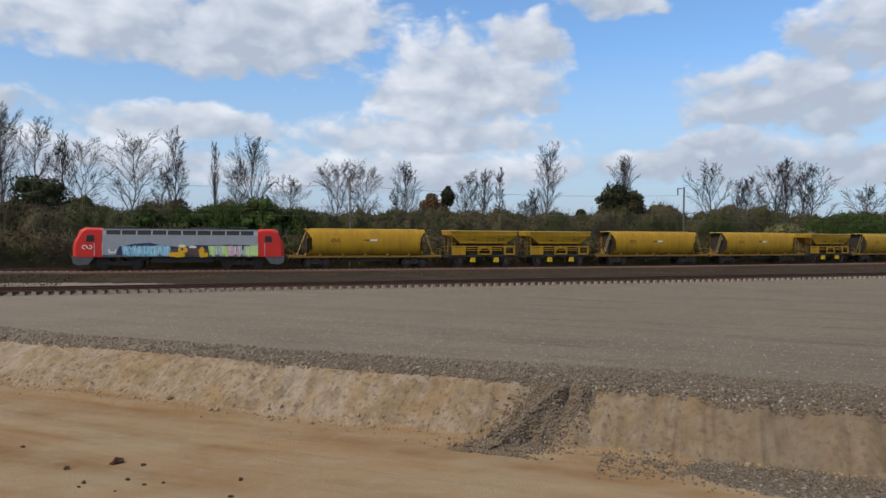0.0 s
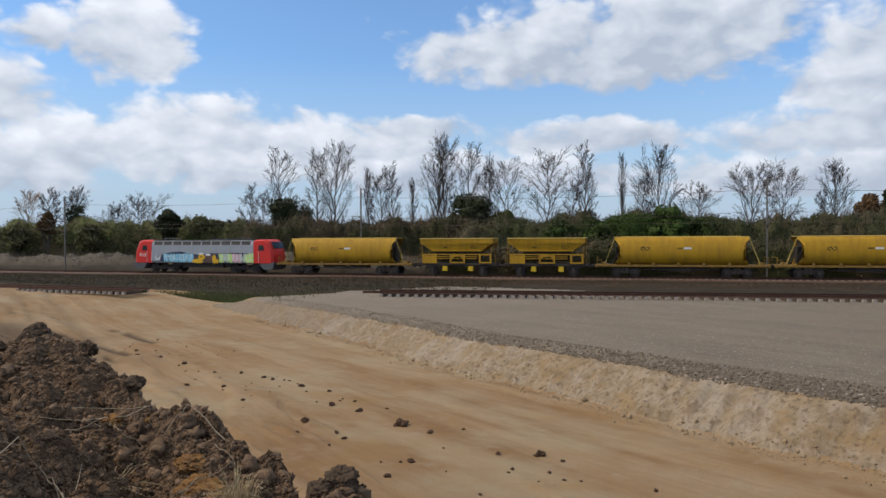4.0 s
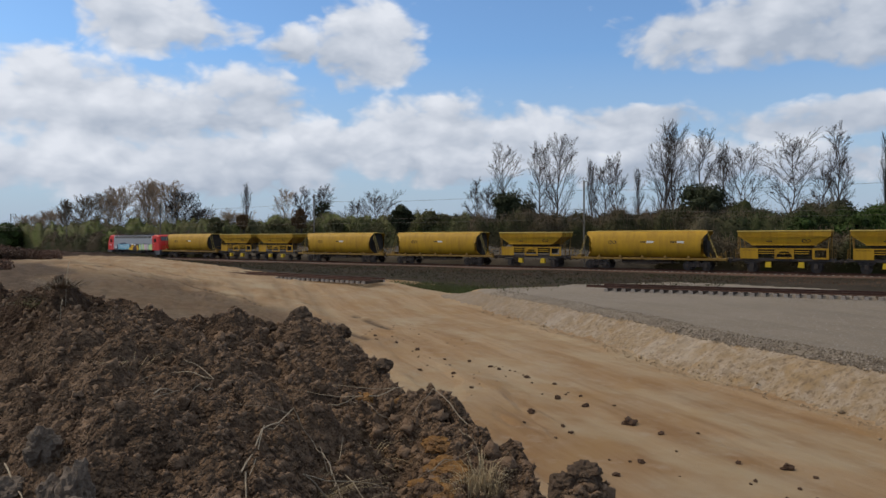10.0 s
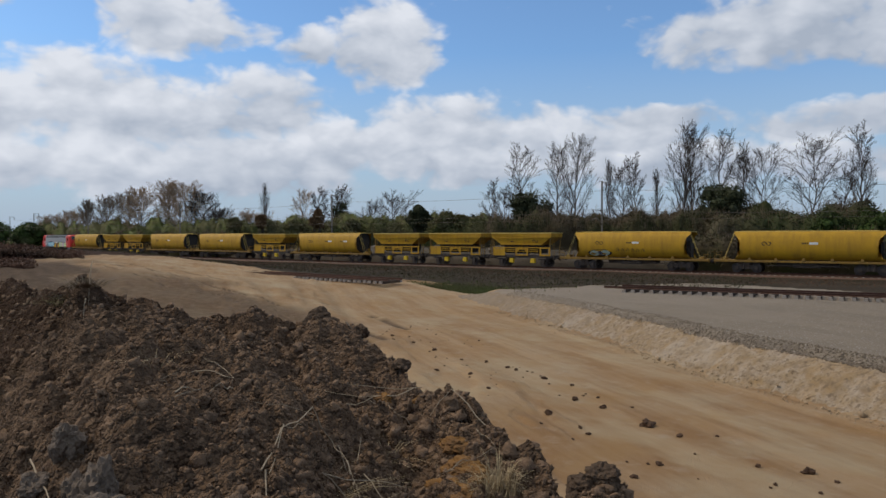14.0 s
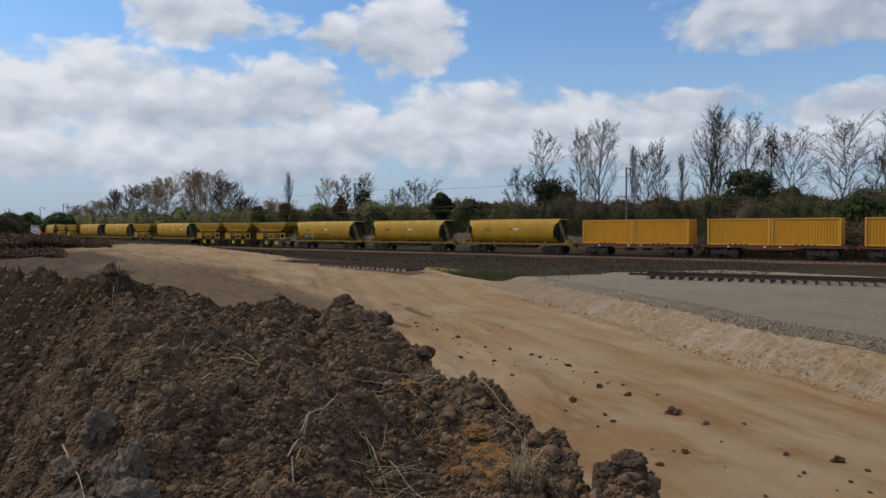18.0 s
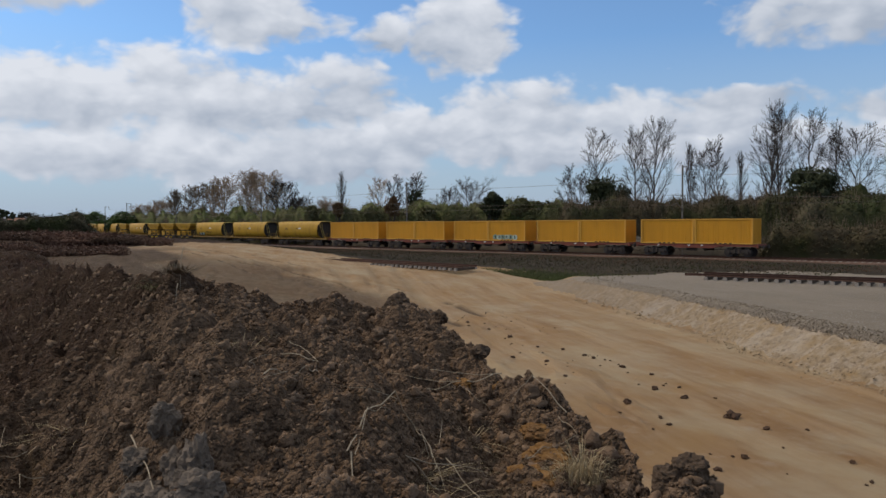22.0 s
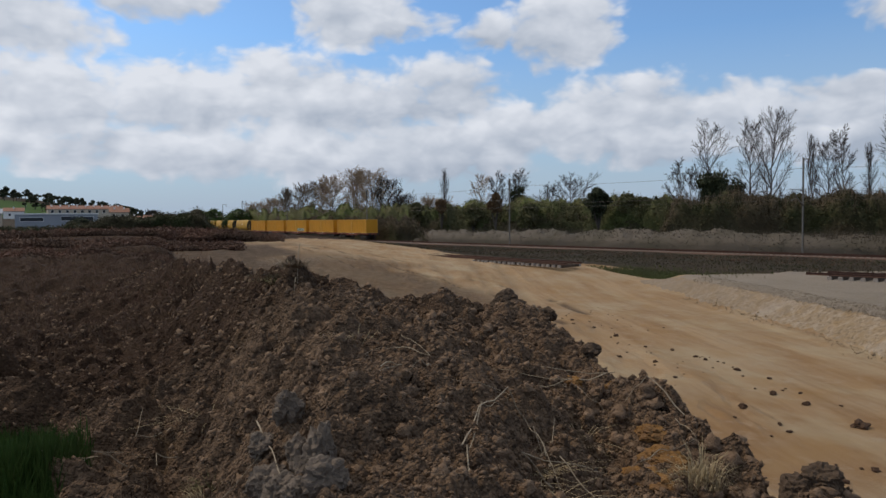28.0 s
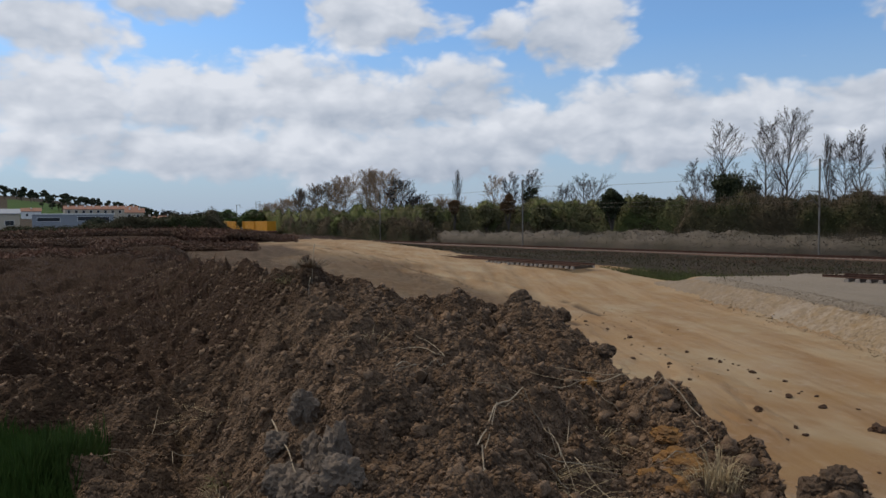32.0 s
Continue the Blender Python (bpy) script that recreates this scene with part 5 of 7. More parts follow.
def ride(ob, mid, length):
    rows = []
    for k in range(0, 65):
        t = k * 0.5
        s = head_at(t) - mid
        xa, ya, _ = on_line(s + length * 0.36)
        xb, yb, _ = on_line(s - length * 0.36)
        rows.append((t, pose((xa + xb) / 2, (ya + yb) / 2, 0, 0, 0, math.degrees(math.atan2(ya - yb, xa - xb)) % 360)))
    walk(ob, rows)


def motions():
    for ob, mid, length in TRAIN:
        ride(ob, mid, length)
    fly()

# ---- the running line: bed, sleepers, rails ----
def sweep(name, profile, s0, s1, ds, material, parent=None, lab=""):
    """A closed profile (offset towards the camera, height) drawn along the line."""
    ss = np.arange(s0, s1 + 0.01, ds)
    pts = []
    for off, z in profile:
        x, y, _ = on_line(ss, off)
        pts.append(np.stack([x, y, np.full_like(x, z)], 1))
    n, k = len(ss), len(profile)
    verts = np.stack(pts, 1).reshape(-1, 3)
    faces = []
    for i in range(n - 1):
        for j in range(k):
            a, b = i * k + j, i * k + (j + 1) % k
            faces.append((a, b, b + k, a + k))
    me = solid([tuple(v) for v in verts], faces, name)
    return part(name, me, material, parent, lab)


bed = tagged(sweep("track_bed", [(3.6, -0.9), (2.1, -0.2), (-2.1, -0.2), (-3.6, -0.9)], -170, 330, 4.0, "ballast"),
             "brown weathered ballast bed under the running line", "track bed", kind="structure")
line = thing("railway_track", "rust-brown running rails on sleepers in brown ballast", "railway track", kind="structure")
for off in (0.834, -0.834):
    r = sweep("rail", [(off + 0.07, -0.17), (off + 0.07, -0.15), (off + 0.012, -0.12), (off + 0.012, -0.045), (off + 0.036, -0.03), (off + 0.036, 0.0), (off - 0.036, 0.0),
                       (off - 0.036, -0.03), (off - 0.012, -0.045), (off - 0.012, -0.12), (off - 0.07, -0.15), (off - 0.07, -0.17)], -170, 330, 4.0, "rust", line)
vs, fs = [], []
for k in range(0, 700):
    x, y, th = on_line(-110 + 0.6 * k)
    c, s = math.cos(th), math.sin(th)
    b = len(vs)
    for dx, dy, z in ((-.12, -1.3, -.30), (.12, -1.3, -.30), (.12, 1.3, -.30), (-.12, 1.3, -.30), (-.10, -1.3, -.165), (.10, -1.3, -.165), (.10, 1.3, -.165), (-.10, 1.3, -.165)):
        vs.append((x + c * dx - s * dy, y + s * dx + c * dy, z))
    fs += [tuple(b + i for i in f) for f in ((4, 5, 6, 7), (0, 4, 7, 3), (1, 2, 6, 5), (0, 1, 5, 4), (2, 3, 7, 6))]
tagged(part("sleepers", solid(vs, fs, "sleepers"), "concrete", line), kind="stuff")


# ---- track panels laid out on the gravel ----
def sleeper_mesh():
    bm = bmesh.new()
    prof = [(-0.13, 0.0), (0.13, 0.0), (0.10, 0.20), (-0.10, 0.20)]
    prism(bm, prof, -1.08, 1.08, "y")
    for y0, y1 in ((-1.3, -1.08), (1.08, 1.3)):
        had = set(bm.faces)
        prism(bm, prof, y0, y1, "y")
        for f in set(bm.faces) - had:
            f.material_index = 1
    for s in (-1, 1):
        box(bm, (0, s * 0.834, 0.215), (0.18, 0.30, 0.03))
    me = bpy.data.meshes.new("sleeper")
    bm.to_mesh(me)
    bm.free()
    me.materials.append(M["sleeper"])
    me.materials.append(M["concrete"])
    return me


SLEEPER = sleeper_mesh()


def panel(label, a, b, gaps=(), z=-0.2, spare=1.2):
    a, b = Vector((*a, 0)), Vector((*b, 0))
    d = (b - a).normalized()
    rz = math.degrees(math.atan2(d.y, d.x))
    length = (b - a).length
    t = thing("track_panel", label, "track panel", "track panels", at=pose(a.x, a.y, z, 0, 0, rz))
    for off in (-0.834, 0.834):
        bm = bmesh.new()
        shift = 0.0 if off < 0 else 0.8
        prism(bm, [(off + q, h) for q, h in ((-0.07, 0.23), (0.07, 0.23), (0.07, 0.25), (0.012, 0.28), (0.012, 0.355), (0.036, 0.37), (0.036, 0.40), (-0.036, 0.40), (-0.036, 0.37), (-0.012, 0.355), (-0.012, 0.28), (-0.07, 0.25))], -spare + shift, length)
        part("rail", bm, "rust", t)
    k = 0.3
    rng = random.Random(3)
    while k < length:
        if not any(g0 < k < g1 for g0, g1 in gaps):
            o = new("sleeper", SLEEPER)
            o.parent = t
            o.matrix_basis = pose(k + rng.uniform(-0.03, 0.03), rng.uniform(-0.04, 0.04), 0, 0, 0, rng.uniform(-1.2, 1.2))
        k += 0.62
    return t


panel("long rusty track panel with dark brown sleepers lying on gravel", (-31.0, 41.6), (92, 87.5))
panel("short rusty track panel half sunk in sand with sleepers showing", (-69.5, 30.6), (-48.5, 34.4), gaps=((5.5, 9.5),), z=-0.22)


# ---- masts and wires ----
def mast():
    m = thing("catenary_mast", "grey steel catenary mast with cantilever arm and insulators", "catenary mast", "masts along the line")
    bm = bmesh.new()
    for s in (-1, 1):
        box(bm, (0, s * 0.08, 4.95), (0.13, 0.02, 10.5))
    box(bm, (0, 0, 4.95), (0.02, 0.15, 10.5))
    for k in range(13):
        box(bm, (0, 0, 0.6 + 0.8 * k), (0.14, 0.17, 0.05))
    part("post", bm, "mast", m)
    bm = bmesh.new()
    box(bm, (0, 0, -0.25), (0.6, 0.6, 0.5))
    part("footing", bm, "concrete", m)
    bm = bmesh.new()
    rod(bm, (0, -0.05, 10.05), (0.0, -1.25, 10.15), 0.05, n=8)
    part("top_arm", bm, "mast", m)
    bm = bmesh.new()
    for k in range(5):
        rod(bm, (0, -1.2, 10.1 - 0.17 * k), (0, -1.2, 10.1 - 0.17 * k - 0.1), 0.10, 0.07, n=10)
    rod(bm, (0, -1.2, 10.15), (0, -1.2, 9.2), 0.04, n=6)
    part("insulator", bm, "insulator", m)
    bm = bmesh.new()
    rod(bm, (0, 0.1, 6.75), (0, 2.7, 6.85), 0.035, n=6)
    rod(bm, (0, 0.1, 5.2), (0, 2.6, 6.80), 0.04, n=6)
    rod(bm, (0, 1.3, 5.98), (0, 3.0, 5.70), 0.03, n=6)
    part("cantilever", bm, "mast", m)
    for z, a in ((6.75, 0.0), (5.25, 0.45)):
        bm = bmesh.new()
        rod(bm, (0, 0.14, z + 0.02), (0, 0.55, z + 0.02 + a * 0.55), 0.07, n=8)
        part("insulator", bm, "insulator", m)
    return m


MASTS = []
first = None
for s in (-167.5, -123.5, -79.5, -35.0, 9.75, 53.75, 97.75, 140.5, 183.5, 227.75, 272):
    x, y, th = on_line(s, -3.3)
    m4 = pose(x, y, -0.35, 0, 0, math.degrees(th) % 360)
    if first is None:
        first = mast()
        first.matrix_basis = m4
    else:
        copy_thing(first, m4)
    MASTS.append((s, m4))


def wires():
    for name, off_y, z, sag, rr, lab in (("feeder_wire", -1.2, 9.2, 0.5, 0.016, "thin feeder wire strung from mast top to mast top"),
                                         ("catenary_wire", 2.7, 6.85, 0.7, 0.014, "thin messenger wire sagging above the line"),
                                         ("contact_wire", 3.0, 5.70, 0.05, 0.012, "thin contact wire above the rails")):
        bm = bmesh.new()
        for (s0, a), (s1, b) in zip(MASTS, MASTS[1:]):
            p0, p1 = a @ Vector((0, off_y, z)), b @ Vector((0, off_y, z))
            last = p0
            for k in range(1, 9):
                f = k / 8
                q = p0.lerp(p1, f)
                q.z -= sag * 4 * f * (1 - f)
                rod(bm, last, q, rr, n=4)
                last = q
        tagged(part(name, bm, "wire"), lab, "overhead wire", "overhead wires")


wires()

# ---- trees ----
def line_r(az):
    """Distance to the running line in a compass direction."""
    ss = np.arange(-170, 330, 1.0)
    x, y, _ = on_line(ss)
    a = np.degrees(np.arctan2(-x, y))
    return float(np.interp(az, a, np.hypot(x, y)))


def tubes(segs, sides):
    """One mesh of tapered tubes from rows of (p0, p1, r0, r1)."""
    segs = np.asarray(segs, float)
    p0, p1, r0, r1 = segs[:, 0:3], segs[:, 3:6], segs[:, 6], segs[:, 7]
    d = p1 - p0
    d /= np.linalg.norm(d, axis=1, keepdims=True) + 1e-9
    ref = np.where(np.abs(d[:, 2:3]) > 0.9, np.array([[1.0, 0, 0]]), np.array([[0, 0, 1.0]]))
    a = np.cross(d, ref)
    a /= np.linalg.norm(a, axis=1, keepdims=True) + 1e-9
    b = np.cross(d, a)
    n = len(segs)
    vs = np.zeros((n, 2, sides, 3))
    for k in range(sides):
        w = math.cos(2 * math.pi * k / sides) * a + math.sin(2 * math.pi * k / sides) * b
        vs[:, 0, k], vs[:, 1, k] = p0 + w * r0[:, None], p1 + w * r1[:, None]
    base = (np.arange(n) * 2 * sides)[:, None]
    k = np.arange(sides)
    q = np.stack([base + k, base + (k + 1) % sides, base + sides + (k + 1) % sides, base + sides + k], -1).reshape(-1, 4)
    me = bpy.data.meshes.new("tubes")
    vs = vs.reshape(-1, 3)
    me.vertices.add(len(vs))
    me.vertices.foreach_set("co", vs.astype(np.float32).ravel())
    me.loops.add(q.size)
    me.loops.foreach_set("vertex_index", q.ravel().astype(np.int32))
    me.polygons.add(len(q))
    me.polygons.foreach_set("loop_start", (np.arange(len(q)) * 4).astype(np.int32))
    me.polygons.foreach_set("use_smooth", np.ones(len(q), bool))
    me.update(calc_edges=True)
    return me


def grow(rng, h, spread, style):
    """Branches of a bare tree: rows for the wood and rows for the twigs."""
    wood, twigs = [], []
    slim = style == "poplar"
    trunk_r = 0.011 * h * rng.uniform(0.85, 1.15)
    first = {"poplar": 0.10, "dense": rng.uniform(0.16, 0.24), "bare": rng.uniform(0.24, 0.36), "fan": rng.uniform(0.14, 0.24)}[style]
    limbs = {"poplar": 15, "dense": 20, "bare": 17, "fan": 18}[style]
    open_deg = {"poplar": 15, "dense": 27, "bare": 36, "fan": 46}[style]
    least = (0.032, 0.020, 0.014, 0.010) if not slim else (0.024, 0.014, 0.011, 0.008)

    def shoot(p, d, length, r, depth):
        n = (6, 4, 2, 1)[depth]
        wig = (0.055, 0.085, 0.11, 0.0)[depth]
        q, dd, nodes = np.array(p, float), np.array(d, float), []
        for k in range(n):
            dd = dd + np.array([rng.gauss(0, wig), rng.gauss(0, wig), (0.09, 0.07, 0.05, 0.0)[depth]])
            dd /= np.linalg.norm(dd)
            e = q + dd * length / n
            ra, rb = (max(least[min(3, depth + 1)], r * (1 - 0.8 * (k + j) / n)) for j in (0, 1))
            (wood if depth < 1 else twigs).append((*q, *e, ra, rb))
            nodes.append((q, e, dd, rb))
            q = e
        if depth == 3:
            return
        kids = (rng.randint(6, 8), rng.randint(4, 6), 3)[depth]
        for k in range(kids):
            f = (0.16 + 0.84 * (k + rng.random()) / kids) * n * 0.999
            a, b, d0, rb = nodes[int(f)]
            side = np.array([rng.gauss(0, 1), rng.gauss(0, 1), rng.gauss(0, 0.6)])
            side -= d0 * (side @ d0)
            side /= np.linalg.norm(side) + 1e-6
            nd = d0 + side * rng.uniform(0.35, 0.80) * (0.55 if slim else 1.0)
            nd /= np.linalg.norm(nd)
            shoot(a + (b - a) * (f % 1.0), nd, length * rng.uniform(0.38, 0.60) * (1.15 - 0.55 * f / n), max(rb * 0.6, least[depth + 1]), depth + 1)

    # the trunk, gently bent, thinning to its top
    line, q, lean = [], np.zeros(3), np.array([rng.gauss(0, 0.03), rng.gauss(0, 0.03)])
    steps = 10
    for k in range(steps):
        f = (k + 1) / steps
        e = np.array([lean[0] * h * f + rng.gauss(0, 0.006) * h, lean[1] * h * f + rng.gauss(0, 0.006) * h, h * 0.93 * f])
        wood.append((*q, *e, max(0.03, trunk_r * (1.06 - f)), max(0.02, trunk_r * (0.98 - f))))
        line.append((q, e))
        q = e
    for k in range(limbs):
        f = first + (0.93 - first) * (k + rng.random()) / limbs
        i = min(steps - 1, int(f * steps))
        a, b = line[i]
        s = a + (b - a) * (f * steps - i)
        az = 2.4 * k + rng.uniform(-0.6, 0.6)
        tilt = radians(open_deg * rng.uniform(0.75, 1.25) * (1.25 - 0.6 * f))
        room = spread * min(1.0, 0.55 + 1.2 * (f - first)) * (1.08 - 0.85 * max(0.0, (f - 0.40) / 0.60))
        want = min((h - s[2]) / max(0.35, math.cos(tilt)) * rng.uniform(0.60, 0.92), room / max(0.2, math.sin(tilt)) * rng.uniform(0.8, 1.1))
        d = np.array([math.cos(az) * math.sin(tilt), math.sin(az) * math.sin(tilt), math.cos(tilt)])
        shoot(s, d, max(want, 0.07 * h), trunk_r * 0.6 * (1.15 - f), 0)
    return wood, twigs


def bare_tree(az, el, half_deg, style="bare", rng=None, twig="twig", back=26.0, base=-0.4, extra=None):
    r = line_r(az) + back + rng.uniform(-3, 5)
    h = EYE + r * math.tan(radians(el)) - base
    spread = max(0.6, r * math.tan(radians(half_deg))) * {"bare": 1.35, "fan": 1.35, "dense": 1.15, "poplar": 1.6}[style]
    names = {"poplar": ("poplar", "slender bare poplar with upright branches"), "dense": ("poplar_tree", "tall bare tree with dense upright twigs"),
             "bare": ("bare_tree", "leafless grey-barked tree with open ascending branches"), "fan": ("bare_tree", "leafless tree with a rounded fan of fine twigs")}[style]
    lab = names[1] + (" in pale sunlit tone" if twig == "twig_pale" else "")
    p = away(az, r, base)
    t = thing(names[0], lab, "tree", "bare trees behind the line", at=Matrix.Translation(p))
    wood, twigs = grow(rng, h, spread, style)
    if r > 150 and style != "poplar":
        twigs = twigs + grow(rng, h, spread, style)[1]
    # keep the crown to its true height and width
    wood, twigs = np.array(wood), np.array(twigs)
    k = h / np.percentile(twigs[:, 5], 99.6)
    wide = min(1.6, max(0.6, spread / np.percentile(np.hypot(twigs[:, 3], twigs[:, 4]), 95)))
    for rows in (wood, twigs):
        rows[:, [2, 5]] *= k
        rows[:, [0, 1, 3, 4]] *= wide
    twigs[:, 6:] *= 1.12 * min(1.6, max(1.0, r / 110)) if style != "poplar" else 1.0
    part("trunk", tubes(wood, 5), "bark", t)
    part("crown", tubes(twigs, 3), twig, t, "mesh of fine bare twigs")
    if extra == "nest":
        part("nest", leaf_blob([(0, 0, h * 0.42, 1.0, 1.0, 0.9)], 220, 0.22, 7), "ever", t, "dark ivy clump")
    if extra == "ivy":
        part("ivy", leaf_blob([(0, 0, h * 0.35, 1.4, 1.4, h * 0.30), (0.9, 0, h * 0.62, 1.6, 1.6, 2.0)], 900, 0.3, 9), "ever", t, "dark ivy on the trunk")
    return t


def leaf_blob(balls, n, size, seed, shell=0.55):
    """Leaves as small tilted quads within some ellipsoids (x, y, z, rx, ry, rz)."""
    g = np.random.default_rng(seed)
    balls = np.array(balls, float)
    vol = balls[:, 3] * balls[:, 5]
    pick = g.choice(len(balls), n, p=vol / vol.sum())
    d = g.normal(size=(n, 3))
    d /= np.linalg.norm(d, axis=1, keepdims=True)
    rad = shell + (1 - shell) * g.random((n, 1)) ** 0.6
    rad = rad * (1 + 0.16 * np.sin(d[:, :1] * 7 + pick[:, None]) * np.cos(d[:, 2:] * 6))
    c = balls[pick, :3] + d * rad * balls[pick, 3:]
    a = g.normal(size=(n, 3))
    a /= np.linalg.norm(a, axis=1, keepdims=True)
    b = np.cross(a, g.normal(size=(n, 3)))
    b /= np.linalg.norm(b, axis=1, keepdims=True)
    s = size * (0.5 + g.random((n, 1)))
    v = np.stack([c - a * s, c + b * s * 0.55, c + a * s, c - b * s * 0.55], 1).reshape(-1, 3)
    return soup("leaves", v, n, 4)


def core_blob(balls, seed, k=0.72):
    """Dark inner masses that fill the balls, with an uneven surface."""
    bm = bmesh.new()
    for i, (x, y, z, rx, ry, rz) in enumerate(balls):
        vs = bmesh.ops.create_icosphere(bm, subdivisions=2, radius=1.0)["verts"]
        for v in vs:
            f = k * (1 + 0.35 * noise.noise(v.co * 1.7 + Vector((i * 3.1, seed, 0))))
            v.co = Vector((x + v.co.x * rx * f, y + v.co.y * ry * f, z + v.co.z * rz * f))
    me = bpy.data.meshes.new("core")
    bm.to_mesh(me)
    bm.free()
    return me


rng = random.Random(42)
TREES = [  # compass direction, height of the top and half width in degrees, kind
    (26.4, 6.44, 1.7, "fan"), (23.3, 7.08, 1.6, "bare"), (17.7, 6.64, 0.33, "poplar"), (16.3, 5.2, 0.8, "bare"), (15.0, 7.27, 1.6, "dense"),
    (12.2, 4.26, 1.2, "bare"), (8.5, 5.65, 1.5, "bare"), (6.6, 5.34, 1.2, "bare"), (4.1, 3.28, 0.5, "bare"), (3.0, 5.45, 1.0, "dense"), (-1.6, 4.82, 0.9, "bare"),
    (-3.1, 5.05, 0.8, "dense"), (-4.4, 5.15, 0.45, "dense"), (-6.5, 2.7, 0.7, "bare"), (-7.2, 3.4, 0.5, "dense"), (-8.1, 7.04, 1.1, "dense"), (-14.1, 5.96, 1.0, "dense"),
    (-20.7, 5.52, 1.4, "fan"), (-22.4, 4.1, 0.7, "dense"), (-23.4, 4.21, 0.7, "bare"), (-24.5, 5.08, 1.1, "bare"), (-25.5, 5.53, 0.9, "dense"), (-26.4, 5.02, 0.7, "bare"),
    (-27.4, 5.1, 1.2, "fan"), (-30.4, 3.52, 1.0, "fan"), (-33.5, 4.5, 1.2, "bare"), (46.9, 4.39, 0.7, "bare"), (46.0, 3.9, 0.7, "bare"), (44.2, 7.2, 1.1, "bare"), (41.9, 7.2, 1.0, "bare"),
    (40.5, 7.69, 1.5, "bare"), (37.6, 5.73, 0.45, "poplar"), (36.4, 5.6, 0.9, "bare"), (35.5, 6.2, 0.8, "bare"), (34.2, 4.93, 0.4, "poplar"), (32.5, 8.48, 1.7, "dense"), (31.6, 7.3, 0.9, "dense"),
    (30.0, 7.64, 1.3, "bare"), (28.2, 6.69, 0.8, "dense"), (21.9, 4.6, 0.8, "bare"),
]
for az, el, hw, style in TREES:
    bare_tree(az, el, hw, style, rng)
bare_tree(20.3, 7.55, 1.0, "dense", rng, extra="nest")
for az, el, hw, style, twig in ((54.6, 3.48, 1.3, "fan", "twig"), (56.4, 2.77, 1.1, "fan", "twig"), (60.2, 3.73, 0.7, "bare", "twig"), (61.7, 3.53, 0.7, "bare", "twig_pale"), (64.5, 4.02, 0.36, "poplar", "twig"),
                                (65.6, 1.9, 1.1, "fan", "twig_pale"), (68.1, 2.05, 0.9, "fan", "twig"), (69.2, 3.4, 1.1, "fan", "twig"), (70.3, 4.07, 1.2, "fan", "twig_pale"), (71.6, 4.08, 0.9, "dense", "twig_pale"),
                                (73.4, 3.64, 1.1, "fan", "twig_pale"), (74.4, 3.1, 0.9, "fan", "twig_brown"), (75.6, 2.95, 0.9, "fan", "twig_brown"), (77.0, 2.56, 0.5, "dense", "twig_brown"), (78.0, 1.95, 0.9, "fan", "twig_pale"),
                                (79.2, 1.5, 0.8, "fan", "twig_pale"), (86.6, 0.9, 0.5, "fan", "twig"), (85.6, 0.7, 0.5, "fan", "twig"), (84.2, 0.55, 0.6, "fan", "twig_brown")):
    bare_tree(az, el, hw, style, rng, twig, back=34)
bare_tree(59.0, 3.93, 0.8, "bare", rng, back=34, extra="ivy")


def leaf_tree(az, el, half_deg, material, label, back=20.0, low=0.0, n=4200, kind="round", seed=1, name="evergreen_tree"):
    """A leafy tree or bush: trunk and limbs under lobes of small leaves, gaps between them."""
    g = random.Random(seed)
    r = line_r(az) + back
    base = -0.4
    h = EYE + r * math.tan(radians(el)) - base
    w = r * math.tan(radians(half_deg))
    if kind == "round" and name != "bush":
        low = max(1.0, h - 2.9 * w)
    t = thing(name, label, "tree" if name != "bush" else "bush", at=Matrix.Translation(away(az, r, base)))
    balls, limbs = [], [(0, 0, 0, 0, 0, h * 0.5, 0.02 * h, 0.012 * h)]
    if kind == "cone":
        for i in range(9):
            f = (i + 0.5) / 9
            a = g.uniform(0, 6.28)
            rr = w * (1.02 - 0.9 * f)
            balls.append((0.15 * w * math.cos(a), 0.15 * w * math.sin(a), low + (h - low) * f, rr, rr, (h - low) / 9))
    else:
        hc, zc = (h - low) / 2, (h + low) / 2
        for i in range(30):
            d = Vector((g.gauss(0, 1), g.gauss(0, 1), g.gauss(0, 1))).normalized() * g.uniform(0.40, 0.84)
            rr = w * g.uniform(0.24, 0.40)
            c = (d.x * w, d.y * w, zc + d.z * hc)
            balls.append((*c, rr, rr, rr * 0.85))
            if i % 4 == 0:
                limbs.append((0, 0, h * 0.25, *c, 0.012 * h, 0.006 * h))
        balls.append((0, 0, zc, w * 0.75, w * 0.75, hc * 0.8))
        if w > 2.6:
            balls.append((0, 0, zc * 0.6, w * 0.7, w * 0.7, zc * 0.6))
    part("trunk", tubes(limbs, 6), "bark", t)
    part("core", core_blob(balls, seed, 0.72 if name == "bush" else 0.6), material, t)
    part("crown", leaf_blob(balls, n if w < 3.5 else 2 * n, 0.20, seed), material, t)
    return t


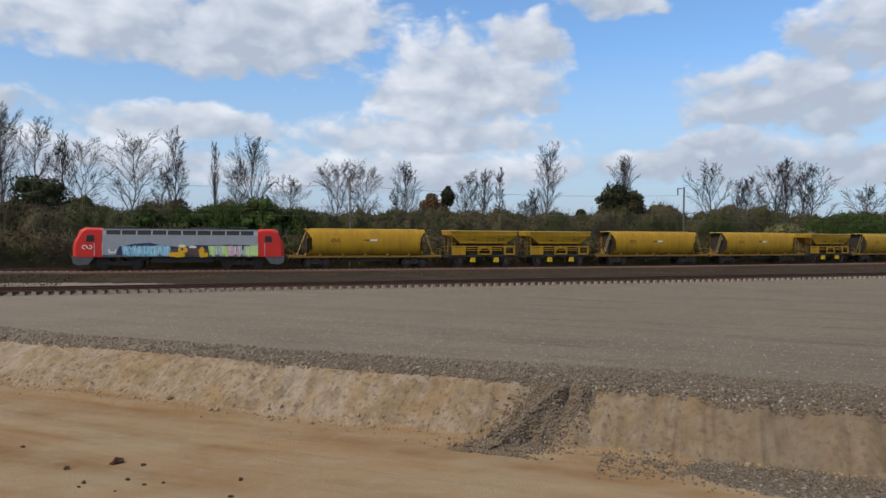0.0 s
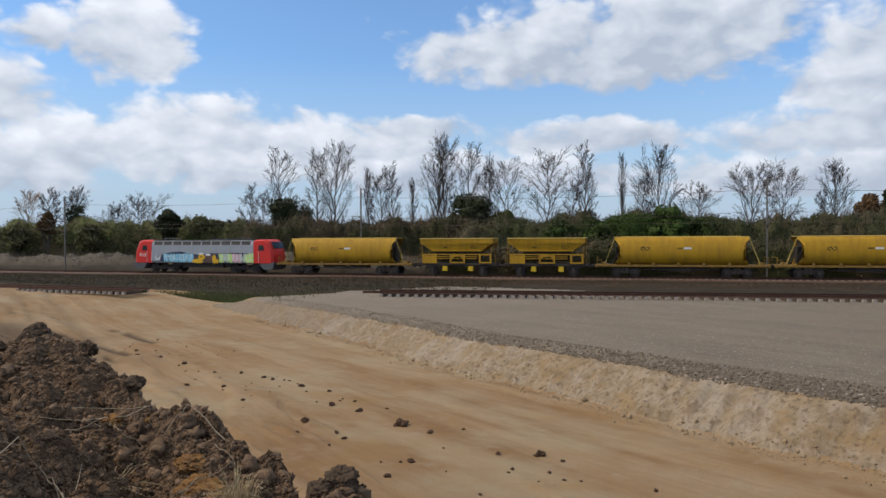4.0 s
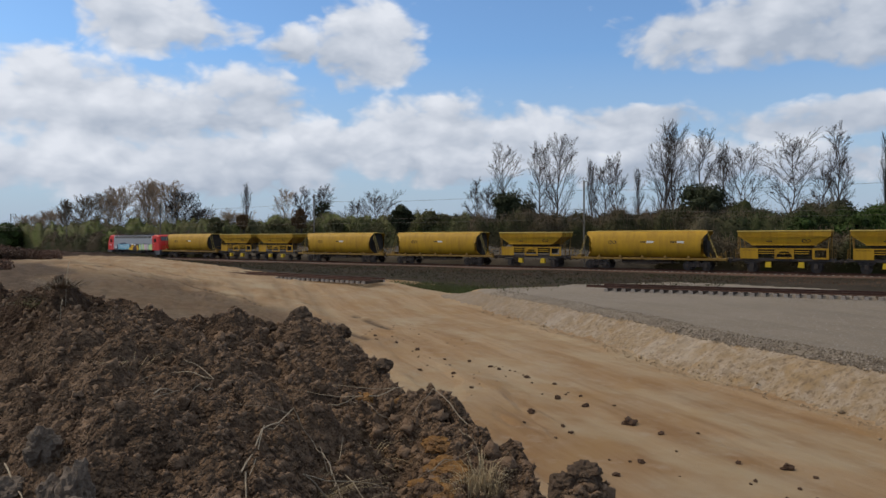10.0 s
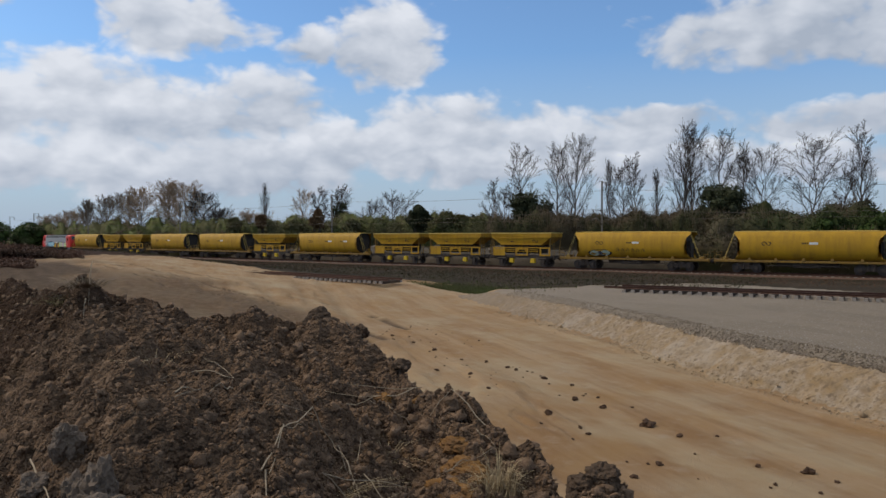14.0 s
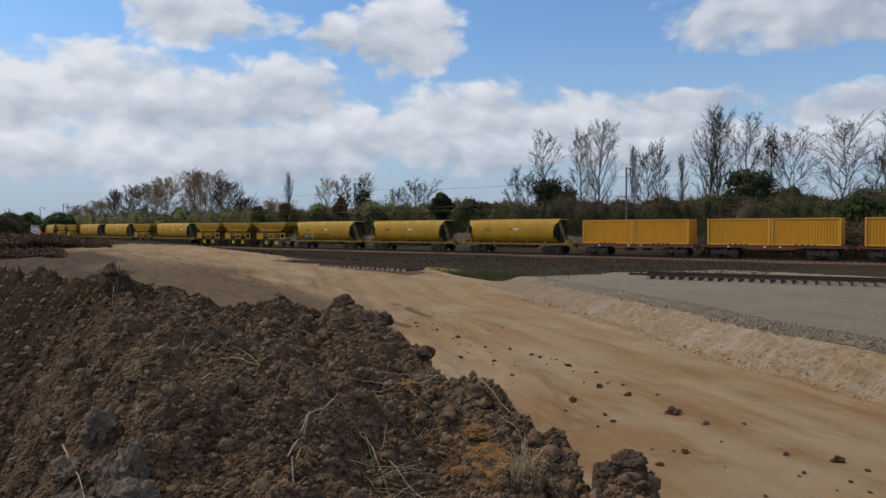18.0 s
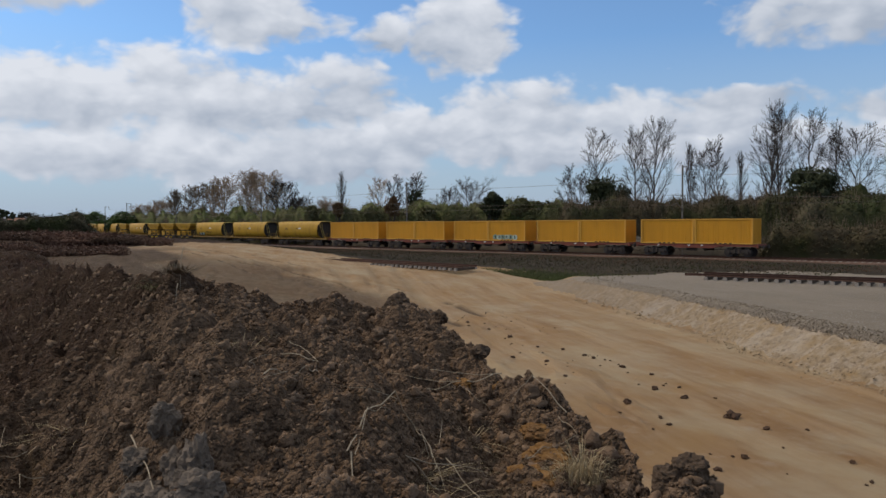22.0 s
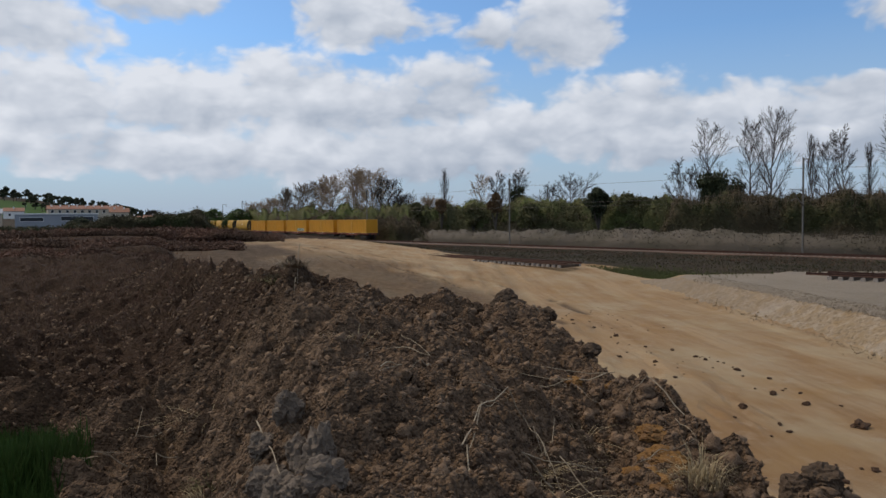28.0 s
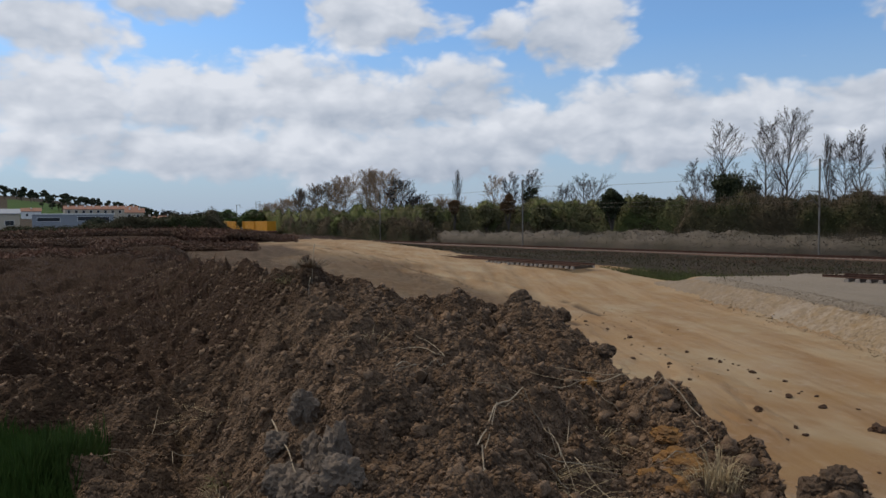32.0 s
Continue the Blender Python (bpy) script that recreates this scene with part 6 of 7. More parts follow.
EVER = "dark evergreen tree with a dense rounded crown"
for i, (az, el, hw, material, label, low, kind, name) in enumerate((
        (43.6, 3.95, 2.3, "ever", EVER, 2.0, "round", "evergreen_tree"), (29.4, 4.1, 2.6, "ever", EVER, 2.0, "round", "evergreen_tree"), 
        (-13.4, 4.3, 1.3, "ever", EVER, 1.0, "round", "evergreen_tree"), (-14.8, 3.6, 1.2, "scrub", "dull brown leafy tree among evergreens", 1.0, "round", "evergreen_tree"),
        (-10.9, 1.9, 0.45, "ever", EVER, 1.0, "round", "evergreen_tree"), (-0.3, 3.55, 0.6, "ever", EVER, 2.0, "round", "evergreen_tree"), (0.9, 3.2, 1.1, "russet", "russet-brown leafy tree behind the hedge", 1.0, "round", "leafy_tree"),
        (-16.9, 1.85, 0.5, "ever", "small dark conifer with a pointed top", 0.5, "cone", "conifer"), (-17.9, 1.6, 0.45, "ever", "small dark conifer with a pointed top", 0.5, "cone", "conifer"),
        (52.6, 2.5, 0.95, "ever", "dark rounded evergreen standing alone in the scrub", 0.0, "round", "evergreen_tree"), (50.4, 2.2, 1.0, "ever_pale", "small olive-green rounded tree", 3.0, "round", "evergreen_tree"),
        (49.2, 1.7, 0.8, "ever_pale", "small olive-green rounded tree", 3.0, "round", "evergreen_tree"), (48.3, 1.35, 0.25, "ever", "small dark conifer with a pointed top", 3, "cone", "conifer"),
        (60.6, 2.0, 0.6, "russet", "russet-brown leafy tree behind the hedge", 2.0, "round", "leafy_tree"), (62.4, 1.45, 0.8, "ever_pale", "small olive-green rounded tree", 2.0, "round", "evergreen_tree"), (58.0, 1.4, 0.9, "ever_pale", "small olive-green rounded tree", 2.0, "round", "evergreen_tree"),
        (64.9, 1.7, 0.5, "russet", "russet-brown leafy tree behind the hedge", 2.0, "round", "leafy_tree"), (67.0, 1.5, 0.7, "ever_pale", "small olive-green rounded tree", 2.0, "round", "evergreen_tree"),
        (13.9, 2.75, 2.0, "green", "large fresh-green bush standing above the hedge", 0.0, "round", "bush"), (22.5, 1.85, 1.6, "green", "fresh-green bush in the hedge", 0.0, "round", "bush"),
        (19.6, 1.7, 1.6, "green", "fresh-green bush in the hedge", 0.0, "round", "bush"), (80.5, 1.05, 1.5, "green", "broad fresh-green bush beside the line", 0.0, "round", "bush"),
        (73.7, 0.85, 1.35, "olive", "broad grey-olive shrub standing before the hedge", 0.0, "round", "bush"), (82.6, 0.95, 1.3, "green", "broad fresh-green bush beside the line", 0.0, "round", "bush"), (-25.6, 0.75, 2.2, "ever_pale", "low olive bush at the foot of the trees", 0.0, "round", "bush"),
        (-29.6, 1.7, 1.5, "green", "fresh-green bush in the hedge", 0.0, "round", "bush"))):
    leaf_tree(az, el, hw, material, label, back=(18 if "alone" in label else 14 if name == "bush" else 22), low=low, kind=kind, seed=i + 3, name=name)


# ---- the belt of scrub behind the line ----
_bs = np.arange(-170, 330, 1.0)
_bx, _by, _ = on_line(_bs)
_ba, _br = np.degrees(np.arctan2(-_bx, _by)), np.hypot(_bx, _by)


def ridge(name, label, az0, az1, tops, back, deep, material, seed, base=-0.7, dist=None, leaf=0.13, n=40000, twigs=0, twig="twig_brown", rag=1.0, swell=0.25):
    """A continuous thicket: a bulging uneven mass, leaves and dead stems all over it."""
    g = np.random.default_rng(seed)
    az = np.arange(az0, az1 + 0.01, 0.11)
    r0 = np.interp(az, _ba, _br) + back if dist is None else np.full_like(az, dist)
    arc = np.radians(az) * r0
    r0 = r0 + 3.0 * fbm(arc * 0.06, arc * 0 + seed, 3, seed)
    top_el = np.interp(az, tops[0], tops[1]) + rag * (0.42 * fbm(arc * 0.11, arc * 0 + 2.2, 2, seed + 1) + 0.38 * fbm(arc * 0.45, arc * 0 + 5.1, 3, seed + 2)) - 0.08
    # a thicket thins out at its two ends
    ends = step(az, az0, az0 + 1.2) * step(-az, -az1, -az1 + 1.2)
    x, y = -r0 * np.sin(np.radians(az)), r0 * np.cos(np.radians(az))
    zb = np.full_like(az, base) if dist is None else land(x, y)[0] - 0.25
    hh = np.maximum(0.5, (EYE + r0 * np.tan(np.radians(top_el)) - zb) * (0.3 + 0.7 * ends))
    q = np.linspace(0, 1, 17)
    A, Q = np.meshgrid(np.arange(len(az)), q, indexing="ij")
    ang = math.pi * Q
    bulge = 1 + 0.55 * fbm(arc[A] * 0.30, Q * 5 + seed, 3, seed + 3) + 0.30 * fbm(arc[A] * 1.1, Q * 14, 3, seed + 4)
    rr = r0[A] + deep * (1 - np.cos(ang)) * 0.5 - deep * swell * np.sin(ang) * bulge
    zz = zb[A] + hh[A] * np.sin(ang) ** 0.62 * (1 + 0.45 * (bulge - 1) * np.sin(ang)) / 1.0
    a = np.radians(az)[A]
    P = np.stack([-rr * np.sin(a), rr * np.cos(a), zz], -1)
    ob = tagged(new(name), label, "scrub", kind="stuff")
    part("thicket", grid_mesh("thicket", P.reshape(-1, 3), len(az), len(q)), material, ob)

    def spots(m, lo, hi):
        i, j = g.random(m) * (len(az) - 1.001), (lo + (hi - lo) * g.random(m)) * (len(q) - 1.001)
        i0, j0 = i.astype(int), j.astype(int)
        fi, fj = (i - i0)[:, None], (j - j0)[:, None]
        return P[i0, j0] * (1 - fi) * (1 - fj) + P[i0 + 1, j0] * fi * (1 - fj) + P[i0, j0 + 1] * (1 - fi) * fj + P[i0 + 1, j0 + 1] * fi * fj
    c = spots(n, 0.04, 0.72) + g.normal(size=(n, 3)) * (leaf * 1.9, leaf * 1.9, leaf * 1.7)
    u = g.normal(size=(n, 3))
    u /= np.linalg.norm(u, axis=1, keepdims=True)
    b = np.cross(u, g.normal(size=(n, 3)))
    b /= np.linalg.norm(b, axis=1, keepdims=True)
    s = leaf * (0.45 + g.random((n, 1)))
    v = np.stack([c - u * s, c + b * s * 0.5, c + u * s, c - b * s * 0.5], 1).reshape(-1, 3)
    part("leaves", soup("leaves", v, n, 4), material, ob)
    if twigs:
        f = spots(twigs, 0.2, 0.6)
        e = f + np.stack([g.normal(0, 0.3, twigs), g.normal(0, 0.3, twigs), g.uniform(0.3, 1.5, twigs)], 1)
        part("stems", tubes(np.concatenate([f, e, np.full((twigs, 1), 0.014), np.full((twigs, 1), 0.008)], 1), 3), twig, ob)
    return ob


TOPS = ((-36, -31, -29, -26, -20, -14, -11, -5, 1, 8, 14, 17, 23, 28, 31, 38, 42, 46, 50, 54, 58, 62, 67, 72, 77, 82, 90),
        (1.6, 1.6, 1.5, 1.3, 1.5, 1.6, 1.3, 1.4, 1.3, 1.3, 1.6, 1.4, 1.5, 1.25, 1.35, 1.2, 1.2, 1.35, 1.2, 1.15, 1.15, 1.3, 1.05, 0.9, 0.85, 0.8, 0.2))
ridge("bramble_belt", "dark thicket of brambles and leafless shrubs", -36, 31, TOPS, 17, 12, "scrub", 5, n=70000, twigs=2600)
ridge("bramble_belt", "brown thicket of leafless shrubs and dead brambles", 24, 48, TOPS, 18, 12, "scrub_brown", 6, n=45000, twigs=2600)
ridge("bramble_belt", "olive thicket of shrubs rising behind the reeds", 46, 82, TOPS, 27, 14, "olive", 7, n=80000, twigs=2000)
ridge("bramble_belt", "brown scrub at the back of the reed bed", 31, 68, ((31, 50, 68), (0.15, 0.0, -0.1)), 23, 7, "scrub_brown", 14, n=50000, twigs=1500)
ridge("bramble_belt", "low dark shrubs between the field and the houses", 82.3, 101, ((82, 84, 88, 91, 93, 101), (0.55, 0.55, 0.35, 0.1, -0.28, -0.35)), 8, 16, "scrub", 9, n=30000, dist=180, twigs=800, leaf=0.2)
RED = "reddish dead brambles on the waste ground before the line"
ridge("bramble_belt", RED, 77.5, 101, ((77, 79, 81, 83, 87, 92, 101), (-1.7, -1.3, -0.95, -0.75, -0.8, -1.0, -1.05)), 0, 30, "bramble_red", 15, n=50000, dist=84, leaf=0.11, twigs=0, rag=0.5)
ridge("bramble_belt", RED, 80.5, 101, ((80, 84, 101), (-2.2, -1.75, -1.6)), 0, 16, "bramble_red", 25, n=26000, dist=64, leaf=0.09, twigs=0, rag=0.5)
ridge("bramble_belt", RED, 85.5, 101, ((85, 89, 101), (-3.0, -2.75, -2.6)), 0, 12, "bramble_red", 26, n=20000, dist=46, leaf=0.07, twigs=0, rag=0.6)
ridge("green_hedge", "green hedge of leafy shrubs", 10, 24, ((10, 24), (1.25, 1.2)), 13, 8, "green", 8, n=30000)
ridge("green_hedge", "green hedge of leafy shrubs", -33, -26, ((-33, -26), (1.0, 0.9)), 12, 8, "green", 18, n=16000)
ridge("green_hedge", "green hedge of leafy shrubs", 52, 67, ((52, 60, 67), (0.75, 0.85, 0.8)), 24, 8, "green_dull", 12, n=40000)
ridge("green_hedge", "dull olive hedge of leafy shrubs behind the reeds", 36, 54, ((36, 45, 54), (0.75, 0.85, 0.7)), 22, 7, "green_dull", 28, n=40000, rag=1.2)
ridge("reed_bed", "dense pale grey-brown reed bed beyond the line", 32, 67.5, ((32, 50, 67), (-1.6, -1.15, -0.95)), 8, 13, "reed", 13, n=12000, leaf=0.10, twigs=0, rag=0.4, swell=0.04)
ridge("bramble_belt", "brown dead scrub beyond the line", 66, 79, ((66, 72, 79), (-0.2, -0.1, 0.0)), 9, 9, "scrub_brown", 16, n=26000, twigs=1600)
ridge("bramble_belt", "dark scrub close behind the line", -36, 33, ((-36, 0, 33), (-0.55, -0.6, -0.6)), 7, 8, "scrub_brown", 17, n=60000, twigs=2400)


# ---- reeds and weeds ----
def blade_faces(foot, mid, tip, side):
    """A bent blade as two narrow four-sided faces."""
    return np.stack([foot - side, foot + side, mid + side * 0.85, mid - side * 0.85, mid - side * 0.85, mid + side * 0.85, tip + side * 0.15, tip - side * 0.15], 1).reshape(-1, 3)


def blades(name, label, n, place, height_lo, height_hi, width, material, seed, lean=0.25):
    """Narrow upright blades; place(g, n) gives their feet."""
    g = np.random.default_rng(seed)
    x, y = place(g, n)
    n = len(x)
    z = land(x, y)[0]
    h = height_lo + (height_hi - height_lo) * g.random(n)
    a = g.random(n) * 2 * math.pi
    tip = np.stack([x + np.cos(a) * h * lean * g.random(n), y + np.sin(a) * h * lean * g.random(n), z + h], 1)
    foot = np.stack([x, y, z - 0.05], 1)
    b = g.random(n) * math.pi
    side = np.stack([np.cos(b), np.sin(b), np.zeros(n)], 1) * width * (0.5 + g.random((n, 1)))
    mid = (foot + tip) / 2 + np.array([0, 0, 1]) * h[:, None] * 0.08
    v = blade_faces(foot, mid, tip, side)
    return tagged(part(name, soup(name, v, 2 * n, 4), material), label, "reeds" if material == "reed" else "grass", kind="stuff")


def along(s0, s1, off0, off1):
    def place(g, n):
        x, y, _ = on_line(g.uniform(s0, s1, n), g.uniform(off0, off1, n))
        return x, y
    return place


def reed_place(g, n):
    x, y, _ = on_line(g.uniform(-10, 175, n), g.uniform(-23, -9, n))
    keep = fbm(x * 0.12, y * 0.12, 3, 91) > -0.12
    return x[keep], y[keep]


blades("reeds", "tall dry greyish reeds beyond the railway line", 52000, reed_place, 1.2, 2.9, 0.020, "reed", 1, 0.22)
blades("weeds", "dull weeds and grass along the trackside", 13000, along(-120, 190, 4.0, 13.0), 0.03, 0.15, 0.03, "bramble_red", 2, 1.2)
blades("dry_grass", "dry pale grass along the trackside", 2200, along(-120, 190, 3.8, 13.5), 0.06, 0.24, 0.018, "straw_dull", 3, 0.6)


def weed_patch(g, n):
    u = g.normal(46.5, 2.4, n)
    w = np.interp(u, (42, 44, 50, 55), (-1.5, -0.4, 1.8, 3.0)) - np.abs(g.normal(0, 2.4, n))
    return u * EDGE_D[0] + w * EDGE_N[0], EDGE_Y + u * EDGE_D[1] + w * EDGE_N[1]


blades("green_weeds", "dull green weeds at the end of the gravel platform", 7000, weed_patch, 0.05, 0.20, 0.03, "green_dull", 4, 0.9)
blades("weeds", "dark brambles and weeds between the sand and the line", 26000, along(34, 125, 4.0, 22.0), 0.02, 0.13, 0.035, "scrub_dark", 24, 1.8)

# ---- the village and the wooded hill far to the left ----
def house(name, label, az, r, width, depth, z0, z1, wall, roof, rise, windows, turn=0.0, chimneys=0, category="house"):
    """A building that faces the camera's side: walls, a gabled or flat roof, windows with frames."""
    h = thing(name, label, category, at=Matrix.Translation(away(az, r)) @ pose(0, 0, z0, 0, 0, az + turn))
    # local x runs along the front, -y faces the camera
    bm = bmesh.new()
    bevelled(bm, (0, 0, (z1 - z0) / 2), (width, depth, z1 - z0), 0.03)
    part("wall", bm, wall, h)
    bm = bmesh.new()
    if rise > 0:
        prism(bm, [(-depth / 2 - 0.4, z1 - z0), (0, z1 - z0 + rise), (depth / 2 + 0.4, z1 - z0), (depth / 2 + 0.4, z1 - z0 - 0.15), (-depth / 2 - 0.4, z1 - z0 - 0.15)], -width / 2 - 0.3, width / 2 + 0.3)
    else:
        box(bm, (0, 0, z1 - z0 + 0.12), (width + 0.5, depth + 0.5, 0.3))
    rf = part("roof", bm, roof, h)
    for k in range(chimneys):
        bm = bmesh.new()
        x = -width / 2 + width * (k + 0.5) / chimneys
        box(bm, (x, -depth * 0.15, z1 - z0 + rise * 0.75), (0.7, 0.6, 1.6))
        box(bm, (x, -depth * 0.15, z1 - z0 + rise * 0.75 + 0.85), (0.9, 0.8, 0.15))
        part("chimney", bm, "whitewash", rf)
    for x, z, sx, sz in windows:
        bm = bmesh.new()
        box(bm, (x, -depth / 2 - 0.01, z), (sx, 0.06, sz))
        win = part("window", bm, "window", h)
        bm = bmesh.new()
        for e in (-1, 1):
            box(bm, (x + e * sx / 2, -depth / 2 - 0.04, z), (0.08, 0.06, sz + 0.1))
            box(bm, (x, -depth / 2 - 0.04, z + e * sz / 2), (sx + 0.1, 0.06, 0.08))
        part("window_frame", bm, "whitewash", win)
    return h


house("warehouse", "long grey sheet-clad warehouse with dark openings under its roof edge", 93.0, 235, 20.5, 14, -0.5, 6.2, "sheet", "whitewash", 0.0,
      [(-6.2, 5.3, 5.6, 1.1), (3.2, 5.5, 4.6, 1.2), (7.6, 5.2, 3.0, 1.6), (-1.8, 2.2, 4.0, 1.6)], category="warehouse")
house("warehouse", "small grey building with a sloping sheet roof", 97.4, 240, 9, 10, -0.5, 6.6, "render", "sheet", 1.4, [(2.0, 4.4, 2.2, 1.4)], category="building")
house("terrace", "long cream terrace with an orange tiled roof and white chimneys", 91.2, 430, 36, 10, 3.0, 11.0, "render", "tile", 1.9, [(-16 + 3.5 * k, 6.6, 1.3, 1.5) for k in range(10)], 6, 9)
house("house", "cream house with an orange tiled roof", 89.0, 400, 9, 9, 2.0, 8.8, "render", "tile", 2.2, [(-2.5, 5.0, 1.3, 1.5), (1.5, 5.0, 1.3, 1.5)], 0, 2)
house("house", "small white house with an orange roof among shrubs", 88.0, 330, 4.5, 8, 0.0, 5.2, "whitewash", "tile", 1.2, [(0.5, 3.4, 1.0, 1.2)], 0, 1)
house("house", "white house with a reddish roof among shrubs", 86.7, 340, 8, 8, 0.0, 5.2, "whitewash", "tile", 1.5, [(-2.2, 3.4, 1.0, 1.2), (1.0, 3.4, 1.0, 1.2)], -10, 1)
house("house", "low house with an orange roof below the hill", 95.6, 470, 10, 8, 4.0, 10.5, "whitewash", "tile", 2.0, [(-2, 4.5, 1.2, 1.4), (2, 4.5, 1.2, 1.4)], 0, 1)


def pine_wood():
    g = random.Random(19)
    balls, limbs = [], []
    for k in range(330):
        az, r = g.uniform(87.5, 104), g.uniform(640, 840)
        if k > 240:
            az, r = g.uniform(86, 95), g.uniform(560, 640)
        p = away(az, r)
        z = height(p.x, p.y)
        h = g.uniform(4, 8.5) if k <= 240 else g.uniform(3, 6.5)
        w = h * g.uniform(0.28, 0.48)
        limbs.append((p.x, p.y, z - 0.5, p.x, p.y, z + h * 0.8, 0.25, 0.12))
        for j in range(3):
            balls.append((p.x + g.uniform(-1, 1) * w * 0.6, p.y + g.uniform(-1, 1) * w * 0.6, z + h * g.uniform(0.5, 0.95), w * 0.55, w * 0.55, w * 0.38))
    ob = tagged(new("pine_wood"), "dark pine wood along the top of a far hill", "trees", kind="stuff")
    part("trunks", tubes(limbs, 4), "bark", ob)
    part("thicket", core_blob(balls, 3, 0.8), "ever", ob)
    part("leaves", leaf_blob(balls, 30000, 0.7, 4), "ever", ob)


pine_wood()
tagged(leaf_tree(91.6, 0.55, 0.95, "ever", "dark rounded evergreen bush beside the warehouse", back=-130, low=0.0, seed=61, name="bush"))
# ---- loose earth, stones, stalks ----
def lump_shapes(n, sub, seed, rough=0.5, flat=0.75):
    """Some broken lumps: corners of an icosphere pushed in and out."""
    out = []
    for k in range(n):
        bm = bmesh.new()
        bmesh.ops.create_icosphere(bm, subdivisions=sub, radius=1.0)
        for v in bm.verts:
            q = v.co.copy()
            f = 1 + rough * noise.noise(q * 1.4 + Vector((k * 7.3, seed, 0))) + 0.5 * rough * noise.noise(q * 3.3 + Vector((0, k * 5.1, seed)))
            v.co = Vector((q.x * f, q.y * f * 0.9, q.z * f * flat))
        bm.verts.index_update()
        out.append((np.array([v.co[:] for v in bm.verts]), np.array([[v.index for v in f.verts] for f in bm.faces])))
        bm.free()
    return out


def scatter(name, shapes, xyz, size, seed, tilt=0.6):
    """One mesh of many lumps at the given places."""
    g = np.random.default_rng(seed)
    vs, fs, base = [], [], 0
    for p, s in zip(xyz, size):
        v, f = shapes[g.integers(len(shapes))]
        m = np.array(Euler((g.normal(0, tilt), g.normal(0, tilt), g.uniform(0, 6.28))).to_matrix())
        vs.append((v * s * g.uniform(0.75, 1.3, 3)) @ m.T + p)
        fs.append(f + base)
        base += len(v)
    vs, fs = np.concatenate(vs), np.concatenate(fs)
    me = bpy.data.meshes.new(name)
    me.vertices.add(len(vs))
    me.vertices.foreach_set("co", vs.astype(np.float32).ravel())
    me.loops.add(fs.size)
    me.loops.foreach_set("vertex_index", fs.ravel().astype(np.int32))
    me.polygons.add(len(fs))
    me.polygons.foreach_set("loop_start", (np.arange(len(fs)) * 3).astype(np.int32))
    me.update(calc_edges=True)
    return me


def polar(az, r):
    a = np.radians(az)
    return -r * np.sin(a) - 0.46, r * np.cos(a) - 0.16


g = np.random.default_rng(12)
SHAPES = lump_shapes(14, 2, 2)
SMALL = lump_shapes(14, 1, 5, 1.0, 0.8)
n = 12000
az = g.uniform(30, 100, n)
rc = np.interp(az, HEAP_AZ, HEAP_R)
r = 3.2 + (np.minimum(rc + 2.2, 26) - 3.2) * g.random(n) ** 0.9
x, y = polar(az, r)
z = land(x, y)[0]
size = np.clip(0.011 * np.exp(g.normal(0.2, 0.5, n)), 0.007, 0.035) * np.clip(r / 8, 0.8, 1.6)
tagged(part("earth_crumbs", scatter("earth_crumbs", SMALL, np.stack([x, y, z + size * 0.15], 1), size, 4), "clod"),
       "crumbly dark earth covering the dug heap", "earth", kind="stuff")
n = 3200
az = g.uniform(30, 100, n)
rc = np.interp(az, HEAP_AZ, HEAP_R)
r = 3.2 + (np.minimum(rc + 2.2, 26) - 3.2) * g.random(n) ** 0.9
x, y = polar(az, r)
z = land(x, y)[0]
size = np.clip(0.022 * np.exp(g.normal(0.15, 0.5, n)), 0.014, 0.065)
tagged(part("earth_clods", scatter("earth_clods", lump_shapes(14, 2, 2, 1.0, 0.8), np.stack([x, y, z - size * 0.1], 1), size, 4), "clod"),
       "crumbly dark clay clods covering the dug heap", "earth", kind="stuff")


def clod_thing(name, label, az, el_r, size, material, seed, group="", z_up=0.0, flat=0.75, at=None, turn=(0, 0, 0)):
    bm = bmesh.new()
    bmesh.ops.create_icosphere(bm, subdivisions=4, radius=1.0)
    for v in bm.verts:
        q = v.co.copy()
        f = 1 + 0.42 * noise.noise(q * 1.2 + Vector((seed, 0, 0))) + 0.22 * noise.noise(q * 3.1 + Vector((0, seed, 0))) + 0.14 * noise.noise(q * 7 + Vector((0, 0, seed))) + 0.07 * noise.noise(q * 15 + Vector((0, seed, seed))) - 0.25 * abs(noise.noise(q * 2.2 + Vector((seed, seed, 0))))
        v.co = Vector((q.x * f * size[0], q.y * f * size[1], q.z * f * size[2]))
    x, y = polar(az, el_r) if at is None else at
    z = height(x, y)
    ob = tagged(part(name, bm, material), label, "earth lump", group)
    ob.matrix_basis = pose(x, y, z + size[2] * 0.35 + z_up, *turn)
    return ob


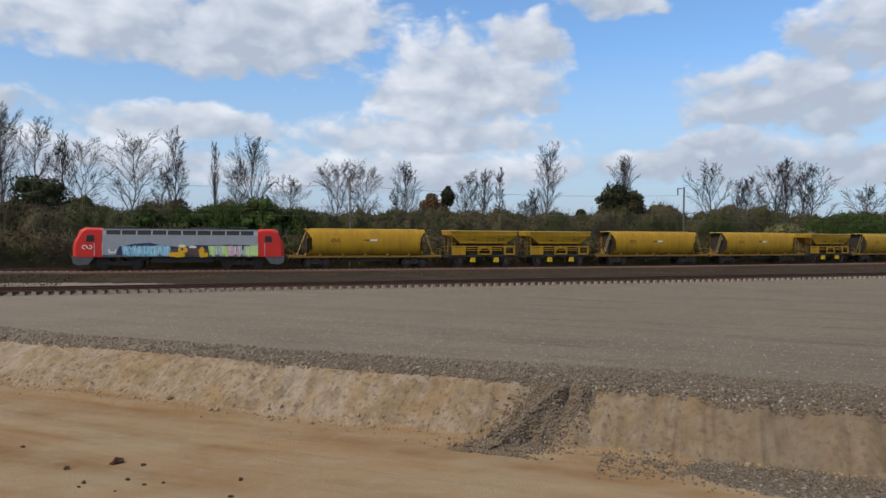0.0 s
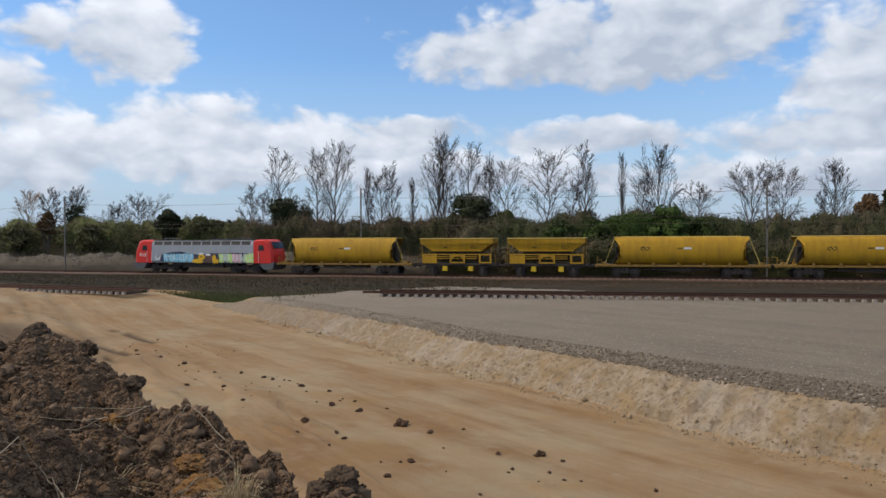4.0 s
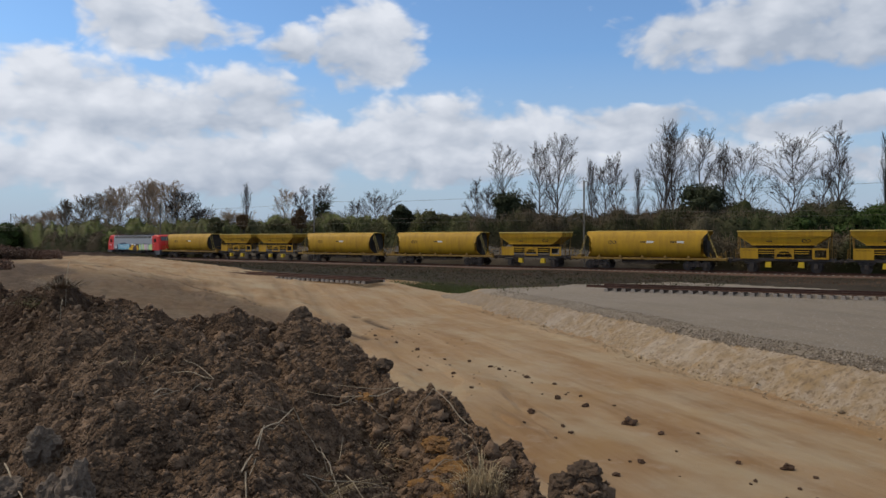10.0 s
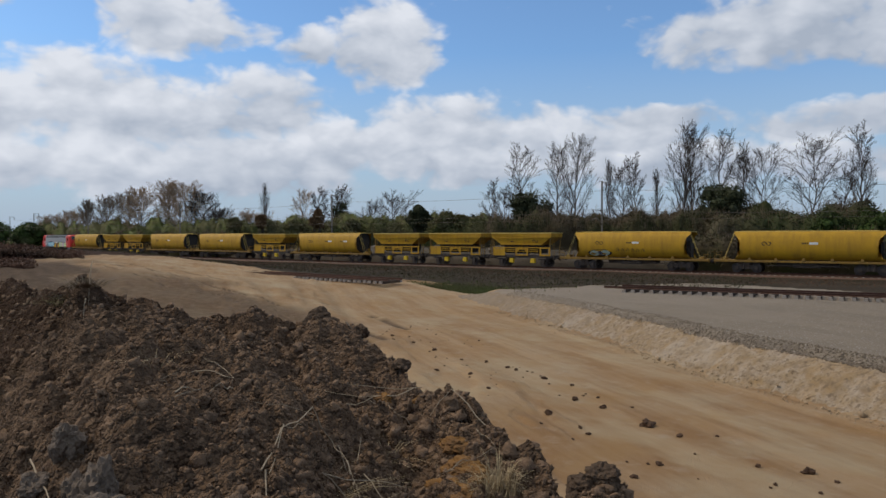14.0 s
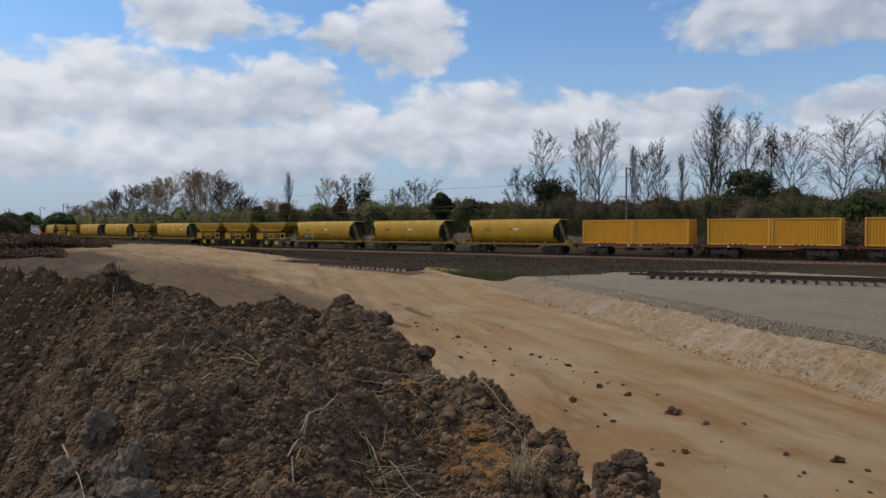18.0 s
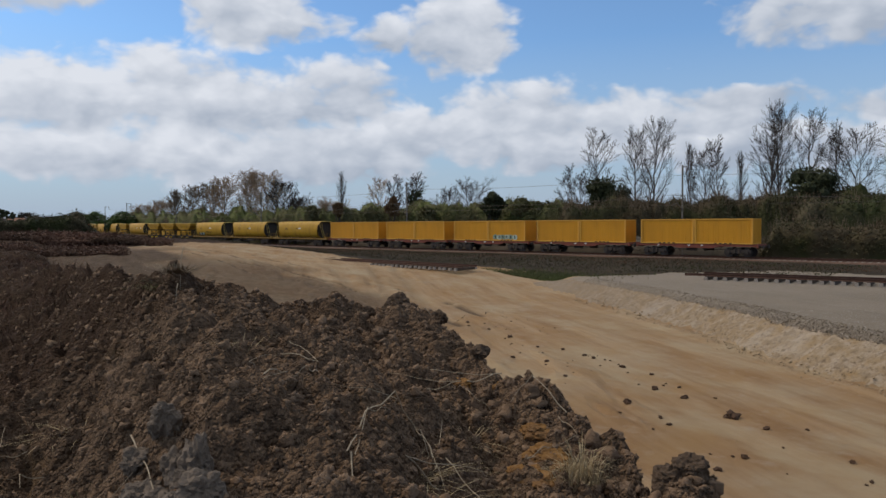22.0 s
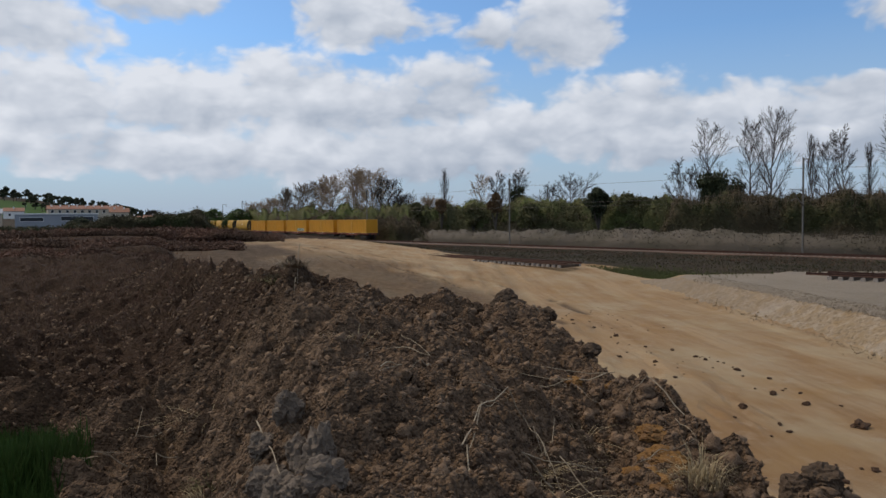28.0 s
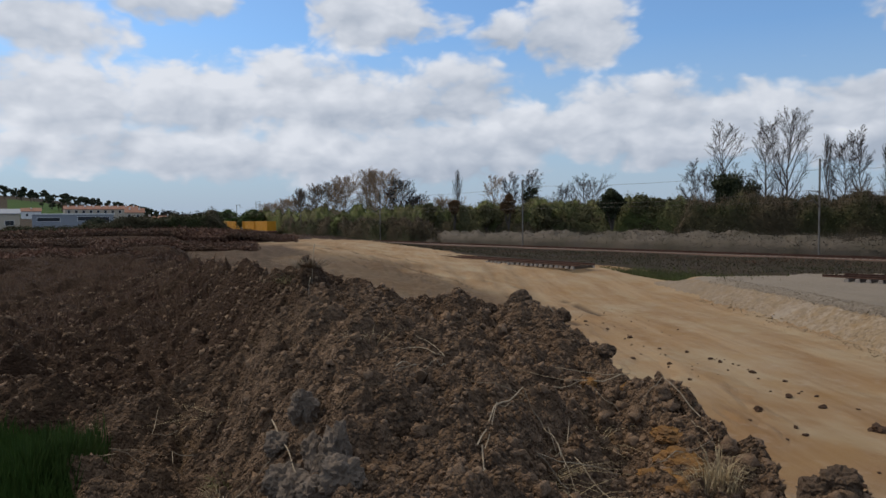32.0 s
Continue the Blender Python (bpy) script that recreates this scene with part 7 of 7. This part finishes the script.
SLAB = "pale grey slab of broken clay on the heap"
for k, (a, rr, s, turn) in enumerate(((77.1, 5.75, (0.14, 0.10, 0.16), (12, 14, 30)), (78.5, 5.2, (0.17, 0.13, 0.15), (-8, 16, 80)), (74.6, 4.55, (0.15, 0.10, 0.21), (0, 12, 10)), (80.2, 5.4, (0.16, 0.13, 0.12), (5, 0, 40)),
                                      (74.2, 4.1, (0.13, 0.11, 0.13), (0, 8, 70)), (76.2, 5.2, (0.13, 0.10, 0.15), (4, -10, 10)), (79.2, 5.8, (0.12, 0.10, 0.10), (20, 0, 50)), (77.6, 4.7, (0.13, 0.11, 0.12), (0, 20, 0)),
                                      (75.6, 4.75, (0.10, 0.08, 0.14), (-15, 10, 120)), (81.6, 5.1, (0.12, 0.10, 0.09), (0, 0, 15)), (76.2, 4.2, (0.12, 0.10, 0.10), (0, 5, 33)))):
    clod_thing("clay_slab", SLAB, a, rr, s, "clod_grey", 3.1 * k + 1, "clay slabs on the heap", turn=turn)
for k, (a, rr, s) in enumerate(((48.2, 6.3, 0.16), (47.5, 6.0, 0.20), (46.6, 5.8, 0.15), (51.0, 7.2, 0.17), (54.5, 7.6, 0.13), (40.4, 5.4, 0.14), (38.9, 5.35, 0.13), (48.8, 5.7, 0.17), (47.2, 5.5, 0.14))):
    clod_thing("ochre_lump", "ochre-yellow clay lump in the dark heap", a, rr, (s * 1.1, s * 0.9, s * 0.5), "clod_ochre", 5.7 * k + 2, "ochre lumps on the heap", z_up=-0.08)
for k, (a, rr, s) in enumerate(((59.6, 10.1, 0.17), (58.7, 9.9, 0.13), (60.2, 10.0, 0.12), (56.3, 9.6, 0.12), (62.0, 10.2, 0.1), (36.5, 5.5, 0.13), (37.8, 5.5, 0.15), (53.0, 8.3, 0.12), (66.0, 10.3, 0.12))):
    clod_thing("earth_lump", "dark crumbly earth lump on the crest of the heap", a, rr, (s, s * 0.9, s * 0.8), "clod_dark", 2.3 * k + 4, "earth lumps on the crest")

# lumps lost along the wheel marks of the haul road
rr = random.Random(77)
ROAD_LUMPS = [(10.2, 8.0, 0.21), (13.5, 8.4, 0.12), (12.1, 10.1, 0.14), (12.3, 8.1, 0.11), (16.6, 7.9, 0.11), (9.0, 7.8, 0.09), (10.6, 9.9, 0.075), (10.0, 10.0, 0.075), (7.3, 9.7, 0.10), (6.4, 7.6, 0.08), (5.7, 6.8, 0.14),
              (5.0, 6.7, 0.07), (6.7, 10.8, 0.09), (26.2, 10.0, 0.10), (23.9, 9.7, 0.12), (17.9, 10.3, 0.085), (15.5, 10.6, 0.08), (8.7, 6.8, 0.06), (27.9, 10.6, 0.10), (21.2, 9.4, 0.08), (20.4, 8.6, 0.09), (19.0, 8.3, 0.10),
              (18.4, 8.2, 0.10), (19.2, 11.2, 0.09), (15.3, 7.5, 0.08), (13.4, 7.6, 0.065), (2.3, 6.7, 0.06), (1.9, 7.6, 0.055), (2.6, 8.2, 0.055), (4.6, 7.6, 0.055)]
for k in range(70):
    ROAD_LUMPS.append((rr.uniform(1.5, 34), rr.gauss(8.0, 0.5) if k % 2 else rr.gauss(10.0, 0.5), rr.uniform(0.025, 0.055)))
for k, (u, v, s) in enumerate(ROAD_LUMPS):
    x, y = u * EDGE_D[0] + v * EDGE_N[0], EDGE_Y + u * EDGE_D[1] + v * EDGE_N[1]
    bm = bmesh.new()
    bmesh.ops.create_icosphere(bm, subdivisions=3 if s > 0.1 else 2, radius=1.0)
    for w in bm.verts:
        q = w.co.copy()
        f = 1 + 0.7 * noise.noise(q * 1.3 + Vector((k * 3.7, 0, 0))) + 0.5 * noise.noise(q * 3.5 + Vector((0, k, 0)))
        w.co = Vector((q.x * f * s, q.y * f * s * 0.8, q.z * f * s * 0.55))
    ob = tagged(part("earth_lump", bm, "clod_road"), "dark brown lump of earth dropped on the sandy road", "earth lump", "lumps on the road")
    ob.matrix_basis = pose(x, y, height(x, y) + s * 0.25, 0, 0, rr.uniform(0, 360))

# gravel: stones along the platform's lip, in the chute and in the heap at its foot
PEB = lump_shapes(8, 1, 9, 0.6, 0.8)
g = np.random.default_rng(31)
n = 15000
vc = g.uniform(0.0, 2.9, 6500)
u = np.concatenate([-17 + 56 * g.random(n) ** 1.9, -3.8 + 0.55 * vc + g.normal(0, 0.48, 6500), g.uniform(-17, -5, 2600)])
back = np.interp(u[:n], (-6, 0, 8), (-1.1, -0.75, -0.5))
v = np.concatenate([0.15 - (0.15 - back) * 1.9 * g.random(n) ** 1.5, vc, g.normal(2.5, 0.45, 2600)])
v = v - edge_wob(u)
x, y = u * EDGE_D[0] + v * EDGE_N[0], EDGE_Y + u * EDGE_D[1] + v * EDGE_N[1]
z = land(x, y)[0]
size = np.clip(0.026 * np.exp(g.normal(0, 0.35, len(u))), 0.014, 0.06) * np.interp(u, (4, 30), (1.0, 0.55))
tagged(part("gravel_stones", scatter("gravel_stones", PEB, np.stack([x, y, z + size * 0.3], 1), size, 6, 1.2), "gravel"),
       "loose grey-brown gravel stones along the platform edge", "gravel", kind="stuff")
g = np.random.default_rng(32)
u = g.uniform(-18, 20, 2600)
v = -0.7 - g.random(2600) ** 1.6 * 9 - edge_wob(u)
x, y = u * EDGE_D[0] + v * EDGE_N[0], EDGE_Y + u * EDGE_D[1] + v * EDGE_N[1]
size = np.clip(0.013 * np.exp(g.normal(0, 0.35, len(u))), 0.008, 0.03)
tagged(part("gravel_chips", scatter("gravel_chips", PEB, np.stack([x, y, land(x, y)[0] + size * 0.2], 1), size, 7, 1.2), "chips"),
       "pale stone chips scattered over the gravel platform", "gravel", kind="stuff")
g = np.random.default_rng(33)
u = g.uniform(-14, 36, 1700)
v = g.normal(1.95, 0.28, 1700) - edge_wob(u)
x, y = u * EDGE_D[0] + v * EDGE_N[0], EDGE_Y + u * EDGE_D[1] + v * EDGE_N[1]
z = land(x, y)[0]
size = np.clip(0.022 * np.exp(g.normal(0, 0.5, len(u))), 0.014, 0.12)
M["clay_crumb"] = plain_rough("clay_crumb", (0.33, 0.25, 0.16), (0.24, 0.17, 0.10), 3.0, 0.95, 0.6, 0.02, True)
tagged(part("clay_crumbs", scatter("clay_crumbs", PEB, np.stack([x, y, z + size * 0.3], 1), size, 8, 1.0), "clay_crumb"),
       "pale clay crumbs fallen to the foot of the bank", "earth", kind="stuff")


# ---- dry stalks and tufts on the heap ----
def stalk(label, pts, r0, seed):
    """A bent dry stalk or root through some places (direction, distance, height over the ground)."""
    bm = bmesh.new()
    ps = []
    for a, d, h in pts:
        x, y = polar(a, d)
        ps.append(Vector((x, y, height(x, y) + h)))
    fine = []
    for p, q in zip(ps, ps[1:]):
        fine += [p.lerp(q, k / 4) + Vector((0, 0, 0.02 * math.sin(seed + k * 1.7))) for k in range(4)]
    fine.append(ps[-1])
    rings = []
    for k, p in enumerate(fine):
        d = (fine[min(k + 1, len(fine) - 1)] - fine[max(k - 1, 0)]).to_track_quat("Z", "Y").to_matrix()
        rr = r0 * (1 - 0.7 * k / len(fine))
        rings.append([bm.verts.new(p + d @ Vector((rr * math.cos(a), rr * math.sin(a), 0))) for a in (0, 1.257, 2.513, 3.77, 5.027)])
    for a, b in zip(rings, rings[1:]):
        for i in range(5):
            bm.faces.new((a[i], a[(i + 1) % 5], b[(i + 1) % 5], b[i]))
    bm.faces.new(rings[0][::-1])
    bm.faces.new(rings[-1])
    return tagged(part("dry_stalk", bm, "stalk"), label, "stalk", "dry stalks on the heap")


ST = "pale dry bent stalk lying on the dark earth"
stalk(ST, ((63.2, 4.83, 0.05), (61.8, 5.32, 0.10), (59.5, 5.75, 0.13), (58.2, 5.9, 0.12), (57.5, 5.85, 0.08), (56.0, 5.3, 0.05)), 0.0065, 1)
stalk(ST, ((62.6, 4.9, 0.04), (61.6, 5.25, 0.08), (60.2, 5.45, 0.13)), 0.005, 2)
stalk(ST, ((62.8, 4.65, 0.10), (62.7, 4.5, 0.06), (62.6, 4.32, 0.02)), 0.007, 3)
stalk(ST, ((57.8, 5.8, 0.12), (56.6, 5.5, 0.10), (55.2, 4.95, 0.05)), 0.004, 4)
stalk(ST, ((75.9, 10.4, 0.40), (76.1, 10.3, 0.25), (76.2, 10.2, 0.0)), 0.007, 5)
stalk(ST, ((76.3, 9.6, 0.36), (76.4, 9.5, 0.2), (76.5, 9.5, 0.0)), 0.007, 6)
stalk("thin dark twig sticking out of the clay", ((79.5, 6.3, 0.14), (78.4, 5.6, 0.12), (77.4, 4.7, 0.04)), 0.008, 7)
g = random.Random(4)
for k in range(26):
    a, d = g.uniform(45, 95), g.uniform(5.2, 9.5)
    stalk("thin dry stem lying among the clods", ((a, d, 0.05), (a + g.uniform(-3, 3), d + g.uniform(-0.5, 0.5), g.uniform(0.08, 0.22)), (a + g.uniform(-5, 5), d + g.uniform(-0.8, 0.8), 0.04)), g.uniform(0.003, 0.007), k)


def tuft(label, az, d, n, hgt, spread, material, seed, name="grass_tuft", width=0.006, droop=0.9):
    g = np.random.default_rng(seed)
    x0, y0 = polar(az, d)
    z0 = height(x0, y0)
    a, k = g.random(n) * 6.283, np.sqrt(g.random(n))
    fx, fy = x0 + spread * 0.35 * k * np.cos(a), y0 + spread * 0.35 * k * np.sin(a)
    h = hgt * (0.45 + 0.55 * g.random(n))
    foot = np.stack([fx, fy, np.full(n, z0 - 0.05)], 1)
    out = np.stack([np.cos(a), np.sin(a), np.zeros(n)], 1) * (spread * k * droop)[:, None]
    mid = foot + out * 0.45 + np.array([0, 0, 1]) * (h * 0.75)[:, None]
    tip = foot + out * 1.1 + np.array([0, 0, 1]) * (h * g.uniform(0.6, 1.1, n))[:, None]
    s = np.stack([-np.sin(a), np.cos(a), np.zeros(n)], 1) * width
    v = blade_faces(foot, mid, tip, s)
    return tagged(part(name, soup(name, v, 2 * n, 4), material), label, "grass tuft", "tufts on the heap")


STRAW = "dry straw tuft on the shoulder of the heap"
SPARSE = "sparse dry straw among the clods"
for az, d, n, hgt, spread in ((44.6, 5.5, 110, 0.32, 0.24), (45.6, 5.4, 60, 0.26, 0.22), (43.8, 5.5, 40, 0.22, 0.2)):
    tuft(STRAW, az, d, n, hgt, spread, "straw", int(az * 10), width=0.0028)
for az, d, n, hgt, spread in ((58.4, 5.2, 40, 0.12, 0.5), (56.8, 4.9, 40, 0.10, 0.5), (57.6, 5.0, 30, 0.12, 0.5), (72.4, 7.8, 30, 0.30, 0.2), (71.6, 7.6, 16, 0.2, 0.3), (54.0, 6.2, 16, 0.14, 0.4), (85.0, 9.0, 22, 0.15, 0.6), (83.0, 8.5, 22, 0.14, 0.6)):
    tuft(SPARSE, az, d, n, hgt, spread, "straw", int(az * 10), width=0.0026, droop=1.2)
tuft("greenish grass tuft sprouting from the heap", 82.9, 6.6, 110, 0.22, 0.24, "grass_dry", 6, width=0.003)
tuft("greenish grass tuft sprouting from the heap", 83.6, 6.3, 70, 0.18, 0.22, "straw", 7, width=0.0028)
CREST = "brown weedy tuft on the crest of the heap"
for az, d, n, hgt, spread, mat in ((77.3, 10.9, 50, 0.14, 0.45, "scrub_brown"), (76.6, 10.7, 60, 0.26, 0.40, "stalk"), (77.6, 10.9, 60, 0.13, 0.5, "grass_dry"), (76.4, 10.4, 160, 0.16, 0.6, "straw_dull")):
    tuft(CREST, az, d, n, hgt, spread, mat, int(az * 10), width=0.0035, droop=1.1)


def lush_patch(g, n):
    d = g.uniform(6.5, 9.8, n)
    a = np.abs(g.normal(0, 3.0, n)) + 93.2 + 1.2 * np.sin(d * 2.1) + g.normal(0, 0.5, n)
    return polar(a, d)


blades("green_grass", "lush green grass growing beside the heap", 7000, lush_patch, 0.10, 0.30, 0.006, "grass", 21, 0.5)


def roots_place(g, n):
    a = g.uniform(77, 101, n)
    return polar(a, np.interp(a, (77, 82, 101), (14, 16, 15)) + 50 * g.random(n) ** 1.5 * np.interp(a, (77, 83), (0.05, 1.0)))


blades("dead_grass", "dead reddish grass and roots in the dug earth", 16000, roots_place, 0.03, 0.22, 0.009, "bramble_red", 22, 1.8)

# ---- a swallow that crosses the sky ----
def swallow():
    b = thing("bird", "small dark swallow in flight with pointed wings", "bird")
    bm = bmesh.new()
    bmesh.ops.create_uvsphere(bm, u_segments=10, v_segments=8, radius=1.0)
    for v in bm.verts:
        k = 1 - 0.35 * max(0.0, -v.co.x)
        v.co = Vector((v.co.x * 0.085, v.co.y * 0.026 * k, v.co.z * 0.026 * k))
    body = part("body", bm, "black", b, smooth=True)
    bm = bmesh.new()
    rod(bm, (0.080, 0, 0.002), (0.100, 0, -0.002), 0.007, 0.001, n=6)
    part("beak", bm, "black", body)
    bm = bmesh.new()
    for e in (-1, 1):
        prism(bm, [(-0.07, e * 0.002), (-0.07, e * 0.016), (-0.17, e * 0.034), (-0.11, e * 0.006)], -0.003, 0.003, "z")
    part("tail", bm, "black", b, "forked tail")
    wings = []
    for e in (-1, 1):
        bm = bmesh.new()
        prism(bm, [(0.04, 0), (0.055, e * 0.06), (0.02, e * 0.12), (-0.07, e * 0.18), (-0.03, e * 0.09), (-0.035, 0)], -0.004, 0.004, "z")
        wings.append((part("wing", bm, "black", b), e))
    return b, wings


BIRD, WINGS = swallow()


def fly():
    way = [(0.0, -150, 150, 3.0), (9.0, -95, 92, 9.0), (10.0, -64.0, 61.5, 11.8), (10.2, -54.04, 51.7, 12.39), (10.4, -43.06, 41.22, 12.72), (10.6, -34.11, 33.09, 12.31), (10.8, -28.35, 24.63, 11.28),
           (11.0, -24.6, 18.33, 10.08), (11.2, -24.73, 14.47, 10.13), (11.4, -26.16, 11.67, 10.22), (11.6, -28.15, 9.33, 10.38), (12.0, -32.5, 4.2, 10.8), (12.5, -36.5, -5.0, 11.5), (13.5, -38, -24, 13), (32.0, -60, -260, 20)]
    rows = []
    for k, (t, x, y, z) in enumerate(way):
        a, c = way[max(0, k - 1)], way[min(len(way) - 1, k + 1)]
        rows.append((t, pose(x, y, z, 0, 0, math.degrees(math.atan2(c[2] - a[2], c[1] - a[1])) % 360)))
    walk(BIRD, rows)
    for wing, e in WINGS:
        beat = [(0.0, pose(0, 0, 0))] + [(9.9 + 0.1 * k, pose(0, 0, 0, e * (32 if k % 2 else -28))) for k in range(22)] + [(32.0, pose(0, 0, 0))]
        walk(wing, beat)

motions()
